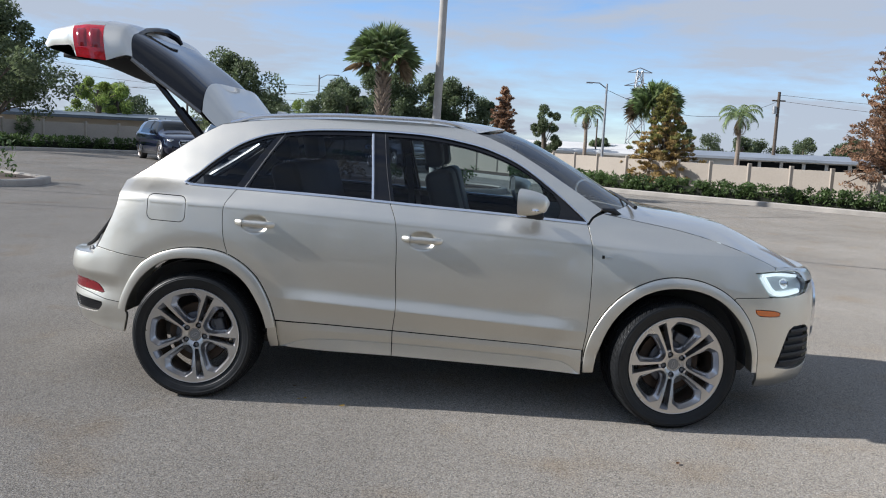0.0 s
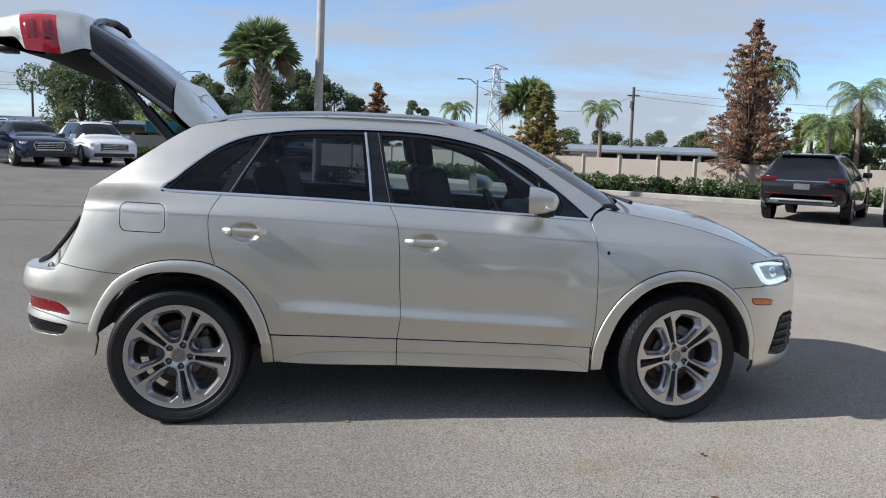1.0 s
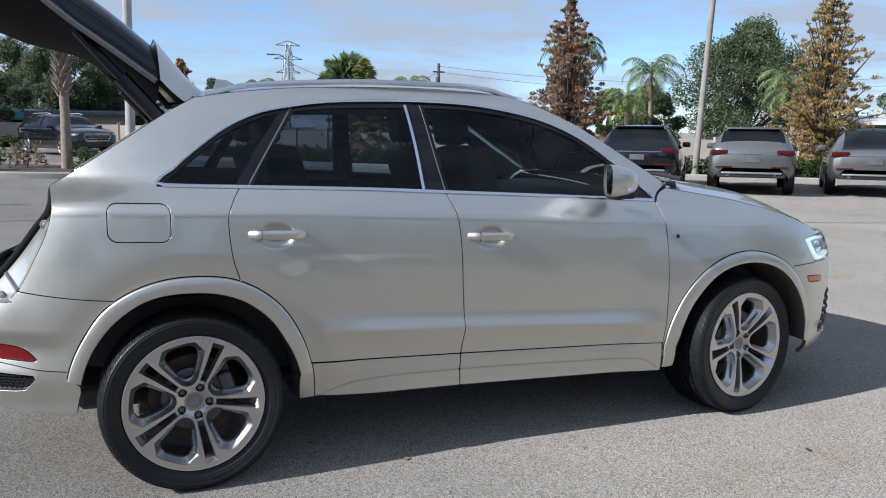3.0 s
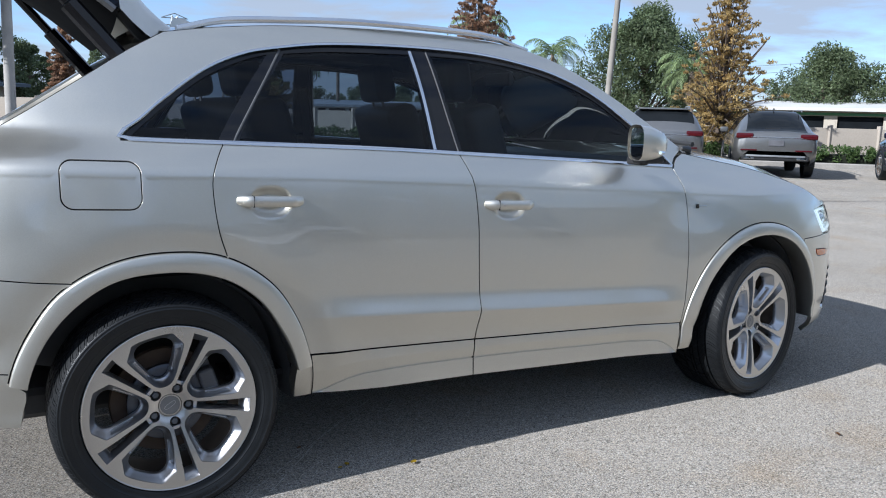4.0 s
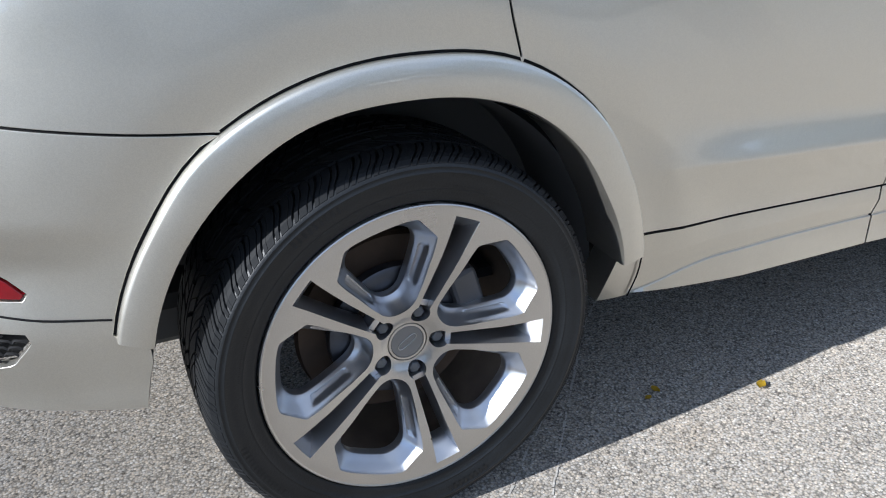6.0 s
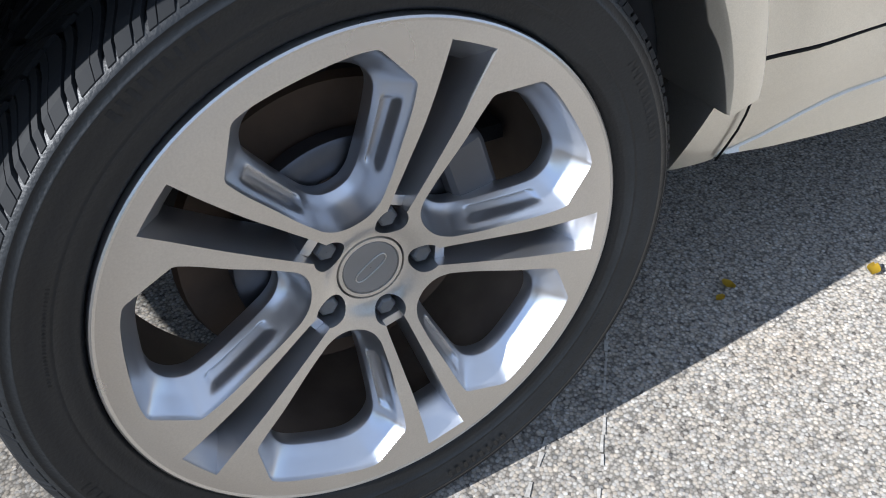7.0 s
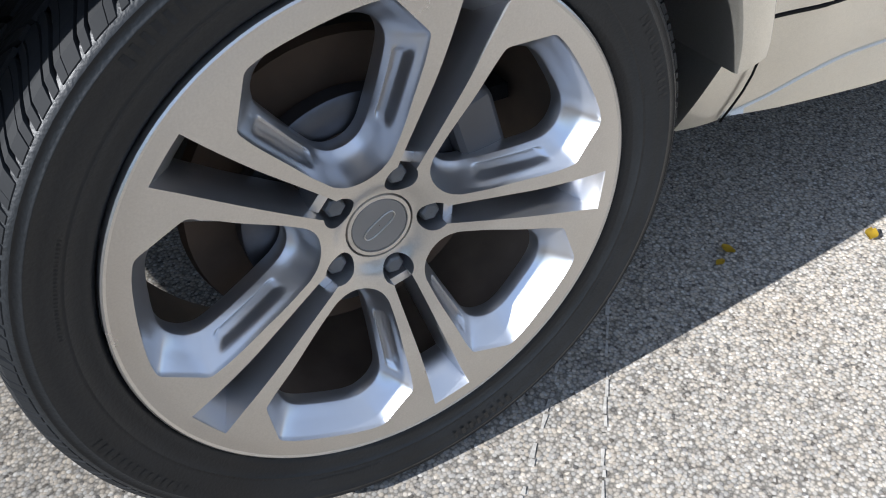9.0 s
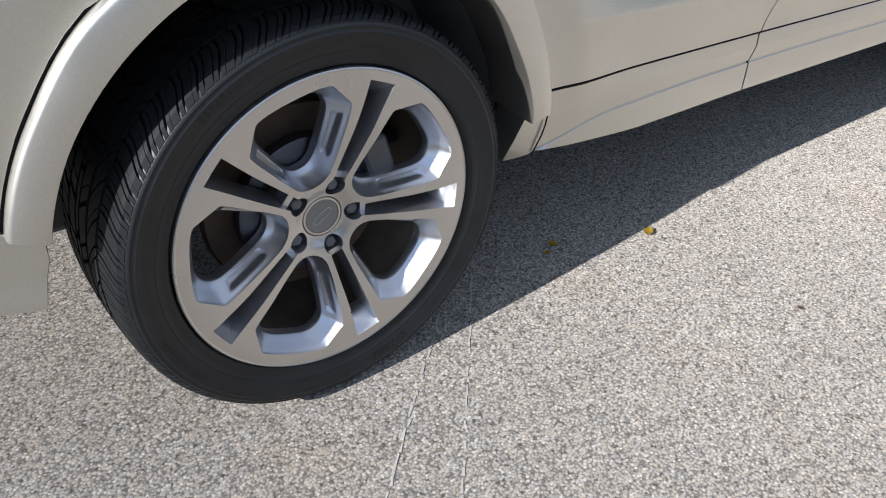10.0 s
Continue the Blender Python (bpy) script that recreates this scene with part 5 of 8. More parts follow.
for s in (1, -1):
    vf = gate_band(10, 12, s * 0.62, s * 1.0, 6, 14)
    lamp = gate_mesh("tail_lamp", vf, M["red_lens"], "red tail lamp cluster", s < 0)
    # darker chambers standing behind the lens face
    for t0, t1 in ((10.22, 10.85), (11.08, 11.75)):
        ctrl, V, F = [10, 11, 12], [], []
        for i in range(7):
            tt = t0 + (t1 - t0) * i / 6
            for k in range(7):
                vv = s * (0.69 + 0.22 * k / 6)
                pts = [np.array(gate_pt(j, vv)) for j in ctrl]
                edge_in = 0.0 if i in (0, 6) or k in (0, 6) else 1.0
                V.append(tuple(hermite(ctrl, [p[c] for p in pts], tt) + (0, s * 0.004 * edge_in, 0.003 * edge_in)[c] for c in range(3)))
        for i in range(6):
            for k in range(6):
                q = (i * 7 + k, i * 7 + k + 1, i * 7 + k + 8, i * 7 + k + 7)
                F.append(q if s > 0 else q[::-1])
        mesh_of("lamp_chamber", V, F, M["red_dark"], lamp)
gate_mesh("gate_lining", gate_band(15, 21, -1, 1), M["lining"], "dark grey tailgate lining")
for s in (1, -1):
    # pale frame strip under the window edge
    pts = [np.array(gate_pt(j, s)) for j in (5, 6, 7, 8)]
    v, f = tube([q + np.array((-0.004, 0, -0.012)) for q in smooth_line(pts, 0.05)], 0.012, 6)
    mesh_of("frame_strip", v, f, M["cap"], gate)
    # gas strut
    a0, a1 = Vector((-1.33, s * 0.60, 1.36)), Vector((-1.66, s * 0.575, 1.735))
    v, f = tube([a0, a0.lerp(a1, 0.55), a0.lerp(a1, 0.56), a1], [0.030, 0.030, 0.018, 0.018], 8)
    mesh_of("gas_strut", v, f, M["gloss_black"], gate, "black gas strut")
    v, f = tube([(-1.20, s * 0.50, 1.50), (-1.30, s * 0.52, 1.49), (-1.36, s * 0.53, 1.56)], 0.02, 6)
    mesh_of("hinge", v, f, M["trim_black"], gate)
# rear wiper with its arm
v, f = tube([(-1.755, 0.06, 2.000), (-1.775, 0.03, 2.035), (-1.81, -0.04, 2.058), (-1.83, -0.16, 2.052), (-1.82, -0.32, 2.030), (-1.80, -0.46, 1.990), (-1.79, -0.54, 1.955)], [0.012, 0.022, 0.024, 0.020, 0.016, 0.013, 0.008], 8)
mesh_of("rear_wiper", v, f, M["gloss_black"], gate, "black rear wiper")
part("latch_block", box_bm(0.09, 0.16, 0.03, (-2.42, 0, 1.892), 0.008, 2), M["trim_black"], gate, smooth=True)


# ---- wheels ----
FACE_R, FACE_Y = [0.0, 0.036, 0.055, 0.08, 0.13, 0.17, 0.21, 0.25, 0.27], [-0.876, -0.878, -0.8865, -0.892, -0.903, -0.911, -0.916, -0.919, -0.919]


def polar_face(r):
    """Outward bulge of the wheel face at radius r: a shallow cone down to the hub."""
    return hermite(FACE_R, FACE_Y, r)


# one half of a window between two twin spokes: hub end, flank, corner facet, rim side
WIN_FACE = [[(0.065, 0.0), (0.0665, 0.011), (0.071, 0.021), (0.079, 0.030)], [(0.079, 0.030), (0.105, 0.0455), (0.137, 0.0620), (0.165, 0.0770), (0.185, 0.0860)], [(0.185, 0.0860), (0.2285, 0.0620)], [(0.2285, 0.0620), (0.2325, 0.045), (0.2345, 0.022), (0.235, 0.0)]]
WIN_HOLE = [[(0.085, 0.0), (0.087, 0.010), (0.092, 0.018), (0.100, 0.025)], [(0.100, 0.025), (0.125, 0.0365), (0.155, 0.0495), (0.174, 0.0575), (0.1835, 0.0600)], [(0.1835, 0.0600), (0.196, 0.0575), (0.206, 0.0505), (0.2125, 0.0425)], [(0.2125, 0.0425), (0.2165, 0.030), (0.218, 0.012), (0.218, 0.0)]]
WIN_STEPS = (14, 44, 16, 20)
SLOT = [(0.0690, 0.0105), (0.080, 0.0115), (0.13, 0.0145), (0.17, 0.0168), (0.21, 0.0200), (0.240, 0.0232)]
BORE_R, NUT_R = 0.0165, 0.056


def even(line, n):
    """n steps of equal length along a smooth line."""
    p = np.array(smooth_line(line, 0.001))
    s = np.concatenate([[0], np.cumsum(np.linalg.norm(np.diff(p, axis=0), axis=1))])
    q = np.linspace(0, s[-1], n + 1)
    return [(float(np.interp(v, s, p[:, 0])), float(np.interp(v, s, p[:, 1]))) for v in q]


def window_loop(segs, rounds):
    """Closed loop of a window with softly rounded corners, and how far along its flank each point lies."""
    half, flank = [], []
    for k, (seg, n) in enumerate(zip(segs, WIN_STEPS)):
        pts = even(seg, n)
        half += pts if k == len(segs) - 1 else pts[:-1]
        flank += [(i / n if k == 1 else (0.0 if k == 0 else 1.0)) for i in range(n + 1 if k == len(segs) - 1 else n)]
    loop = np.array(half + [(x, -y) for x, y in half[-2:0:-1]])
    flank = flank + flank[-2:0:-1]
    for _ in range(rounds):
        loop = (np.roll(loop, 1, 0) + 2 * loop + np.roll(loop, -1, 0)) / 4
    return [tuple(q) for q in loop], flank


def keyhole():
    """Loop round a nut's bore and the slot that opens from it, with the loop at its foot."""
    outer, foot = [], []
    a0 = math.degrees(math.asin(SLOT[0][1] / BORE_R))
    for i in range(21):
        a = radians(a0 + (360 - 2 * a0) * i / 20)
        outer.append((NUT_R + BORE_R * math.cos(a), BORE_R * math.sin(a)))
        foot.append((NUT_R + 0.93 * BORE_R * math.cos(a), 0.93 * BORE_R * math.sin(a)))
    up = even(SLOT[1:], 22)
    end = [(0.240 + 0.0006 * (1 - (2 * i / 8 - 1) ** 2), 0.0232 * (2 * i / 8 - 1)) for i in range(1, 8)]

    def inward(x, y):
        t = (x - 0.0690) / (0.240 - 0.0690)
        w = float(np.interp(x, [q[0] for q in SLOT], [q[1] for q in SLOT]))
        return (0.072 + t * 0.1455, y / w * (0.0065 + 0.0095 * t))
    side = [(x, -y) for x, y in up]
    outer += side + end + up[::-1]
    foot += [inward(*q) for q in side + end + up[::-1]]
    return outer, foot


def spin(loop, a):
    c, s = math.cos(a), math.sin(a)
    return [(q[0] * c - q[1] * s, q[0] * s + q[1] * c) for q in loop]


def build_wheel():
    """Right-hand wheel about its hub: outward is -y, the hub's middle at y = -0.885 of the car is taken as 0."""
    W = thing("wheel", "", "")
    Y0 = 0.885

    def face(u, z):
        return np.array((u, polar_face(math.hypot(u, z)) + Y0, z))

    def face_n(u, z):
        e = 0.002
        n = np.cross(face(u + e, z) - face(u - e, z), face(u, z + e) - face(u, z - e))
        return n / np.linalg.norm(n)
    nut_a = [radians(72 * k) for k in range(5)]
    win_a = [radians(36 + 72 * k) for k in range(5)]
    win, flank = window_loop(WIN_FACE, 2)
    hole, _ = window_loop(WIN_HOLE, 4)
    key, key_foot = keyhole()
    outer = [(0.2560 * math.cos(2 * math.pi * i / 120), 0.2560 * math.sin(2 * math.pi * i / 120)) for i in range(120)]
    hub = [(0.0360 * math.cos(2 * math.pi * i / 36), 0.0360 * math.sin(2 * math.pi * i / 36)) for i in range(36)]
    d = panel_data(outer, holes=[spin(win, a) for a in win_a] + [spin(key, a) for a in nut_a] + [hub], gap=0.0, lip=0.0, grid=0.008, in_u=True, mapper=face, normal=face_n)
    rim = put_mesh("rim", d, M["alloy"], W, "satin alloy rim with five twin spokes")
    # sloping window sides with a pressed pocket in each flank
    fr = [0.0, 0.03, 0.07] + [0.07 + 0.93 * i / 26 for i in range(1, 27)]
    for a in win_a:
        verts, faces = [], []
        lo, lh = spin(win, a), spin(hole, a)
        m, n = len(fr) + 1, len(lo)
        for i in range(n):
            o = face(*lo[i])
            t = np.array((lh[i][0], o[1] + 0.035, lh[i][1]))
            s = flank[i]
            ends = sstep(0.13, 0.24, s) * (1 - sstep(0.80, 0.89, s))
            bowl = 0.005 * (1 - sstep(0.0, 0.25, s))
            for f in fr:
                p = o + (t - o) * f
                p[1] += 0.0016 * sstep(0.0, 0.06, f) * (1 - sstep(0.5, 1.0, f)) + bowl * math.sin(math.pi * f)
                p[1] += 0.0085 * ends * sstep(0.22, 0.40, f) * (1 - sstep(0.62, 0.80, f))
                verts.append(p)
            verts.append(np.array((lh[i][0], o[1] + 0.052, lh[i][1])))
        for i in range(n):
            j = (i + 1) % n
            faces += [(i * m + k, i * m + k + 1, j * m + k + 1, j * m + k) for k in range(m - 1)]
        mesh_of("window_side", verts, faces, M["alloy_dark"], rim, sharp=50)
    # slots between the twin spokes, the nuts in their bores
    for a in nut_a:
        verts, faces = [], []
        lo, lf = spin(key, a), spin(key_foot, a)
        n = len(lo)
        for i in range(n):
            o = face(*lo[i])
            t = np.array((lf[i][0], o[1] + 0.035, lf[i][1]))
            verts += [o, o + (t - o) * 0.05 + np.array((0, 0.0012, 0)), o + (t - o) * 0.5, t, np.array((t[0], o[1] + 0.055, t[2]))]
        for i in range(n):
            j = (i + 1) % n
            faces += [(i * 5 + k, i * 5 + k + 1, j * 5 + k + 1, j * 5 + k) for k in range(4)]
        mesh_of("slot_side", verts, faces, M["alloy_dark"], rim, sharp=40)
        turn_y = Matrix.Rotation(-a, 4, "Y")
        yf = polar_face(0.076) + Y0
        part("slot_ledge", box_bm(0.0115, 0.030, 0.0210, (0.0755, yf + 0.027, 0.0), 0.0018, 2, m=turn_y), M["alloy_dark"], rim, smooth=True)
        cx, cz = NUT_R * math.cos(a), NUT_R * math.sin(a)
        # dark floor colour paints the shade at the bottom of the bore
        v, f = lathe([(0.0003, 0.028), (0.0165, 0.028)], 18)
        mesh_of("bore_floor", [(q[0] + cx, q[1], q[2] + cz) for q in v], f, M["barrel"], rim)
        v, f = lathe([(0.0003, 0.0056), (0.0078, 0.0060), (0.0100, 0.0075), (0.0112, 0.0105), (0.0116, 0.030)], 6)
        mesh_of("nut_cover", [(q[0] + cx, q[1], q[2] + cz) for q in v], f, M["nut"], W, sharp=24)
    # rim edge and barrel
    lip_p = [(0.2555, polar_face(0.2555) + Y0), (0.2580, -0.0352), (0.2598, -0.0340), (0.2606, -0.0310), (0.2606, -0.016), (0.2540, -0.010), (0.250, 0.0), (0.246, 0.03), (0.240, 0.05), (0.232, 0.09), (0.232, 0.16), (0.236, 0.192), (0.258, 0.196), (0.262, 0.190)]
    v, f = lathe(lip_p[:6], 120)
    mesh_of("rim_lip", v, f, M["alloy"], rim)
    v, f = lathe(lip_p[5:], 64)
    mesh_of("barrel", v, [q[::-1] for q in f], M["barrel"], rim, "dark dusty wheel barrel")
    # hub cap, set flush in its bore
    yc = polar_face(0.034) + Y0
    v, f = lathe([(0.0005, yc + 0.0004), (0.0285, yc + 0.0004), (0.0296, yc + 0.0014)], 48)
    cap = mesh_of("hub_cap", v, f, M["cap"], W, "dark grey hub cap with a thin raised emblem")
    v, f = lathe([(0.0296, yc + 0.0014), (0.0302, yc - 0.0004), (0.0336, yc - 0.0003), (0.0343, yc + 0.0012), (0.0350, yc + 0.0040), (0.0360, yc)], 48)
    mesh_of("cap_ring", v, f, M["alloy"], cap)
    # the emblem as a plain thin outline
    ca, sa = math.cos(radians(38)), math.sin(radians(38))
    line = []
    for i in range(40):
        t = 2 * math.pi * i / 40
        x, z = 0.0145 * math.copysign(abs(math.cos(t)) ** 0.55, math.cos(t)) + 0.0045 * math.cos(t), 0.0062 * math.copysign(abs(math.sin(t)) ** 0.8, math.sin(t))
        line.append((x * ca - z * sa, yc, x * sa + z * ca))
    v, f = tube(line, 0.0007, 6, closed=True)
    mesh_of("cap_emblem", v, f, M["alloy"], cap)
    # tyre: sidewall, shoulder, tread blocks
    tp = [(0.2600, -0.018), (0.2618, -0.0275), (0.2660, -0.0325), (0.2720, -0.0330), (0.278, -0.0345), (0.2835, -0.0365), (0.2842, -0.0374), (0.2852, -0.0378), (0.2860, -0.0374), (0.288, -0.0385), (0.302, -0.0430), (0.3115, -0.0436), (0.3122, -0.0444), (0.3134, -0.0444), (0.3141, -0.0435), (0.3205, -0.0422), (0.3212, -0.0427), (0.3222, -0.0422), (0.3245, -0.0405), (0.3295, -0.035), (0.3325, -0.025), (0.3350, -0.005), (0.3355, 0.02), (0.3365, 0.05), (0.337, 0.095)]
    full = tp + [(r, 0.19 - o) for r, o in tp[::-1][1:]]
    v, f = lathe(full, 128)
    tyre = mesh_of("tyre", v, f, M["rubber"], W, "black tyre", sharp=60)
    # worn raised marks that cannot be read
    rnd = random.Random(7)
    bv, bf = [], []
    for a0, cnt, r, h in ((20, 12, 0.306, 0.010), (118, 9, 0.304, 0.011), (200, 14, 0.306, 0.010), (285, 8, 0.303, 0.012), (70, 22, 0.2915, 0.004), (160, 26, 0.2915, 0.004), (250, 24, 0.2915, 0.004), (330, 20, 0.2915, 0.004)):
        for i in range(cnt):
            a = radians(a0 + i * h * 100 * 1.55 / (r * 3))
            w = h * rnd.uniform(0.25, 0.5)
            ca, sa = math.cos(a), math.sin(a)
            yy = -0.0436 if r > 0.3 else -0.0400
            bse = len(bv)
            for dr, dt in ((-h / 2, -w / 2), (h / 2, -w / 2), (h / 2, w / 2), (-h / 2, w / 2)):
                bv.append(((r + dr) * ca - dt * sa, yy, (r + dr) * sa + dt * ca))
            bf.append((bse, bse + 1, bse + 2, bse + 3))
    tagged(mesh_of("sidewall_lettering", bv, bf, M["rubber"], tyre, smooth=False), kind="stuff")
    # tread: narrow shoulder lugs, then ribs of slanting blocks
    tv, tf = [], []
    crown = [(-0.0400, 0.3255), (-0.0375, 0.3300), (-0.032, 0.3348), (-0.022, 0.3385), (-0.004, 0.3415), (0.025, 0.3440), (0.06, 0.3455), (0.095, 0.3460), (0.13, 0.3455), (0.165, 0.3440), (0.19, 0.3415), (0.205, 0.3375), (0.214, 0.3325), (0.220, 0.3275)]
    cy, cr = [q[0] for q in crown], [q[1] for q in crown]
    for y0, y1, nb, fill, skew, deep in ((-0.0395, 0.014, 236, 0.38, 0.0, 0.0036), (0.022, 0.052, 150, 0.43, 0.090, 0.004), (0.060, 0.084, 96, 0.46, 0.035, 0.006), (0.091, 0.099, 60, 0.47, 0.0, 0.009), (0.106, 0.130, 96, 0.42, -0.035, 0.009), (0.138, 0.168, 120, 0.37, -0.040, 0.009), (0.174, 0.220, 132, 0.36, -0.030, 0.006)):
        outer = y0 < -0.03
        nr = 8 if outer else 3
        rows_y = [y0 + (y1 - y0) * k / nr for k in range(nr + 1)]
        for k in range(nb):
            a = 2 * math.pi * (k + 0.22 * math.sin(k * 1.7)) / nb
            da = 2 * math.pi / nb * fill
            b = len(tv)
            for j, yy in enumerate(rows_y):
                top = hermite(cy, cr, yy)
                for sgn in (-1, 1):
                    an = a + sgn * da + (0.085 * (1 - j / nr) ** 2.0 if outer else skew * (j / 3 - 0.5) * (1.0 + 0.5 * j / 3))
                    for rr in (top - deep, top):
                        tv.append((rr * math.cos(an), yy, rr * math.sin(an)))
            for j in range(nr):
                o, p = b + j * 4, b + j * 4 + 4
                tf += [(o + 1, o + 3, p + 3, p + 1), (o, o + 1, p + 1, p), (o + 3, o + 2, p + 2, p + 3)]
            e = b + 4 * nr
            tf += [(b, b + 2, b + 3, b + 1), (e, e + 1, e + 3, e + 2)]
    tagged(mesh_of("tread", tv, tf, M["tread"], tyre, smooth=False), kind="stuff")
    # brake disc with its hat, dust shield, caliper
    v, f = lathe([(0.084, 0.053), (0.088, 0.050), (0.118, 0.050), (0.121, 0.052), (0.121, 0.072), (0.090, 0.073)], 72)
    disc = mesh_of("brake_disc", v, f, M["steel"], W, "scuffed steel brake disc")
    v, f = lathe([(0.001, 0.036), (0.074, 0.037), (0.081, 0.041), (0.084, 0.053)], 48)
    mesh_of("disc_hat", v, f, M["rust"], disc, "rusty brown disc hat")
    v, f = lathe([(0.060, 0.082), (0.150, 0.084), (0.166, 0.080), (0.170, 0.092)], 56)
    mesh_of("dust_shield", v, f, M["shield"], W, "dark brown brake dust shield")
    part("brake_caliper", box_bm(0.052, 0.080, 0.105, (0.0, 0.0, 0.0), 0.014, 3, m=Matrix.Translation((0.126, 0.068, 0.054)) @ Matrix.Rotation(radians(-22), 4, "Y")), M["cast"], W, "grey cast brake caliper", smooth=True)
    part("caliper_bracket", box_bm(0.036, 0.045, 0.16, (0.0, 0.0, 0.0), 0.010, 2, m=Matrix.Translation((0.132, 0.095, 0.060)) @ Matrix.Rotation(radians(-22), 4, "Y")), M["cast"], W, smooth=True)
    return W


wheel = build_wheel()


def set_wheel(ob, x, s, turn, steer, camber):
    """Sets a wheel on its axle end, its top leaning inwards by the camber."""
    m = Matrix.Translation((x, -0.790 * s, WZ)) @ Matrix.Rotation(radians(steer), 4, "Z") @ Matrix.Translation((0, -0.095 * s, 0)) @ Matrix.Rotation(radians(-camber * s), 4, "X") @ (Matrix() if s > 0 else Matrix.Rotation(math.pi, 4, "Z")) @ Matrix.Rotation(radians(-turn), 4, "Y")
    ob.matrix_basis = m
    ob.parent = car
    return ob


spots = [(WR, 1, -5.2, 0.24, 2.5), (WF - 0.019, 1, 41.0, 10.0, 1.5), (WR, -1, 20.0, -0.24, 2.5), (WF, -1, 50.0, 5.0, 1.5)]
copies = [copy_thing(wheel, Matrix()) for _ in spots[1:]]
for ob, (x, s, turn, steer, camber) in zip([wheel] + copies, spots):
    set_wheel(ob, x, s, turn, steer, camber)
    for key in ("label", "category"):
        if key in ob:
            del ob[key]

# ---- underside and cabin ----
part("floor_pan", box_bm(3.5, 1.16, 0.10, (0.02, 0, 0.30), 0.02, 1), M["under"], car)
part("floor_pan", box_bm(1.50, 1.56, 0.06, (-0.02, 0, 0.355), 0.02, 1), M["under"], car)
part("cabin_floor", box_bm(2.2, 1.5, 0.02, (0.0, 0, 0.36)), M["carpet"], car, "black cabin carpet")
v, f = tube([(WR, -0.72, WZ), (WR, 0.72, WZ)], 0.035, 8)
mesh_of("rear_axle", v, f, M["under"], car)
v, f = tube([(WF, -0.72, WZ), (WF, 0.72, WZ)], 0.03, 8)
mesh_of("front_axle", v, f, M["under"], car)
card_r = chain([(-1.09, 1.13), (-0.27, 1.10)], [(-0.27, 1.10), (-0.23, 0.45)], [(-0.23, 0.45), (-0.82, 0.46)], [(-0.82, 0.46), (-1.09, 0.80), (-1.09, 1.13)])
card_f = chain([(-0.24, 1.10), (0.80, 1.045)], [(0.80, 1.045), (0.80, 0.42)], [(0.80, 0.42), (-0.19, 0.45)], [(-0.19, 0.45), (-0.24, 1.10)])
qcard = chain([(-1.70, 1.10), (-1.13, 1.13)], [(-1.13, 1.13), (-1.15, 0.86)], [(-1.15, 0.86), (-1.60, 0.86)], [(-1.60, 0.86), (-1.70, 1.10)])
engine = chain([(0.85, 1.03), (1.60, 0.93)], [(1.60, 0.93), (1.60, 0.84)], [(1.60, 0.84), (0.85, 0.84)], [(0.85, 0.84), (0.85, 1.03)])
for line in (card_r, card_f, qcard, engine):
    both("door_card", panel_data(line, off=-0.055, lip=0.0, grid=0.08), M["trim_black"], car, "black inner door card")


def seat(x, y, wide, name, heads):
    st = new(name)
    st.parent = car
    tagged(st, "black leather car seat with headrest")
    bm = box_bm(0.50, wide, 0.16, (x + 0.22, y, 0.68), 0.06, 4)
    part("seat_cushion", bm, M["leather"], st, smooth=True)
    back = box_bm(0.16, wide, 0.62, (0, 0, 0.31), 0.06, 4, m=Matrix.Translation((x - 0.02, y, 0.70)) @ Matrix.Rotation(radians(-16), 4, "Y"))
    part("seat_back", back, M["leather"], st, smooth=True)
    for hy in heads:
        hx, hz = x - 0.225, 1.40
        hb = box_bm(0.10, 0.27, 0.185, (0, 0, 0), 0.045, 4, m=Matrix.Translation((hx, y + hy, hz)) @ Matrix.Rotation(radians(-10), 4, "Y"))
        h = part("headrest", hb, M["leather"], st, smooth=True)
        for d in (-0.06, 0.06):
            v, f = tube([(hx + 0.02, y + hy + d, 1.25), (hx, y + hy + d, 1.36)], 0.007, 6)
            mesh_of("headrest_rod", v, f, M["chrome"], h)


seat(0.16, -0.37, 0.50, "front_seat", (0.0,))
seat(0.16, 0.37, 0.50, "front_seat", (0.0,))
seat(-0.72, 0.0, 1.24, "rear_bench", (-0.38, 0.38))
dash = box_bm(0.42, 1.42, 0.26, (0.80, 0, 0.95), 0.09, 4)
part("dashboard", dash, M["trim_black"], car, "black dashboard", smooth=True)
ring = [(0.0, 0.185 * math.cos(2 * math.pi * k / 32), 0.185 * math.sin(2 * math.pi * k / 32)) for k in range(32)]
v, f = tube(ring, 0.014, 8, closed=True)
sw = mesh_of("steering_wheel", [tuple(Matrix.Translation((0.50, 0.37, 0.98)) @ Matrix.Rotation(radians(-22), 4, "Y") @ Vector(q)) for q in v], f, M["leather"], car, "black steering wheel")
part("wheel_hub", box_bm(0.05, 0.16, 0.12, (0, 0, 0), 0.02, 3, m=Matrix.Translation((0.52, 0.37, 0.97)) @ Matrix.Rotation(radians(-22), 4, "Y")), M["trim_black"], sw, smooth=True)
part("wheel_spokes", box_bm(0.02, 0.34, 0.035, (0, 0, 0), 0.008, 2, m=Matrix.Translation((0.51, 0.37, 0.975)) @ Matrix.Rotation(radians(-22), 4, "Y")), M["trim_black"], sw, smooth=True)
part("centre_console", box_bm(0.9, 0.24, 0.30, (0.25, 0, 0.52), 0.04, 3), M["trim_black"], car, smooth=True)
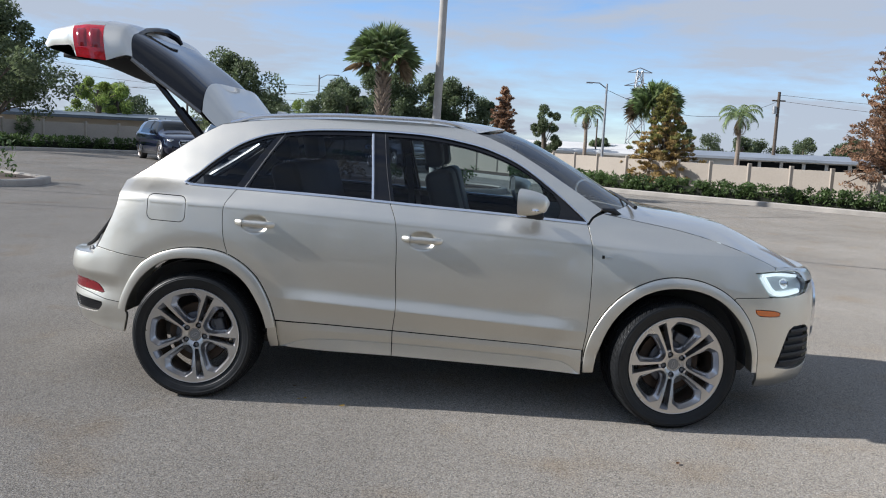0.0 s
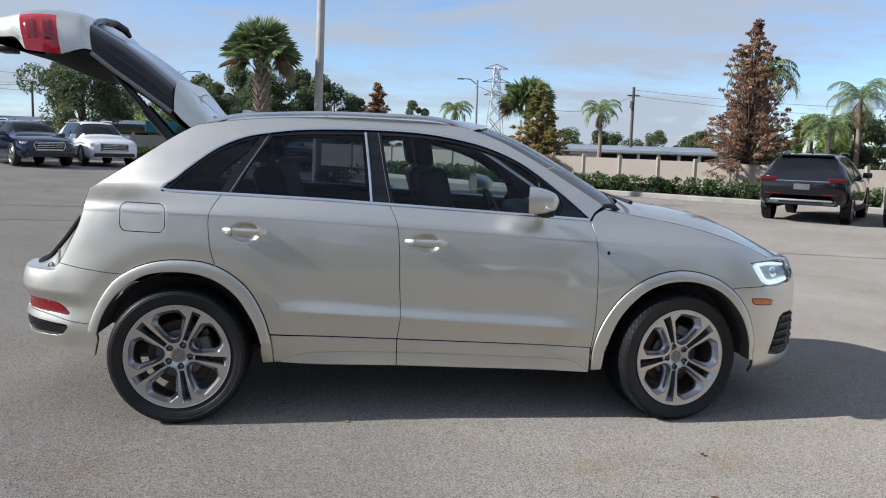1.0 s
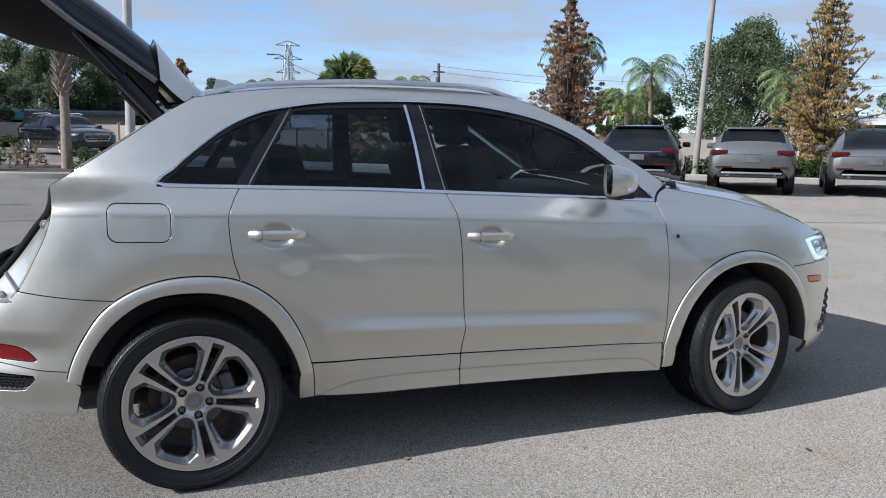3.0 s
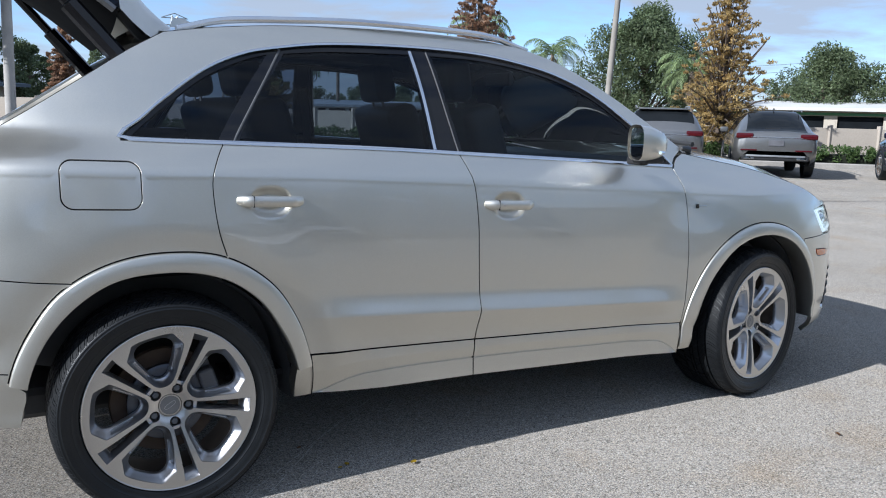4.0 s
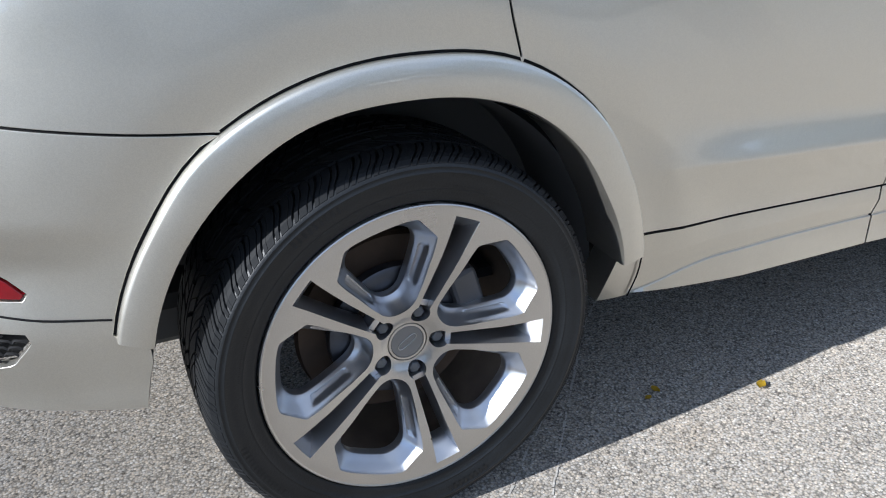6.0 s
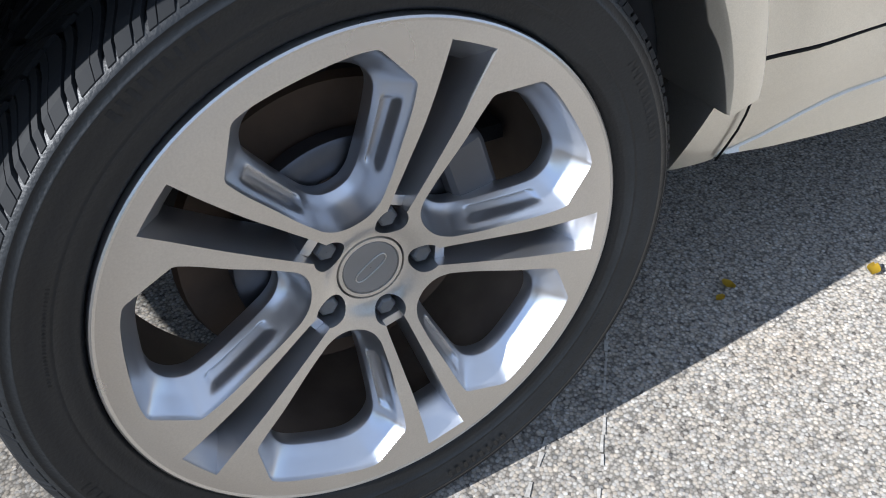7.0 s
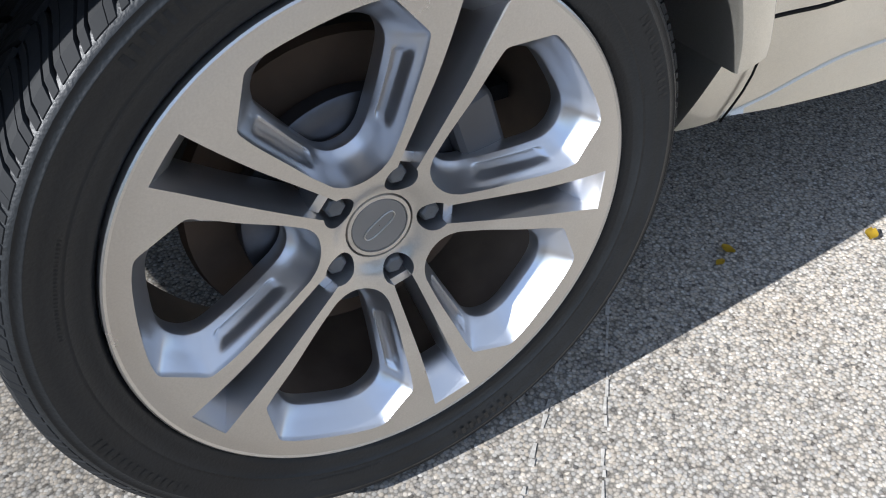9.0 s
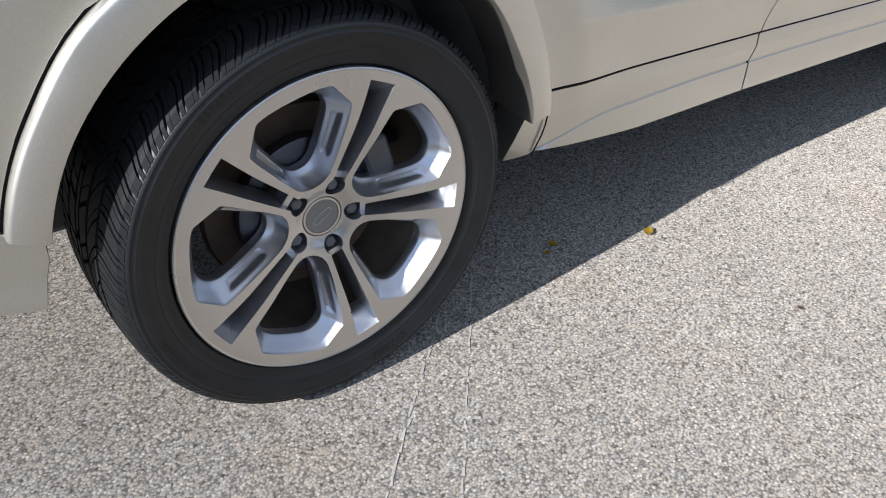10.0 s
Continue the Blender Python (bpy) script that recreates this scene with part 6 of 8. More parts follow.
part("cabin_mirror", box_bm(0.03, 0.22, 0.065, (0.42, 0.0, 1.43), 0.012, 3), M["trim_black"], car, smooth=True)
# seat belt of the rear pillar
for s in (1, -1):
    v, f = tube([(-0.33, s * -0.70, 1.36), (-0.30, s * -0.73, 1.10), (-0.28, s * -0.74, 0.70)], 0.022, 4, flat=0.15)
    mesh_of("seat_belt", v, f, M["inner_trim"], car, "black seat belt")


# ---- surroundings ----
M["bark"] = mat("bark", (0.11, 0.085, 0.065), 0.9, var=0.3, scale=9, bump=0.6, bscale=30)
M["palm_bark"] = mat("palm_bark", (0.26, 0.21, 0.165), 0.9, var=0.3, scale=14, bump=0.8, bscale=30)
M["oak_leaf"] = leaf("oak_leaf", (0.135, 0.17, 0.085))
M["light_leaf"] = leaf("light_green_leaf", (0.24, 0.31, 0.08))
M["rust_leaf"] = leaf("rust_cypress_leaf", (0.36, 0.225, 0.14))
M["gold_leaf"] = leaf("golden_cypress_leaf", (0.42, 0.30, 0.12))
M["olive_leaf"] = leaf("olive_cypress_leaf", (0.27, 0.27, 0.085))
M["palm_leaf"] = leaf("palm_leaf", (0.235, 0.30, 0.135))
M["dry_leaf"] = leaf("dry_palm_leaf", (0.24, 0.18, 0.11))
M["hedge_leaf"] = leaf("hedge_leaf", (0.09, 0.14, 0.045))
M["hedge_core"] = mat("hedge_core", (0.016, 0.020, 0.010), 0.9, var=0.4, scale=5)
M["concrete"] = mat("concrete", (0.42, 0.40, 0.37), 0.85, var=0.15, scale=3, fine=0.12, fscale=60, bump=0.2, bscale=80)
M["kerb"] = mat("kerb_concrete", (0.36, 0.335, 0.30), 0.9, var=0.2, scale=2, fine=0.15, fscale=40, bump=0.2, bscale=60)
M["fence"] = mat("cream_fence_panel", (0.40, 0.35, 0.29), 0.8, var=0.1, scale=0.8, fine=0.06, fscale=20)
M["wood_pole"] = mat("weathered_pole", (0.30, 0.275, 0.235), 0.85, var=0.2, scale=3, bump=0.3, bscale=25)
M["white_wall"] = mat("white_painted_wall", (0.66, 0.65, 0.62), 0.8, var=0.08, scale=0.7)
M["cream_wall"] = mat("cream_wall", (0.50, 0.45, 0.37), 0.85, var=0.1, scale=0.7)
M["roof_metal"] = mat("pale_metal_roof", (0.30, 0.33, 0.37), 0.5, 0.3, var=0.12, scale=0.6)
M["dark_roof"] = mat("slate_blue_roof", (0.10, 0.13, 0.16), 0.6, var=0.2, scale=0.8)
M["teal"] = mat("teal_fascia", (0.05, 0.25, 0.30), 0.6, var=0.1)
M["green_trim"] = mat("green_window_trim", (0.07, 0.20, 0.09), 0.6)
M["dark_window"] = mat("dark_window", (0.012, 0.014, 0.016), 0.06, var=0.3, scale=1.5, spec=0.18)
M["mulch"] = mat("brown_mulch", (0.085, 0.060, 0.042), 0.95, var=0.4, scale=8, bump=0.8, bscale=40)
M["galv"] = mat("galvanised_steel", (0.35, 0.36, 0.37), 0.5, 0.7, var=0.1)
M["black_paint"] = car_paint("black_car_paint", (0.006, 0.006, 0.008), 0.0, 0.12)
M["grey_paint"] = car_paint("grey_car_paint", (0.24, 0.237, 0.23), 0.8, 0.36)
M["blue_paint"] = car_paint("dark_blue_car_paint", (0.004, 0.006, 0.022), 0.0, 0.12)
M["white_paint"] = car_paint("white_car_paint", (0.78, 0.78, 0.77), 0.0, 0.35, 0.02)
M["red_far"] = mat("dark_red_lamp", (0.065, 0.0015, 0.004), 0.2, coat=0.3)
M["plate"] = mat("plate_grey", (0.12, 0.12, 0.13), 0.5)


def leaf_cloud(centres, per, size, seed, droop=0.0, squash=1.0, elong=1.6):
    """Many small leaf quads scattered round clump centres (x, y, z, radius)."""
    rnd = np.random.RandomState(seed)
    V, F = [], []
    for cx, cy, cz, r in centres:
        n = int(per * rnd.uniform(0.7, 1.3))
        d = rnd.normal(size=(n, 3))
        d /= np.linalg.norm(d, axis=1)[:, None] + 1e-9
        rad = r * rnd.uniform(0.25, 1.0, n) ** 0.5
        p = d * rad[:, None] * (1, 1, squash) + (cx, cy, cz)
        a = rnd.normal(size=(n, 3))
        a[:, 2] -= droop
        a /= np.linalg.norm(a, axis=1)[:, None] + 1e-9
        b = np.cross(a, rnd.normal(size=(n, 3)))
        b /= np.linalg.norm(b, axis=1)[:, None] + 1e-9
        s = size * rnd.uniform(0.6, 1.3, n)[:, None]
        q0, q1, q2, q3 = p - a * s * elong * 0.5, p + b * s * 0.32, p + a * s * elong * 0.5, p - b * s * 0.32
        base = len(V)
        V.extend(np.stack([q0, q1, q2, q3], 1).reshape(-1, 3).tolist())
        F.extend([(base + 4 * i, base + 4 * i + 1, base + 4 * i + 2, base + 4 * i + 3) for i in range(n)])
    return V, F


def limbs(tips, root, top, r0, seed):
    """Trunk from root to top with limbs to the clump centres."""
    rnd = random.Random(seed)
    root, top = Vector(root), Vector(top)
    V, F = tube([root, root.lerp(top, 0.3) + Vector((rnd.uniform(-.06, .06), rnd.uniform(-.06, .06), 0)), root.lerp(top, 0.7) + Vector((rnd.uniform(-.1, .1), rnd.uniform(-.1, .1), 0)), top], [r0 * 1.25, r0, r0 * 0.7, r0 * 0.3], 9)
    for x, y, z, r in tips:
        t = Vector((x, y, z))
        f = min(max((z - root.z) / max(top.z - root.z, 0.1) - 0.35, 0.22), 0.92)
        a = root.lerp(top, f)
        mid = a.lerp(t, 0.5) + Vector((0, 0, 0.10 * (t - a).length))
        v, ff = tube([a, mid, t], [r0 * 0.32 * (1.1 - f), r0 * 0.2 * (1.1 - f), r0 * 0.07], 5)
        F += [tuple(i + len(V) for i in q) for q in ff]
        V += v
    return V, F


def oak(x, y, height, radius, low, seed, leaf="oak_leaf", label="broad green oak tree with a dense uneven crown", clumps=44, per=150, size=0.115, trunk=0.22):
    rnd = random.Random(seed)
    z0 = ground_z(x, y)
    t = thing("oak_tree", label, "tree", "trees round the car park", Matrix.Translation((x, y, z0)))
    cl = []
    for i in range(clumps):
        a = rnd.uniform(0, 2 * math.pi)
        h = rnd.random() ** 0.8
        zz = low + (height - low) * h
        env = radius * math.sqrt(max(0.05, 1 - (2 * abs(h - 0.42)) ** 2.2)) * rnd.uniform(0.35, 0.95)
        cl.append((math.cos(a) * env, math.sin(a) * env, zz, radius * rnd.uniform(0.13, 0.30)))
    v, f = limbs(cl[::2], (0, 0, -0.1), (0, 0, height * 0.8), trunk, seed)
    mesh_of("trunk", v, f, M["bark"], t)
    v, f = leaf_cloud(cl, per * 2.8, min(size, 0.12), seed)
    mesh_of("crown", v, f, M[leaf], t, smooth=False)
    return t


def cypress(x, y, height, radius, seed, leaf="rust_leaf", label="rust-brown bald cypress with feathery tiers", low=0.5, per=30, size=0.12, tiers=26, top_leaf=""):
    rnd = random.Random(seed)
    z0 = ground_z(x, y)
    t = thing("cypress_tree", label, "tree", "trees round the car park", Matrix.Translation((x, y, z0)))
    cl, tips = [], []
    for i in range(tiers):
        h = i / (tiers - 1)
        z = low + (height - low) * h ** 0.92
        reach = radius * (1 - h) ** 0.8 * rnd.uniform(0.6, 1.25) + 0.12
        m = max(3, int(6 * (1 - h) + 3))
        a0 = rnd.uniform(0, 6.28)
        for k in range(m):
            a = a0 + 6.283 * k / m + rnd.uniform(-0.35, 0.35)
            rr = reach * rnd.uniform(0.65, 1.12)
            for s in (0.35, 0.65, 0.92):
                cl.append((math.cos(a) * rr * s, math.sin(a) * rr * s, z + 0.10 * rr * s - 0.08 + rnd.uniform(-0.08, 0.08), (0.07 + 0.095 * rr * (1.15 - s * 0.5)) * rnd.uniform(0.5, 1.4)))
            tips.append((math.cos(a) * rr, math.sin(a) * rr, z + 0.08 * rr, 0.1))
    v, f = limbs(tips[::2], (0, 0, -0.1), (0, 0, height * 0.98), 0.045 + 0.018 * height, seed)
    mesh_of("trunk", v, f, M["bark"], t)
    upper = [q for q in cl if top_leaf and rnd.random() < (q[2] / height - 0.25) * 1.5]
    v, f = leaf_cloud([q for q in cl if q not in upper], per * 2.2, size * 0.6, seed, droop=0.2, squash=0.42, elong=2.2)
    mesh_of("crown", v, f, M[leaf], t, smooth=False)
    if upper:
        v, f = leaf_cloud(upper, per * 2.2, size * 0.6, seed + 1, droop=0.2, squash=0.42, elong=2.2)
        mesh_of("crown", v, f, M[top_leaf], t, "olive green leaves", smooth=False)
    return t


def frond_fan(base, direction, stem, blade, seed, sag):
    """A fan leaf: stem and a circle of narrow folded segments."""
    rnd = random.Random(seed)
    d = Vector(direction).normalized()
    side = d.cross(Vector((0, 0, 1))).normalized()
    side = (side * math.cos(1.1 * math.sin(seed * 1.9)) + side.cross(d) * math.sin(1.1 * math.sin(seed * 1.9))).normalized()
    up = side.cross(d).normalized()
    V, F = [], []
    b0 = Vector(base)
    hub = b0 + d * stem - Vector((0, 0, sag * stem * 0.4))
    v, f = tube([b0, b0.lerp(hub, 0.5) + Vector((0, 0, 0.04)), hub], [0.02, 0.014, 0.01], 4)
    V += v
    F += f
    n = 38
    for k in range(n):
        a = radians(-125 + 250 * k / (n - 1)) + rnd.uniform(-0.03, 0.03)
        dirn = (d * math.cos(a) + side * math.sin(a)).normalized()
        ln = blade * (0.72 + 0.28 * math.cos(a * 0.6)) * rnd.uniform(0.9, 1.08)
        w = side * math.cos(a) * 0.0075 - d * math.sin(a) * 0.0075
        m = hub + dirn * ln * 0.55 + up * 0.05 * ln
        e = hub + dirn * ln - Vector((0, 0, 0.22 + 0.35 * sag)) * ln * rnd.uniform(0.7, 1.2) * 0.6
        i = len(V)
        V += [hub, m - w, m + w, e]
        F += [(i, i + 1, i + 3), (i, i + 3, i + 2)]
    return V, F


def frond_feather(base, az, elev, length, seed, droop):
    """A feather leaf that arches over, with hanging leaflets."""
    rnd = random.Random(seed)
    pts = []
    p, e = Vector(base), radians(elev)
    st = length / 12
    for i in range(13):
        pts.append(p.copy())
        p = p + Vector((math.cos(az) * math.cos(e), math.sin(az) * math.cos(e), math.sin(e))) * st
        e -= radians(droop) * (0.4 + 0.9 * i / 12)
    V, F = tube(pts, [0.028 * (1 - i / 14) for i in range(13)], 4)
    side = Vector((-math.sin(az), math.cos(az), 0))
    for i in range(2, 13):
        for k in (0.0, 0.5):
            c = pts[i].lerp(pts[min(i + 1, 12)], k)
            t = (pts[i] - pts[i - 1]).normalized()
            ln = length * 0.27 * math.sin(math.pi * (0.12 + 0.83 * i / 13)) * rnd.uniform(0.85, 1.15)
            for s in (-1, 1):
                d = (side * s * 0.75 + t * 0.5 - Vector((0, 0, rnd.uniform(0.35, 0.75)))).normalized()
                w = t * 0.022
                j = len(V)
                m = c + d * ln * 0.5 + Vector((0, 0, 0.03))
                V += [c - w, c + w, m + w, m - w, c + d * ln - Vector((0, 0, ln * 0.15))]
                F += [(j, j + 1, j + 2, j + 3), (j + 3, j + 2, j + 4)]
    return V, F


def merge(list_vf):
    V, F = [], []
    for v, f in list_vf:
        F += [tuple(i + len(V) for i in q) for q in f]
        V += [tuple(q) for q in v]
    return V, F


def fan_palm(x, y, height, crown, seed, boots=True):
    rnd = random.Random(seed)
    z0 = ground_z(x, y)
    t = thing("fan_palm", "green cabbage palm with a round crown and booted trunk", "palm tree", "trees round the car park", Matrix.Translation((x, y, z0)))
    v, f = tube([(0, 0, -0.1), (0.02, 0, height * 0.4), (0, 0.02, height * 0.8), (0, 0, height)], [0.15, 0.115, 0.12, 0.13], 12)
    trunk = mesh_of("trunk", v, f, M["palm_bark"], t)
    bl = []
    for i in range(90):
        a = i * 2.399
        z = height * 0.52 + (height * 0.50) * i / 90
        r = 0.11
        d = Vector((math.cos(a), math.sin(a), 0))
        s = Vector((-math.sin(a), math.cos(a), 0)) * 0.055
        b0 = d * r + Vector((0, 0, z))
        tip = d * (r + 0.14) + Vector((0, 0, z + 0.17))
        vv = [b0 - s, b0 + s, tip + s * 0.45, tip - s * 0.45, b0 - s + d * 0.02 - Vector((0, 0, 0.04)), b0 + s + d * 0.02 - Vector((0, 0, 0.04)), tip + s * 0.45 + d * 0.03, tip - s * 0.45 + d * 0.03]
        bl.append((vv, [(0, 1, 2, 3), (4, 7, 6, 5), (0, 4, 5, 1), (2, 6, 7, 3), (1, 5, 6, 2), (0, 3, 7, 4)]))
    if boots:
        v, f = merge(bl)
        tagged(mesh_of("booted_bark", v, f, M["palm_bark"], trunk, smooth=False), kind="stuff")
    fr, dry = [], []
    for i in range(40):
        a = i * 2.399
        e = radians(86 - 98 * (i / 39) ** 0.95)
        d = (math.cos(a) * math.cos(e), math.sin(a) * math.cos(e), math.sin(e))
        vf = frond_fan((0.08 * math.cos(a), 0.08 * math.sin(a), height - 0.05), d, crown * 0.52 * rnd.uniform(0.75, 1.12), crown * 0.60, seed + i, 0.42 - 0.36 * math.sin(e))
        (dry if i > 37 else fr).append(vf)
    mesh_of("crown", *merge(fr), M["palm_leaf"], t, smooth=False)
    mesh_of("dry_fronds", *merge(dry), M["dry_leaf"], t, smooth=False)
    return t


def feather_palm(x, y, height, crown, seed, skirt=True):
    rnd = random.Random(seed)
    z0 = ground_z(x, y)
    t = thing("feather_palm", "queen palm with drooping feather fronds", "palm tree", "trees round the car park", Matrix.Translation((x, y, z0)))
    v, f = tube([(0, 0, -0.1), (0.05, 0, height * 0.5), (0, 0, height)], [0.15, 0.12, 0.10], 10)
    mesh_of("trunk", v, f, M["palm_bark"], t)
    fr = [frond_feather((0, 0, height - 0.05), i * 2.399 + rnd.uniform(-.2, .2), 72 - 70 * (i / 17), crown * rnd.uniform(0.9, 1.15), seed + i, 13 + 3 * rnd.random()) for i in range(18)]
    mesh_of("crown", *merge(fr), M["palm_leaf"], t, smooth=False)
    if skirt:
        dr = [frond_feather((0, 0, height - 0.15), i * 1.9, -35 - 5 * i, crown * 0.75, seed + 50 + i, 12) for i in range(5)]
        mesh_of("dry_fronds", *merge(dr), M["dry_leaf"], t, smooth=False)
    return t


def path_points(pts, step):
    return [np.array(q) for q in smooth_line(pts, step)]


def strip_along(pts, prof):
    """Sweeps a (sideways, up) profile along a ground line; sideways is to the left of travel."""
    V, F = [], []
    for i, q in enumerate(pts):
        t = pts[min(i + 1, len(pts) - 1)] - pts[max(i - 1, 0)]
        t = t / np.linalg.norm(t)
        n = np.array((-t[1], t[0]))
        for s, h in prof:
            p = q + n * s
            V.append((p[0], p[1], ground_z(q[0], q[1]) + h))
    m = len(prof)
    for i in range(len(pts) - 1):
        for k in range(m - 1):
            F.append((i * m + k, i * m + k + 1, (i + 1) * m + k + 1, (i + 1) * m + k)[::-1])
    return V, F


EDGE = [(-26, 14), (-20, 23), (-16, 29.0), (-9, 33.5), (-3.5, 33.0), (0.5, 27.8), (4.0, 23.8), (6.5, 21.9), (8.7, 20.3), (11.6, 18.2), (14.7, 16.0), (17.6, 13.9), (21.8, 11.0), (27, 6.5), (33, 0)]
edge_pts = path_points(EDGE, 0.8)
v, f = strip_along(edge_pts, [(0.0, -0.05), (0.0, 0.12), (0.03, 0.15), (0.15, 0.15), (0.17, 0.12)])
tagged(mesh_of("kerb", v, f, M["kerb"]), "pale concrete kerb along the car park", "kerb", kind="structure")
v, f = strip_along(edge_pts, [(0.16, 0.11), (1.0, 0.15), (2.4, 0.10), (9.0, 0.05), (40.0, -0.4)])
tagged(mesh_of("verge", v, f, M["mulch"]), "brown mulch and soil strip behind the kerb", "verge", kind="structure")

# clipped hedge, in lengths
def hedge(pts, seed, height=0.46, half=0.45, shift=1.0):
    V, F = [], []
    h = thing("hedge", "clipped dark green hedge behind the kerb", "hedge", "hedges along the kerb")
    # near-black inner block paints the shade deep between the leaves
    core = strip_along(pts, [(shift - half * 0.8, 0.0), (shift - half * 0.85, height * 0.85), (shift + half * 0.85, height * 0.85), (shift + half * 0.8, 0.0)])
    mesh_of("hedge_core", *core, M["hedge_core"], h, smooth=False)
    rnd = random.Random(seed)
    cl = []
    for i in range(len(pts) - 1):
        a, b = pts[i], pts[i + 1]
        t = (b - a) / np.linalg.norm(b - a)
        n = np.array((-t[1], t[0]))
        for k in range(20):
            q = a + (b - a) * rnd.random()
            s = rnd.uniform(-half, half)
            z = rnd.uniform(0.12, height)
            if rnd.random() < 0.62:
                s = -half * rnd.uniform(0.85, 1.1)
            elif z < height * 0.7:
                z = height * rnd.uniform(0.9, 1.04)
            p = q + n * (shift + s)
            cl.append((p[0], p[1], ground_z(p[0], p[1]) + 0.1 + z, rnd.uniform(0.10, 0.17)))
    mesh_of("hedge_leaves", *leaf_cloud(cl, 34, 0.075, seed), M["hedge_leaf"], h, smooth=False)


right_pts = path_points(EDGE[5:], 0.8)
cut = [0, 8, 16, 25, len(right_pts)]
for i in range(4):
    hedge(right_pts[cut[i]:cut[i + 1] + 1], 40 + i)
hedge(path_points(EDGE[1:5], 0.8), 50, 0.45, 0.5, 1.2)

# panel fence: posts and boards
fence_line = path_points(EDGE, 0.4)
acc, posts = 0.0, [fence_line[0]]
for a, b in zip(fence_line, fence_line[1:]):
    acc += np.linalg.norm(b - a)
    if acc > 1.2:
        posts.append(b)
        acc = 0.0


def behind(p, q, s):
    t = (q - p) / np.linalg.norm(q - p)
    return np.array((-t[1], t[0])) * s


fence = thing("fence", "cream panel fence with square posts", "fence")
FH = 1.16
pl = [p + behind(posts[max(i - 1, 0)], posts[min(i + 1, len(posts) - 1)], 2.6) for i, p in enumerate(posts)]
for i, p in enumerate(pl):
    z = ground_z(p[0], p[1])
    part("fence_post", box_bm(0.13, 0.13, FH + 0.12, (p[0], p[1], z + FH / 2 + 0.06), 0.012, 1), M["fence"], fence)
    if i + 1 < len(pl):
        q = pl[i + 1]
        d = q - p
        ln = np.linalg.norm(d)
        an = math.atan2(d[1], d[0])
        c = (p + q) / 2
        zz = (z + ground_z(q[0], q[1])) / 2
        m = Matrix.Translation((c[0], c[1], zz)) @ Matrix.Rotation(an, 4, "Z")
        part("fence_panel", box_bm(ln - 0.11, 0.05, FH - 0.06, (0, 0, FH / 2 + 0.05), 0.006, 1, m=m), M["fence"], fence)


# islands
def island(pts, seed, shrubs, label):
    closed = chain(pts + [pts[0]], step=0.35)
    P2 = [np.array(q) for q in closed]
    n = len(P2)
    c = sum(P2) / n
    V, F = [], []
    prof = [(0.0, -0.05), (0.0, 0.12), (0.03, 0.15), (0.16, 0.15), (0.18, 0.11)]
    for q in P2:
        d = (c - q) / np.linalg.norm(c - q)
        for s, h in prof:
            p = q + d * s
            V.append((p[0], p[1], ground_z(q[0], q[1]) + h))
    m = len(prof)
    for i in range(n):
        j = (i + 1) % n
        for k in range(m - 1):
            F.append((i * m + k, i * m + k + 1, j * m + k + 1, j * m + k))
    kb = mesh_of("island_kerb", V, F, M["kerb"])
    tagged(kb, label, "kerb", kind="structure")
    V = [tuple(V[i * m + m - 1]) for i in range(n)] + [(c[0], c[1], ground_z(c[0], c[1]) + 0.16)]
    tagged(mesh_of("island_bed", V, [(i, (i + 1) % n, n) for i in range(n)], M["mulch"]), "brown mulch bed inside the kerb island", "planting bed", kind="structure")
    for k, (x, y, r, h, leaf) in enumerate(shrubs):
        rnd = random.Random(seed + k)
        s = thing("shrub", "low leafy shrub on the mulch bed", "shrub", "shrubs", Matrix.Translation((x, y, ground_z(x, y) + 0.1)))
        cl = [(rnd.uniform(-r, r) * 0.8, rnd.uniform(-r, r) * 0.8, rnd.uniform(0.1, h), r * 0.35) for _ in range(12)]
        mesh_of("stems", *limbs(cl[:7], (0, 0, 0), (0, 0, h * 0.7), 0.02, seed + k), M["bark"], s)
        mesh_of("foliage", *leaf_cloud(cl, 26, 0.08, seed + k), M[leaf], s, smooth=False)


island([(-7.2, 19.6), (-5.5, 17.9), (-3.6, 17.2), (-1.2, 17.5), (0.6, 18.6), (0.4, 20.6), (-2.0, 21.4), (-5.5, 21.6)], 60,
       [(-5.9, 19.0, 0.42, 0.5, "dry_leaf"), (-4.8, 18.6, 0.4, 0.45, "hedge_leaf"), (-4.1, 19.4, 0.45, 0.6, "dry_leaf"), (-2.6, 18.6, 0.4, 0.5, "hedge_leaf"), (-0.6, 19.3, 0.5, 0.5, "hedge_leaf"), (-1.2, 18.4, 0.35, 0.4, "hedge_leaf")],
       "concrete kerb round the palm island")
island([(-9.5, 12.2), (-9.3, 11.0), (-10.2, 10.1), (-13, 9.5), (-16, 10.0), (-15.5, 12.6), (-12, 13.3)], 70,
       [(-10.6, 11.8, 0.75, 0.9, "hedge_leaf"), (-12.2, 11.6, 0.8, 0.9, "hedge_leaf"), (-13.8, 11.4, 0.8, 0.9, "light_leaf")], "concrete kerb round a planted island")

# trees
fan_palm(-3.10, 19.0, 3.82, 1.04, 5)
oak(-20.5, 27.2, 5.6, 3.0, 0.8, 11, clumps=30, per=170)
oak(-13.7, 36.6, 4.9, 2.7, 0.8, 12, clumps=40, per=170)
oak(-23.5, 31.0, 5.2, 3.2, 1.0, 13)
oak(-22.9, 41.0, 3.9, 2.0, 0.6, 14, "light_leaf", "bright yellow-green tree behind the fence", 20, 120, 0.22)
oak(-9.6, 45.5, 4.4, 2.2, 1.0, 15)
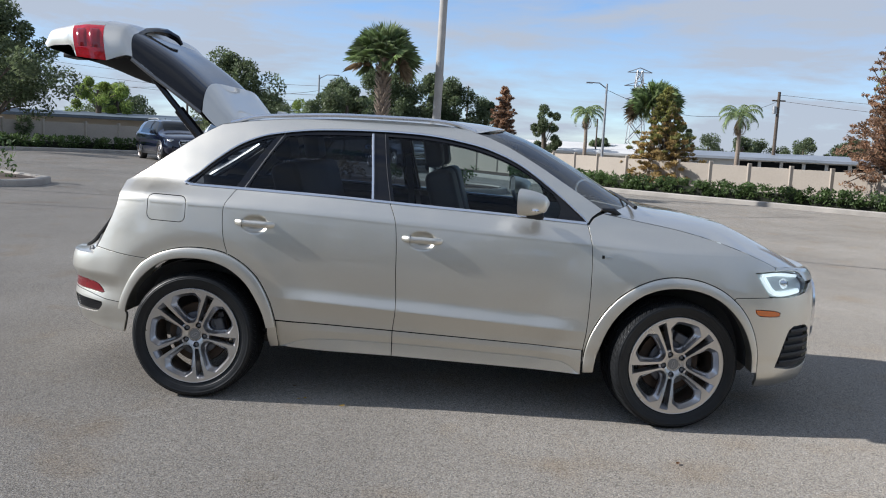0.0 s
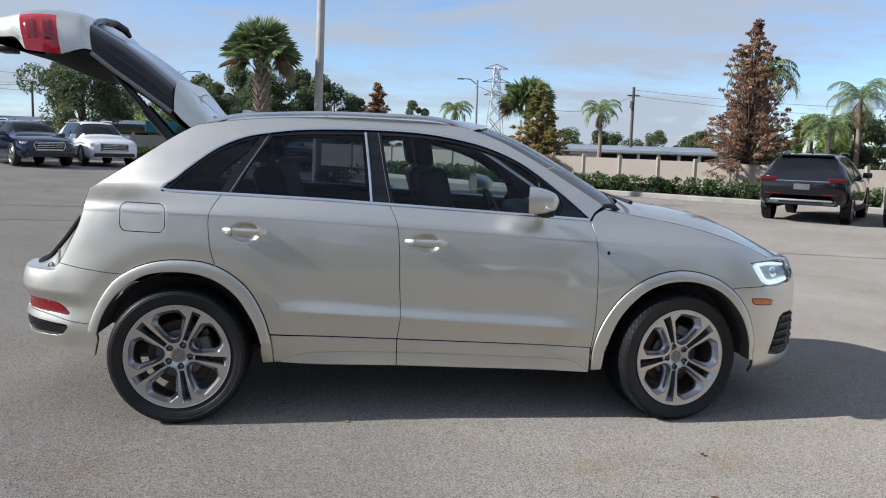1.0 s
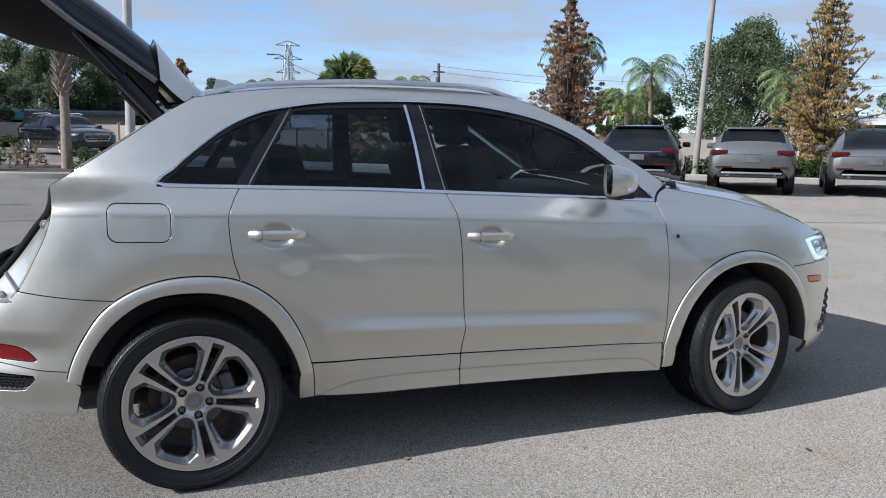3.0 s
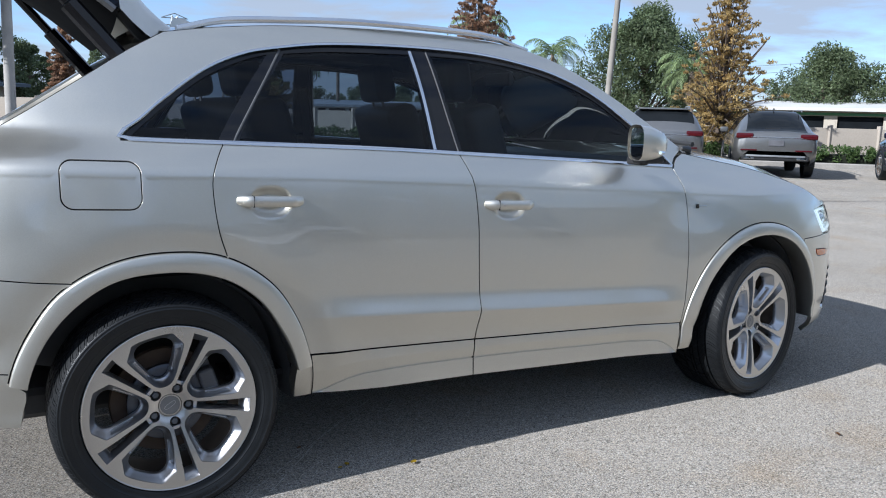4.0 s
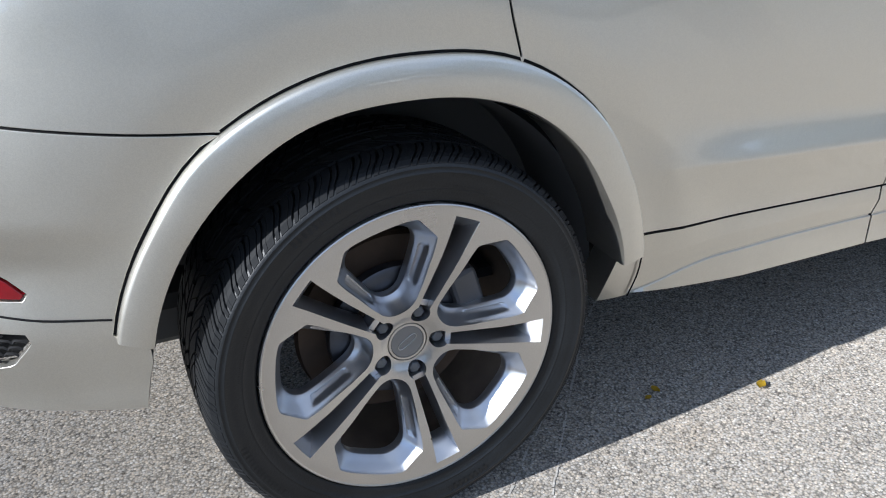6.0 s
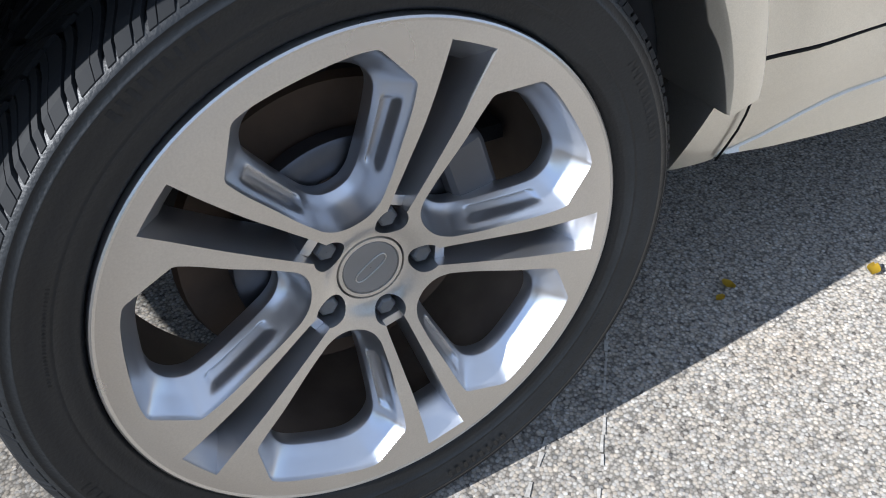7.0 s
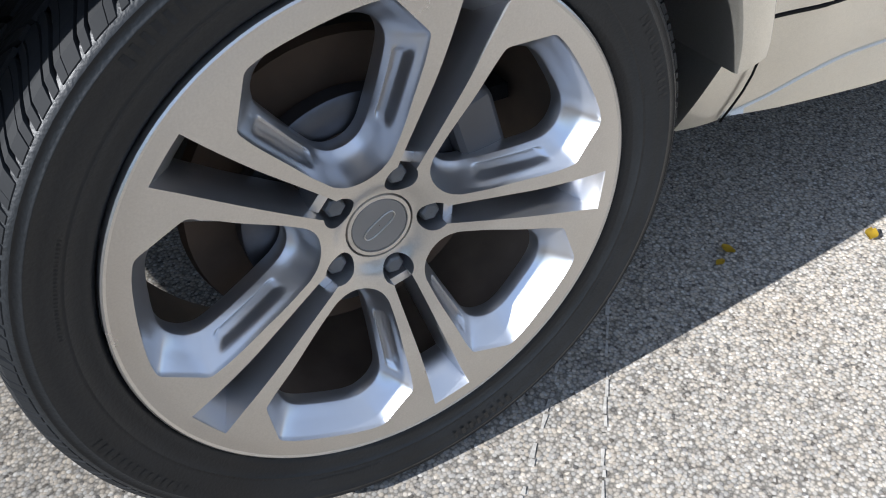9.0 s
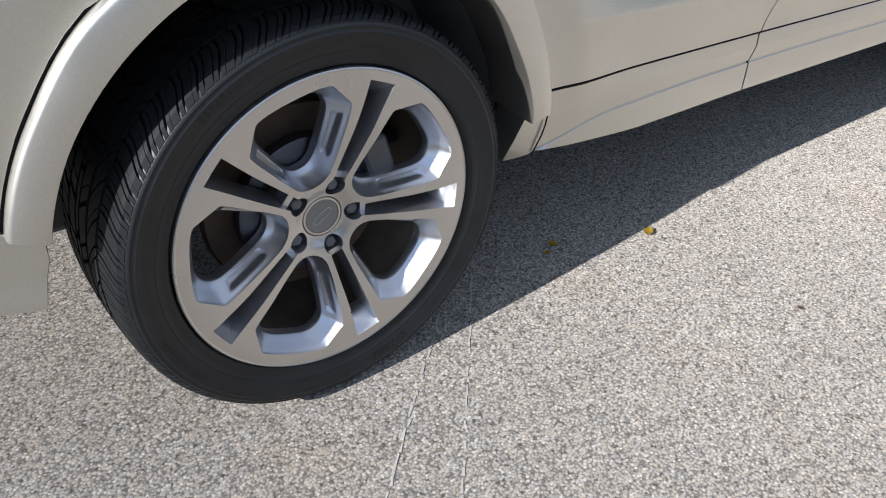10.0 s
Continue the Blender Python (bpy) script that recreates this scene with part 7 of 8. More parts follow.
oak(-5.6, 44.0, 5.0, 2.6, 0.8, 16)
oak(-2.3, 45.6, 4.8, 2.3, 0.8, 17)
oak(-7.4, 36.6, 3.6, 2.1, 0.9, 18, clumps=26)
oak(-24.6, 47, 3.4, 2.5, 0.5, 19)
oak(-12.5, 48, 3.2, 2.2, 0.3, 20, "light_leaf", "bright green tree behind the low building", 20, 110)
cypress(0.7, 35.2, 4.2, 1.0, 21)
oak(4.0, 55.0, 4.4, 1.4, 0.6, 22, clumps=18)
cypress(6.65, 25.6, 3.85, 1.5, 23, "gold_leaf", "golden-brown cypress with a greenish top beside the hedge", 0.3, 36, 0.10, top_leaf="olive_leaf")
fan_palm(6.55, 27.4, 3.3, 1.05, 24, False)
feather_palm(14.6, 43.5, 3.9, 1.5, 25)
feather_palm(6.45, 50.5, 3.9, 1.4, 26)
cypress(12.95, 21.3, 5.95, 1.9, 27, low=0.7, tiers=34, per=22, size=0.10)
feather_palm(15.5, 25.4, 4.6, 1.7, 28, False)
feather_palm(24.2, 32.4, 4.5, 2.0, 29)
feather_palm(21.5, 30.5, 2.9, 1.6, 30, False)
oak(27.2, 28.4, 6.3, 3.7, 0.6, 31, clumps=110, per=150)
oak(22.5, 33.5, 3.3, 1.8, 0.6, 32, "light_leaf", "bright green tree behind the fence", 20, 130)
oak(19.5, 33.0, 2.9, 1.5, 0.4, 33, "light_leaf", "bright green tree behind the fence", 16, 130)
oak(25.5, 34.5, 3.6, 2.0, 0.6, 34)
cypress(18.2, 15.0, 6.0, 1.8, 35, "gold_leaf", "golden-brown cypress with feathery tiers", low=0.7, tiers=34, per=20, size=0.09)
feather_palm(22.3, 20.4, 3.2, 1.7, 36)
oak(38.6, 26.5, 4.9, 3.4, 0.4, 37, clumps=80)
oak(42.5, 22.0, 5.0, 3.6, 0.4, 38, clumps=80)
oak(47, 15, 5.5, 3.5, 0.6, 39)
oak(20.5, 62, 3.1, 2.0, 0.2, 40, clumps=24)
oak(28, 59, 3.1, 2.2, 0.2, 41, clumps=24)
oak(33, 47, 2.7, 2.4, 0.2, 42, clumps=24)
oak(8.5, 58, 2.3, 1.6, 0.2, 43, clumps=14)
oak(14.5, 57, 3.7, 1.6, 0.2, 44, clumps=14)
oak(-16, 52, 3.6, 3.0, 0.3, 45)
for k, (x, y, h) in enumerate(((19.0, 66.8, 3.0), (23.0, 66.0, 2.8), (26.4, 64.9, 3.2), (29.4, 64.0, 3.0), (32.5, 62.5, 3.1), (35.5, 60.5, 2.9))):
    oak(x, y, h, 2.3, 0.1, 80 + k, clumps=26, per=120)
oak(-7.4, 46.5, 5.3, 2.3, 0.8, 47)
oak(-3.9, 47.0, 5.4, 2.2, 0.8, 48)
oak(-0.3, 47.5, 4.0, 1.8, 0.5, 49, clumps=26)
oak(-30, 38, 4.6, 3.4, 0.4, 46)

# ---- poles and wires ----
def pole(name, label, base, top, r0, r1, material):
    z = ground_z(base[0], base[1])
    p = thing(name, label, "pole")
    v, f = tube([(base[0], base[1], z - 0.2), (*[(b + t) / 2 for b, t in zip(base, top[:2])], (z + top[2]) / 2), top], [r0, (r0 + r1) / 2, r1], 14)
    mesh_of("shaft", v, f, material, p)
    return p


pole("light_pole", "tall round concrete light pole on the palm island", (-1.55, 19.7), (-1.35, 19.7, 12.0), 0.135, 0.10, M["concrete"])
pole("wooden_pole", "tall weathered grey utility pole by the hedge", (14.8, 16.6), (15.25, 16.35, 10.0), 0.10, 0.07, M["wood_pole"])
for bx, by, top, arm in ((5.75, 36.0, 4.9, (-0.75, 0.0)), (-11.2, 47, 5.6, (1.0, 0.0))):
    p = pole("street_lamp", "thin street lamp with a curved arm", (bx, by), (bx, by, top), 0.075, 0.05, M["galv"])
    v, f = tube([(bx, by, top - 0.25), (bx + arm[0] * 0.5, by + arm[1] * 0.5, top + 0.02), (bx + arm[0], by + arm[1], top + 0.03)], 0.03, 6)
    mesh_of("arm", v, f, M["galv"], p)
    part("lamp_head", box_bm(0.34, 0.16, 0.07, (bx + arm[0] * 1.15, by + arm[1], top + 0.02), 0.02, 2), M["galv"], p)
up = pole("wooden_pole", "utility pole with transformer and cross arm", (19.6, 52.0), (19.6, 52.0, 6.2), 0.13, 0.10, M["bark"])
part("cross_arm", box_bm(0.9, 0.1, 0.1, (19.6, 52.0, 5.6), 0.01, 1), M["bark"], up)
v, f = lathe([(0.001, 0.0), (0.16, 0.0), (0.16, 0.5), (0.001, 0.52)], 14, "z")
mesh_of("transformer", [(q[0] + 19.35, q[1] + 51.9, q[2] + 4.7) for q in v], f, M["galv"], up)
pole("wooden_pole", "thin distant utility pole", (11.4, 52.0), (11.4, 52.0, 3.6), 0.09, 0.07, M["wood_pole"])
pole("wooden_pole", "thin distant utility pole", (7.9, 56.0), (7.9, 56.0, 4.0), 0.07, 0.05, M["bark"])
pole("wooden_pole", "thin distant utility pole", (-40, 60), (-40, 60, 7.4), 0.09, 0.06, M["bark"])
pole("wooden_pole", "thin distant utility pole", (-2, 60), (-2, 60, 6.3), 0.09, 0.06, M["bark"])
pole("wooden_pole", "thin distant utility pole", (60, 40), (60, 40, 6.8), 0.12, 0.09, M["bark"])
pole("wooden_pole", "thin distant utility pole", (-60, 40), (-60, 40, 5.3), 0.12, 0.09, M["bark"])
pole("wooden_pole", "thin distant utility pole", (50, -12), (50, -12, 9.8), 0.14, 0.10, M["wood_pole"])
pole("wooden_pole", "thin distant utility pole", (-19.5, 46.0), (-19.5, 46.0, 4.6), 0.08, 0.06, M["bark"])


def wire(name, a, b, sag, n=14):
    a, b = Vector(a), Vector(b)
    pts = [a.lerp(b, i / n) - Vector((0, 0, sag * 4 * (i / n) * (1 - i / n))) for i in range(n + 1)]
    v, f = tube(pts, 0.012, 4)
    tagged(mesh_of(name, v, f, M["bark"]), "thin sagging overhead cable", "cable", "overhead cables")


for k, (a, b, s) in enumerate((((19.6, 52, 6.0), (60, 40, 6.5), 1.2), ((19.6, 52, 5.6), (60, 40, 6.0), 1.4), ((5.75, 36, 4.6), (19.6, 52, 5.6), 1.2), ((-19.5, 46, 4.4), (-60, 40, 5.0), 0.8), ((-19.5, 46, 4.2), (-11.2, 47, 4.6), 0.3), ((15.2, 16.4, 8.9), (50, -12, 9.5), 1.6), ((-40, 60, 6.4), (-2, 60, 5.4), 0.8), ((-40, 60, 5.9), (-2, 60, 4.9), 0.8), ((-40, 60, 7.2), (-2, 60, 6.1), 0.8))):
    wire("cable", a, b, s)

# lattice tower far off
tw = thing("lattice_tower", "distant grey steel lattice power tower", "tower")
tx, ty = 37.5, 212.0
segs = []
H = 23.5
for sx, sy in ((-1, -1), (1, -1), (1, 1), (-1, 1)):
    segs.append(((tx + sx * 2.6, ty + sy * 2.6, -1), (tx + sx * 0.7, ty + sy * 0.7, H)))
lv = [(0, 2.6), (5, 2.2), (10, 1.8), (14, 1.45), (17.5, 1.2), (20.5, 0.95), (H, 0.7)]
for (z0, w0), (z1, w1) in zip(lv, lv[1:]):
    for sx in (-1, 1):
        for sy in (-1, 1):
            segs.append(((tx + sx * w0, ty + sy * w0, z0), (tx - sx * w1, ty + sy * w1, z1)))
for z, w in ((H - 0.5, 3.2), (H - 4, 3.8), (H - 7.5, 3.2)):
    segs.append(((tx - w, ty, z), (tx + w, ty, z)))
    segs.append(((tx - w, ty, z), (tx, ty, z + 1.2)))
    segs.append(((tx + w, ty, z), (tx, ty, z + 1.2)))
mesh_of("lattice", *merge([tube([a, b], 0.11, 4) for a, b in segs]), M["galv"], tw, smooth=False)


# ---- buildings ----
def building(name, label, a, b, depth, base, eave, roof_up, wall, roof, windows=(), posts=0, overhang=0.5):
    """A low long building whose front runs from a to b; windows: (from, to, sill, head) along it as fractions and metres."""
    a, b = np.array(a, float), np.array(b, float)
    ln = float(np.linalg.norm(b - a))
    an = math.atan2(b[1] - a[1], b[0] - a[0])
    m = Matrix.Translation((a[0], a[1], 0)) @ Matrix.Rotation(an, 4, "Z")
    t = thing(name, label, "building", "", m)
    # front wall in pieces round its openings
    ws = sorted(windows)
    x = 0.0

    def section(w, hgt, cx, cz):
        part("wall_section", box_bm(w, 0.2, hgt, (cx, 0, cz)), wall, t)
    for f0, f1, s, h in ws:
        x0, x1 = f0 * ln, f1 * ln
        if x0 > x:
            section(x0 - x, eave - base, (x + x0) / 2, (base + eave) / 2)
        section(x1 - x0, s - base, (x0 + x1) / 2, (base + s) / 2)
        if eave > h + 0.01:
            section(x1 - x0, eave - h, (x0 + x1) / 2, (h + eave) / 2)
        x = x1
    if x < ln:
        section(ln - x, eave - base, (x + ln) / 2, (base + eave) / 2)
    part("side_wall", box_bm(0.2, depth, eave - base, (0.1, depth / 2, (base + eave) / 2)), wall, t)
    part("side_wall", box_bm(0.2, depth, eave - base, (ln - 0.1, depth / 2, (base + eave) / 2)), wall, t)
    part("back_wall", box_bm(ln, 0.2, eave - base, (ln / 2, depth, (base + eave) / 2)), wall, t)
    o = overhang
    rv2 = [(-o, -o, eave), (ln + o, -o, eave), (ln + o, depth + o, eave), (-o, depth + o, eave), (-o, depth / 2, eave + roof_up), (ln + o, depth / 2, eave + roof_up), (-o, -o, eave + 0.16), (ln + o, -o, eave + 0.16), (ln + o, depth + o, eave + 0.16), (-o, depth + o, eave + 0.16), (-o, depth / 2, eave + roof_up + 0.16), (ln + o, depth / 2, eave + roof_up + 0.16)]
    rf2 = [(6, 7, 11, 10), (10, 11, 8, 9), (0, 4, 5, 1), (4, 3, 2, 5), (0, 1, 7, 6), (2, 3, 9, 8), (0, 6, 10, 4), (4, 10, 9, 3), (1, 5, 11, 7), (5, 2, 8, 11)]
    mesh_of("roof", rv2, rf2, roof, t, smooth=False)
    for f0, f1, s, h in ws:
        wd = part("window", box_bm((f1 - f0) * ln - 0.06, 0.04, h - s - 0.06, ((f0 + f1) * ln / 2, 0.04, (s + h) / 2), 0.004, 1), M["dark_window"], t)
        part("window_frame", box_bm(0.07, 0.10, h - s, (f0 * ln + 0.04, -0.06, (s + h) / 2)), wall, wd)
    for k in range(posts):
        part("porch_post", box_bm(0.12, 0.12, eave - base, ((k + 0.5) / posts * ln, -overhang + 0.1, (base + eave) / 2)), M["white_wall"], t)
    return t


wins = [(0.36 + 0.105 * k, 0.455 + 0.105 * k, 0.75, 1.42) for k in range(6)]
building("long_house", "long low house with pale metal roof and dark windows", (12.5, 52.2), (24.6, 47.6), 7, -1.0, 1.50, 0.35, M["white_wall"], M["roof_metal"], wins, 0, 0.6)
building("white_house", "low white house with a pale roof behind the fence", (0.5, 56.0), (10.4, 55.0), 8, -1.0, 1.35, 0.75, M["white_wall"], M["white_wall"], [(0.25, 0.45, 0.3, 1.2), (0.6, 0.8, 0.3, 1.2)], 0, 0.6)
bl = building("blue_roof_house", "long low building with slate-blue roof and teal fascia", (-28, 36.5), (-1.5, 43.5), 9, -0.5, 2.0, 0.3, M["cream_wall"], M["dark_roof"], [(0.30 + 0.12 * k, 0.38 + 0.12 * k, 0.9, 1.7) for k in range(5)], 0, 0.9)
part("fascia", box_bm(5.2, 0.12, 0.62, (19.4, -1.0, 2.06), 0.01, 1), M["teal"], bl)
gb = building("green_trim_house", "low pale-roofed building with green window trim", (31.0, 28.5), (42.0, 14.5), 8, -1.0, 1.85, 0.4, M["cream_wall"], M["white_wall"], [(0.08 + 0.15 * k, 0.20 + 0.15 * k, 0.85, 1.60) for k in range(6)], 0, 0.7)
part("trim_board", box_bm(17.0, 0.06, 0.14, (9.0, -0.14, 1.70), 0.01, 1), M["green_trim"], gb)


# ---- parked cars ----
def parked(name, label, paint, m, roof=1.57, slope=False, front_dark=False, plate=True):
    """A large parked crossover; x forward, origin on the ground below its middle."""
    c = thing(name, label, "car", "parked cars", m)
    # stations: x, bottom, half width, belt, roof, roof half width
    if slope:
        st = [(-2.36, 0.64, 0.70, 0.92, 0.96, 0.62), (-2.30, 0.50, 0.86, 1.02, 1.06, 0.68), (-2.1, 0.40, 0.93, 1.06, 1.14, 0.66), (-1.75, 0.28, 0.95, 1.06, 1.36, 0.62), (-1.2, 0.27, 0.96, 1.05, 1.56, 0.60), (-0.5, 0.26, 0.96, 1.03, roof - 0.01, 0.61), (0.1, 0.26, 0.96, 1.02, roof - 0.02, 0.61), (0.55, 0.26, 0.96, 1.01, 1.50, 0.62), (1.15, 0.27, 0.95, 1.00, 1.10, 0.68), (1.7, 0.28, 0.94, 0.95, 1.00, 0.70), (2.15, 0.28, 0.88, 0.84, 0.90, 0.66), (2.33, 0.34, 0.72, 0.72, 0.78, 0.58)]
    else:
        st = [(-2.36, 0.64, 0.70, 0.98, 1.02, 0.62), (-2.30, 0.50, 0.86, 1.06, 1.12, 0.68), (-2.20, 0.43, 0.92, 1.08, 1.26, 0.69), (-1.98, 0.36, 0.95, 1.08, 1.51, 0.64), (-1.4, 0.27, 0.96, 1.06, roof - 0.01, 0.61), (-0.5, 0.26, 0.96, 1.04, roof, 0.61), (0.1, 0.26, 0.96, 1.03, roof - 0.03, 0.61), (0.55, 0.26, 0.96, 1.02, 1.45, 0.62), (1.15, 0.27, 0.95, 1.01, 1.10, 0.68), (1.7, 0.28, 0.94, 0.97, 1.02, 0.70), (2.15, 0.28, 0.88, 0.86, 0.92, 0.66), (2.33, 0.34, 0.72, 0.74, 0.80, 0.58)]
    xs = [q[0] for q in st]
    grid_x = np.unique(np.concatenate([np.linspace(a, b, 5) for a, b in zip(xs, xs[1:])]))

    def ring(x):
        _, b, w, belt, rf, rw = (hermite(xs, [q[k] for q in st], x) for k in range(6))
        return [(0.86 * w, b), (0.985 * w, b + 0.10), (w, 0.55 * b + 0.45 * belt), (0.985 * w, belt - 0.10), (0.93 * w, belt), (0.93 * w - (0.93 * w - rw) * 0.5, belt + (rf - belt) * 0.55), (rw, rf - 0.05 * min(1, (rf - belt) / 0.3)), (rw * 0.86, rf), (rw * 0.4, rf + 0.02), (0.0, rf + 0.025)]
    rows = [ring(x) for x in grid_x]
    V = []
    for x, r in zip(grid_x, rows):
        V += [(x, -y, z) for y, z in r] + [(x, y, z) for y, z in r[::-1][1:]]
    n = 19
    groups = {"body": [], "side_window": [], "rear_window": [], "windscreen": []}
    for i in range(len(grid_x) - 1):
        x = (grid_x[i] + grid_x[i + 1]) / 2
        for k in range(n - 1):
            kk = k if k < 9 else 17 - k
            key = "body"
            if kk in (4, 5) and (-1.55 if not slope else -1.4) < x < 0.85:
                key = "side_window"
            if kk in (6, 7, 8) and x < (-1.99 if not slope else -1.25) and x > -2.235:
                key = "rear_window"
            if kk in (6, 7, 8) and 0.32 < x < 1.05:
                key = "windscreen"
            groups[key].append((i * n + k, i * n + k + 1, (i + 1) * n + k + 1, (i + 1) * n + k)[::-1])
    cap0, cap1 = tuple(range(n)), tuple((len(grid_x) - 1) * n + k for k in range(n - 1, -1, -1))
    groups["body"] += [cap0, cap1]
    def used(F):
        ids = sorted({i for q in F for i in q})
        back = {i: k for k, i in enumerate(ids)}
        return [V[i] for i in ids], [tuple(back[i] for i in q) for q in F]
    for key, F in groups.items():
        if key == "side_window":
            for s in (0, 1):
                Fs = [q for q in F if (V[q[0]][1] < 0) == (s == 0)]
                mesh_of(key, *used(Fs), M["dark_window"], c, sharp=50)
        else:
            mesh_of(key, *used(F), paint if key == "body" else M["dark_window"], c, sharp=50)
    for y in (-1, 1):
        part("door_pillar", box_bm(0.06, 0.012, 0.50, (0, 0, 0), 0.002, 1, m=Matrix.Translation((-0.42, y * 0.765, 1.33)) @ Matrix.Rotation(radians(y * 33), 4, "X")), M["gloss_black"], c)
        tl = part("tail_lamp", box_bm(0.20, 0.38, 0.125, (-2.27, y * 0.70, 0.985), 0.04, 3), M["red_far"], c, smooth=True)
        part("rear_reflector", box_bm(0.08, 0.36, 0.035, (-2.345, y * 0.60, 0.66), 0.012, 2), M["red_far"], c, smooth=True)
        part("exhaust_trim", box_bm(0.06, 0.26, 0.075, (-2.30, y * 0.58, 0.47), 0.018, 2), M["chrome"], c, smooth=True)
        part("headlamp", box_bm(0.20, 0.32, 0.085, (2.16, y * 0.67, 0.80), 0.025, 3), M["lamp_grey"], c, smooth=True)
        part("fog_recess", box_bm(0.12, 0.26, 0.17, (2.21, y * 0.64, 0.53), 0.03, 2), M["gloss_black"], c, smooth=True)
        part("fog_trim", box_bm(0.03, 0.22, 0.018, (2.285, y * 0.63, 0.48), 0.006, 1), M["chrome"], c)
        mr = part("door_mirror", box_bm(0.12, 0.21, 0.14, (0.66, y * 0.99, 1.09), 0.045, 3), paint, c, smooth=True)
        v, f = tube([(-1.5, y * 0.60, roof - 0.01), (-1.35, y * 0.62, roof + 0.035), (-0.2, y * 0.62, roof + 0.045), (0.1, y * 0.61, roof - 0.01)], 0.018, 6)
        mesh_of("roof_rail", v, f, M["galv"], c)
        part("lower_trim", box_bm(2.0, 0.03, 0.12, (0.0, y * 0.945, 0.32), 0.01, 1), M["trim_black"], c)
        for wx in (-1.41, 1.41):
            wh = new("wheel")
            wh.parent = c
            wh.matrix_local = Matrix.Translation((wx, y * 0.84, 0.365)) @ (Matrix() if y < 0 else Matrix.Rotation(math.pi, 4, "Z"))
            v, f = lathe([(0.25, -0.10), (0.27, -0.12), (0.32, -0.125), (0.355, -0.10), (0.365, -0.03), (0.365, 0.10)], 32)
            mesh_of("tyre", v, f, M["rubber"], wh)
            # dark disc behind the spokes paints the shade in their gaps
            v, f = lathe([(0.001, -0.085), (0.05, -0.09), (0.07, -0.075), (0.22, -0.10), (0.245, -0.115), (0.255, -0.10)], 10)
            mesh_of("rim", v, f, M["barrel"], wh, smooth=False)
            bs = bmesh.new()
            for k in range(5):
                box_bm(0.19, 0.025, 0.05, (0.135, -0.108, 0), 0.006, 1, m=Matrix.Rotation(radians(72 * k + 18), 4, "Y"), bm=bs)
            part("rim_face", bs, M["alloy"], wh)
            v, f = lathe([(0.232, -0.108), (0.245, -0.120), (0.256, -0.112)], 32)
            mesh_of("rim_edge", v, f, M["alloy"], wh)
            v, f = lathe([(0.30, -0.09), (0.405, -0.118), (0.42, -0.110), (0.40, 0.02)], 32)
            mesh_of("arch", [(q[0], q[1], max(q[2], -0.08)) for q in v], f, M["trim_black"], wh)
    part("light_bar", box_bm(0.04, 1.15, 0.022, (-2.350, 0, 0.955), 0.006, 1), M["chrome"], c)
    part("rear_skirt", box_bm(0.22, 1.5, 0.13, (-2.22, 0, 0.48), 0.04, 3), M["trim_black"], c, smooth=True)
    part("skid_plate", box_bm(0.06, 1.30, 0.045, (-2.335, 0, 0.525), 0.015, 2), M["galv"], c, smooth=True)
    part("plate_bar", box_bm(0.02, 0.34, 0.13, (-2.37, 0, 0.83), 0.004, 1), M["plate"], c)
    part("front_grille", box_bm(0.10, 1.02, 0.30, (2.295, 0, 0.70), 0.04, 3), M["gloss_black"], c, smooth=True)
    gf = [(2.352, 0.46, 0.83), (2.352, 0.51, 0.74), (2.352, 0.44, 0.57), (2.352, -0.44, 0.57), (2.352, -0.51, 0.74), (2.352, -0.46, 0.83)]
    v, f = tube(gf, 0.016, 6, closed=True)
    mesh_of("grille_frame", v, f, M["chrome"], c)
    for k in range(4):
        part("grille_bar", box_bm(0.03, 0.86, 0.016, (2.352, 0, 0.60 + 0.062 * k), 0.004, 1), M["chrome"], c)
    part("front_skirt", box_bm(0.14, 1.45, 0.15, (2.27, 0, 0.42), 0.03, 2), M["trim_black"], c, smooth=True)
    if not slope:
        part("roof_spoiler", box_bm(0.30, 1.16, 0.035, (-1.98, 0, roof - 0.035), 0.014, 2), paint, c, smooth=True)
    part("rear_wiper", box_bm(0.02, 0.34, 0.016, (-2.255, 0.10, 1.16), 0.004, 1), M["trim_black"], c)
    part("aerial_fin", box_bm(0.14, 0.03, 0.06, (-1.3, 0, roof + 0.045), 0.012, 2), paint, c, smooth=True)
    return c


def spot(x, y, head, back=0.0):
    """Pose on the ground; back: how far the given point lies behind the car's middle."""
    h = radians(head)
    x, y = x + back * math.cos(h), y + back * math.sin(h)
    return Matrix.Translation((x, y, ground_z(x, y))) @ Matrix.Rotation(h, 4, "Z")


parked("black_crossover", "black crossover parked facing away with red tail lamps", M["black_paint"], spot(9.6, 12.13, 50, 2.3))
parked("grey_crossover", "grey crossover parked facing away beside the hedge", M["grey_paint"], spot(11.7, 10.68, 49, 2.3))
parked("grey_crossover", "grey sloping-roof crossover parked facing away", M["grey_paint"], spot(14.16, 9.53, 46, 2.3), 1.57, True)
parked("dark_crossover", "dark blue crossover parked facing away", M["blue_paint"], spot(15.15, 5.48, 46, 2.3))
parked("blue_crossover", "dark blue crossover parked with its grille to the lot", M["blue_paint"], spot(-10.9, 24.1, -52, -2.0))
parked("white_crossover", "white crossover parked with its grille to the lot", M["white_paint"], spot(-9.4, 26.4, -57, -2.0), 1.66)
parked("dark_crossover", "dark crossover parked beside the grey wall", M["black_paint"], spot(-3.9, 31.2, -60, 0.0))

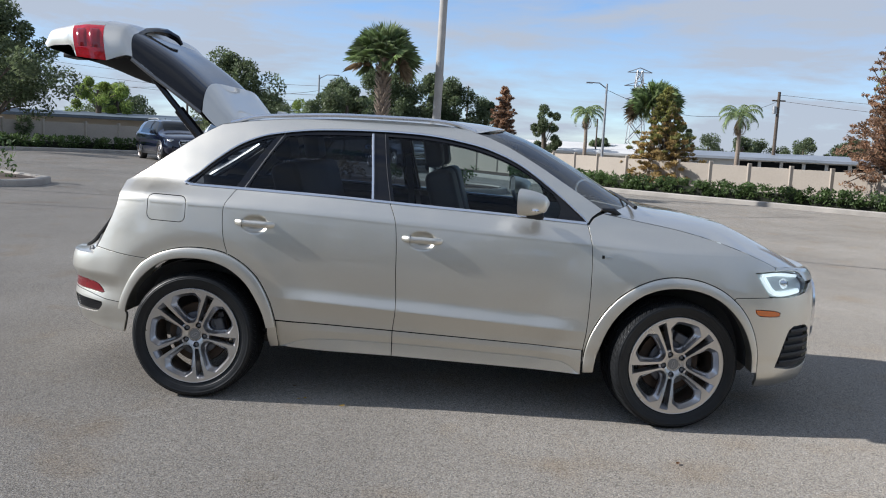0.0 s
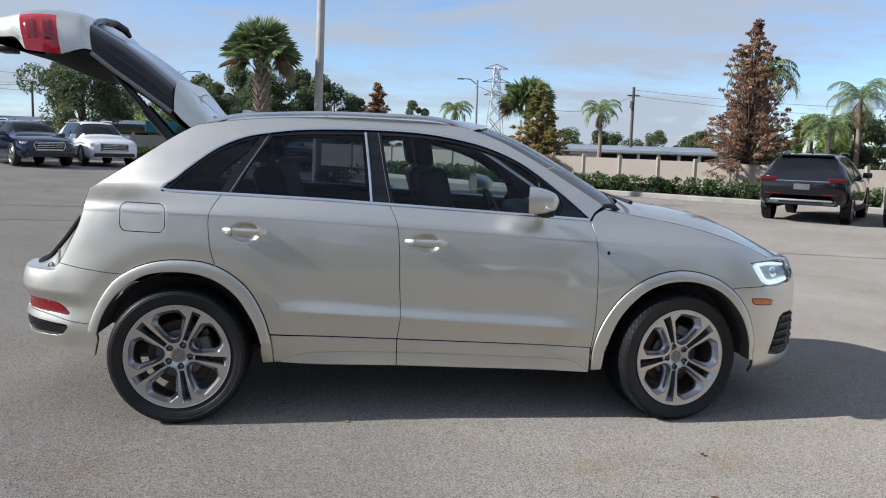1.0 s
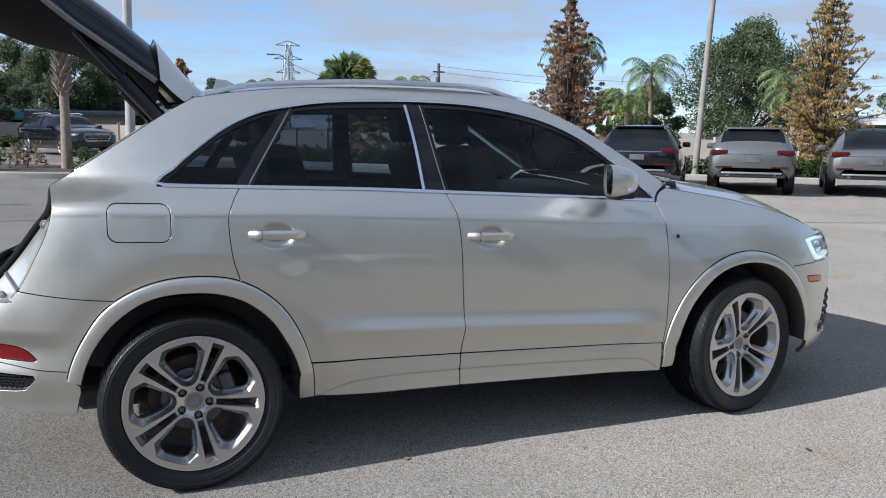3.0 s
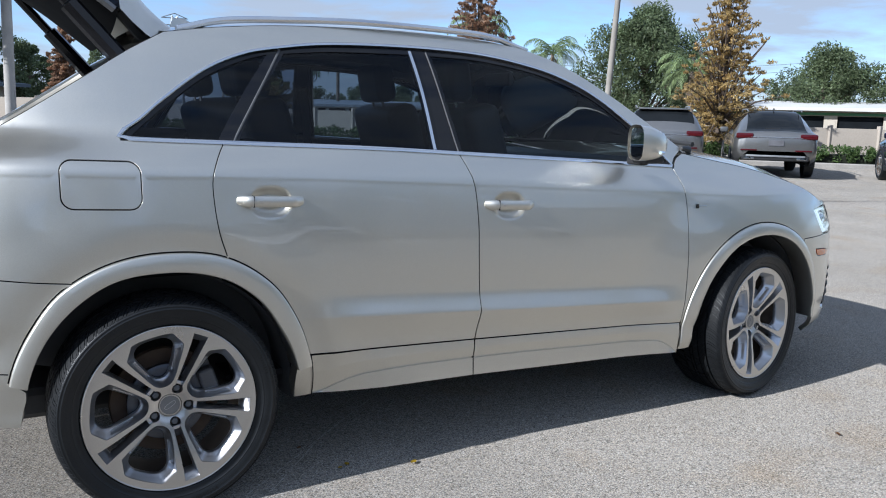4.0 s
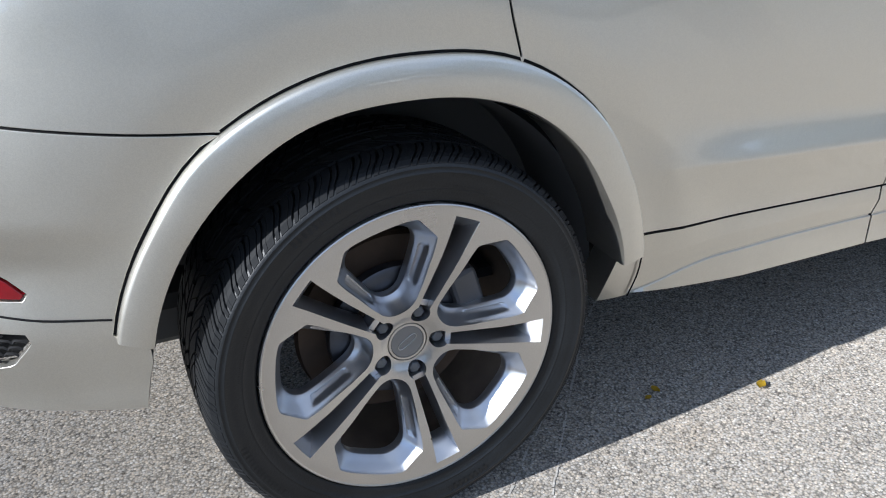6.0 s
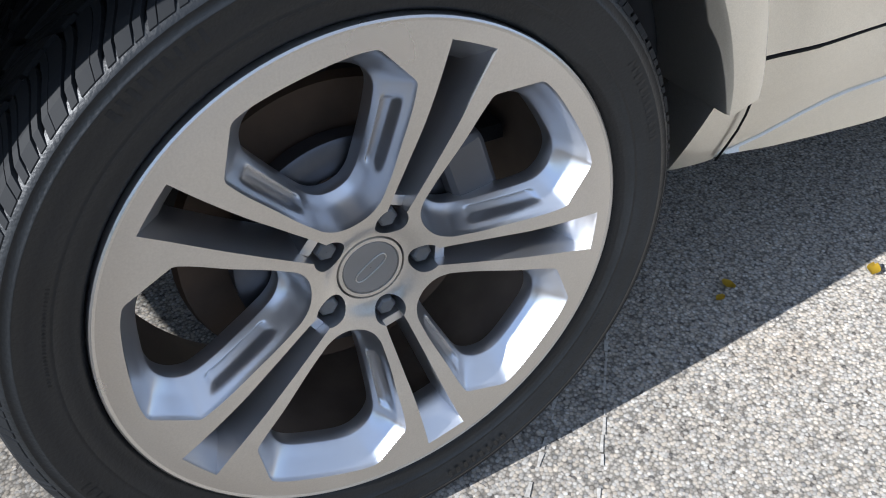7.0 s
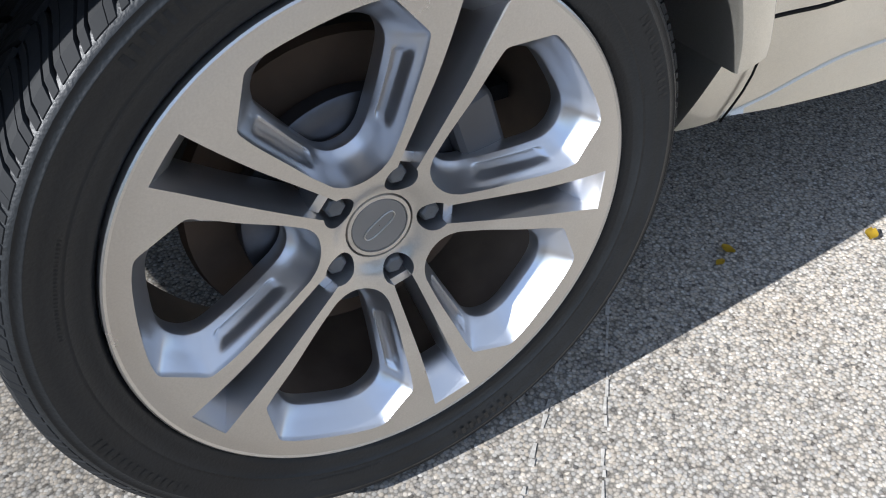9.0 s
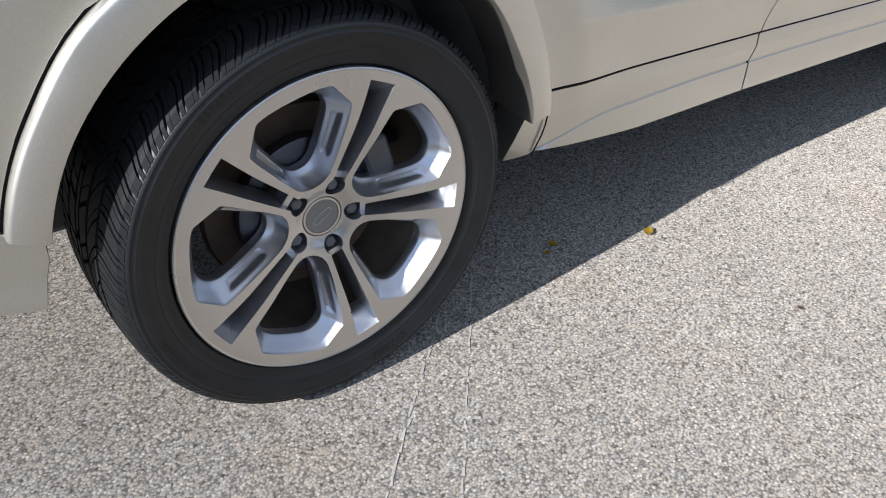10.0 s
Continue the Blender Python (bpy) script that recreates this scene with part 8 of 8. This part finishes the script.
# behind the walk: a low showroom, a row of parked cars
building("showroom", "low cream showroom with dark glazing", (34, -26), (-30, -26), 9, -0.5, 3.4, 0.4, M["cream_wall"], M["roof_metal"], [(0.04 + 0.078 * k, 0.105 + 0.078 * k, 0.3, 2.7) for k in range(12)], 0, 1.0)
# unseen oaks, added to darken what the car's doors mirror
for k, (x, y) in enumerate(((-19.0, -13.5), (-12.0, -18.5), (-4.5, -20.0), (3.0, -19.0), (10.0, -20.0))):
    oak(x, y, 6.8, 3.7, 1.0, 70 + k, clumps=50, per=110)
parked("white_crossover", "white crossover parked facing the walkway", M["white_paint"], spot(3.4, -14.5, 92))
parked("black_crossover", "black crossover parked facing the walkway", M["black_paint"], spot(6.4, -14.5, 90))
parked("dark_crossover", "dark blue crossover parked facing the walkway", M["blue_paint"], spot(-2.6, -14.5, 90))
parked("grey_crossover", "grey crossover parked facing the walkway", M["grey_paint"], spot(9.4, -14.3, 89))
# more unseen oaks on the nose side, added to darken the front door's reflections
oak(15.5, -12.5, 6.6, 3.4, 1.2, 61, clumps=60)
oak(22.0, -15.5, 7.0, 3.8, 1.2, 62, clumps=60)
oak(29.0, -14.0, 7.0, 3.8, 1.0, 63, clumps=60)


# ---- small things on the asphalt ----
M["line_paint"] = mat("worn_white_paint", (0.40, 0.378, 0.340), 0.9, var=0.25, scale=14, fine=0.3, fscale=200)
M["tar"] = mat("tar_seam", (0.10, 0.098, 0.095), 0.8, var=0.25, scale=5)
M["yellow_leaf"] = leaf("fallen_yellow_leaf", (0.55, 0.36, 0.03), 0.2, 30.0)
M["brown_leaf"] = leaf("fallen_brown_leaf", (0.20, 0.10, 0.045), 0.3, 30.0)


def worn_line(name, a, b, width, keep, seed, material, label, lift=0.0015):
    """A scratched line broken into many uneven flakes."""
    rnd = random.Random(seed)
    a, b = Vector(a), Vector(b)
    d = (b - a).normalized()
    n = Vector((-d.y, d.x))
    V, F = [], []
    ln = (b - a).length
    s = 0.0
    while s < ln:
        e = s + rnd.uniform(0.006, 0.03)
        if rnd.random() < keep:
            w0, w1, o = width * rnd.uniform(0.3, 1.0), width * rnd.uniform(0.3, 1.0), rnd.uniform(-0.3, 0.3) * width
            i = len(V)
            for t, w, sg in ((s, w0, -1), (e, w1, -1), (e, w1, 1), (s, w0, 1)):
                p = a + d * t + n * (o + sg * w / 2)
                V.append((p.x, p.y, ground_z(p.x, p.y) + lift))
            F.append((i, i + 1, i + 2, i + 3))
        s = e + rnd.uniform(0, 0.006)
    tagged(mesh_of(name, V, F, material, smooth=False), label, "ground marking", kind="structure")


WL = "faint worn white scratch line on the asphalt"
worn_line("road_line", (-1.75, -1.52), (-0.35, -0.24), 0.007, 0.86, 1, M["line_paint"], WL)
worn_line("road_line", (-1.42, -1.42), (-0.70, -0.56), 0.006, 0.84, 2, M["line_paint"], WL)
worn_line("road_line", (0.95, -2.05), (2.6, -1.25), 0.007, 0.75, 3, M["line_paint"], WL)
for k, (a, b, w) in enumerate((((-14, 9.4), (-3.2, 10.9), 0.09), ((-13, 6.9), (-2.6, 8.6), 0.06), ((-20, 20), (-8, 16.5), 0.10), ((3.0, 12.5), (9, 17.0), 0.07), ((-2, 9), (14, 4.6), 0.06))):
    worn_line("tar_seam", a, b, w, 0.97, 20 + k, M["tar"], "dark tar seam across the asphalt", 0.006)


def fallen_leaf(x, y, size, turn, material, label, seed):
    rnd = random.Random(seed)
    V, F = [], []
    n = 7
    for i in range(n + 1):
        t = i / n
        w = size * 0.34 * math.sin(math.pi * (0.06 + 0.88 * t)) ** 0.8
        c = size * (t - 0.5)
        z = 0.006 + 0.18 * size * (t - 0.5) ** 2 + rnd.uniform(0, 0.001)
        V += [(c, -w, z + 0.12 * size), (c, 0.0, z), (c, w, z + 0.10 * size)]
    for i in range(n):
        for k in (0, 1):
            F.append((3 * i + k, 3 * i + k + 1, 3 * i + k + 4, 3 * i + k + 3)[::-1])
    ob = mesh_of("fallen_leaf", V, F, material)
    ob.matrix_basis = Matrix.Translation((x, y, ground_z(x, y))) @ Matrix.Rotation(radians(turn), 4, "Z")
    tagged(ob, label, "leaf", "fallen leaves")


YL, BL = "small yellow fallen leaf lying on asphalt", "small brown fallen leaf lying on asphalt"
fallen_leaf(-0.465, -0.916, 0.030, 30, M["yellow_leaf"], YL, 1)
fallen_leaf(-0.690, -0.829, 0.024, 100, M["yellow_leaf"], YL, 2)
fallen_leaf(-0.722, -0.845, 0.018, 10, M["yellow_leaf"], YL, 3)
fallen_leaf(1.227, -1.42, 0.028, 60, M["brown_leaf"], BL, 4)
fallen_leaf(1.07, -1.89, 0.035, -20, M["brown_leaf"], BL, 5)
fallen_leaf(-2.85, 1.46, 0.10, 15, M["brown_leaf"], BL, 6)
fallen_leaf(-0.40, -1.28, 0.014, 75, M["brown_leaf"], BL, 7)
fallen_leaf(-0.80, -0.62, 0.022, 40, M["brown_leaf"], BL, 8)
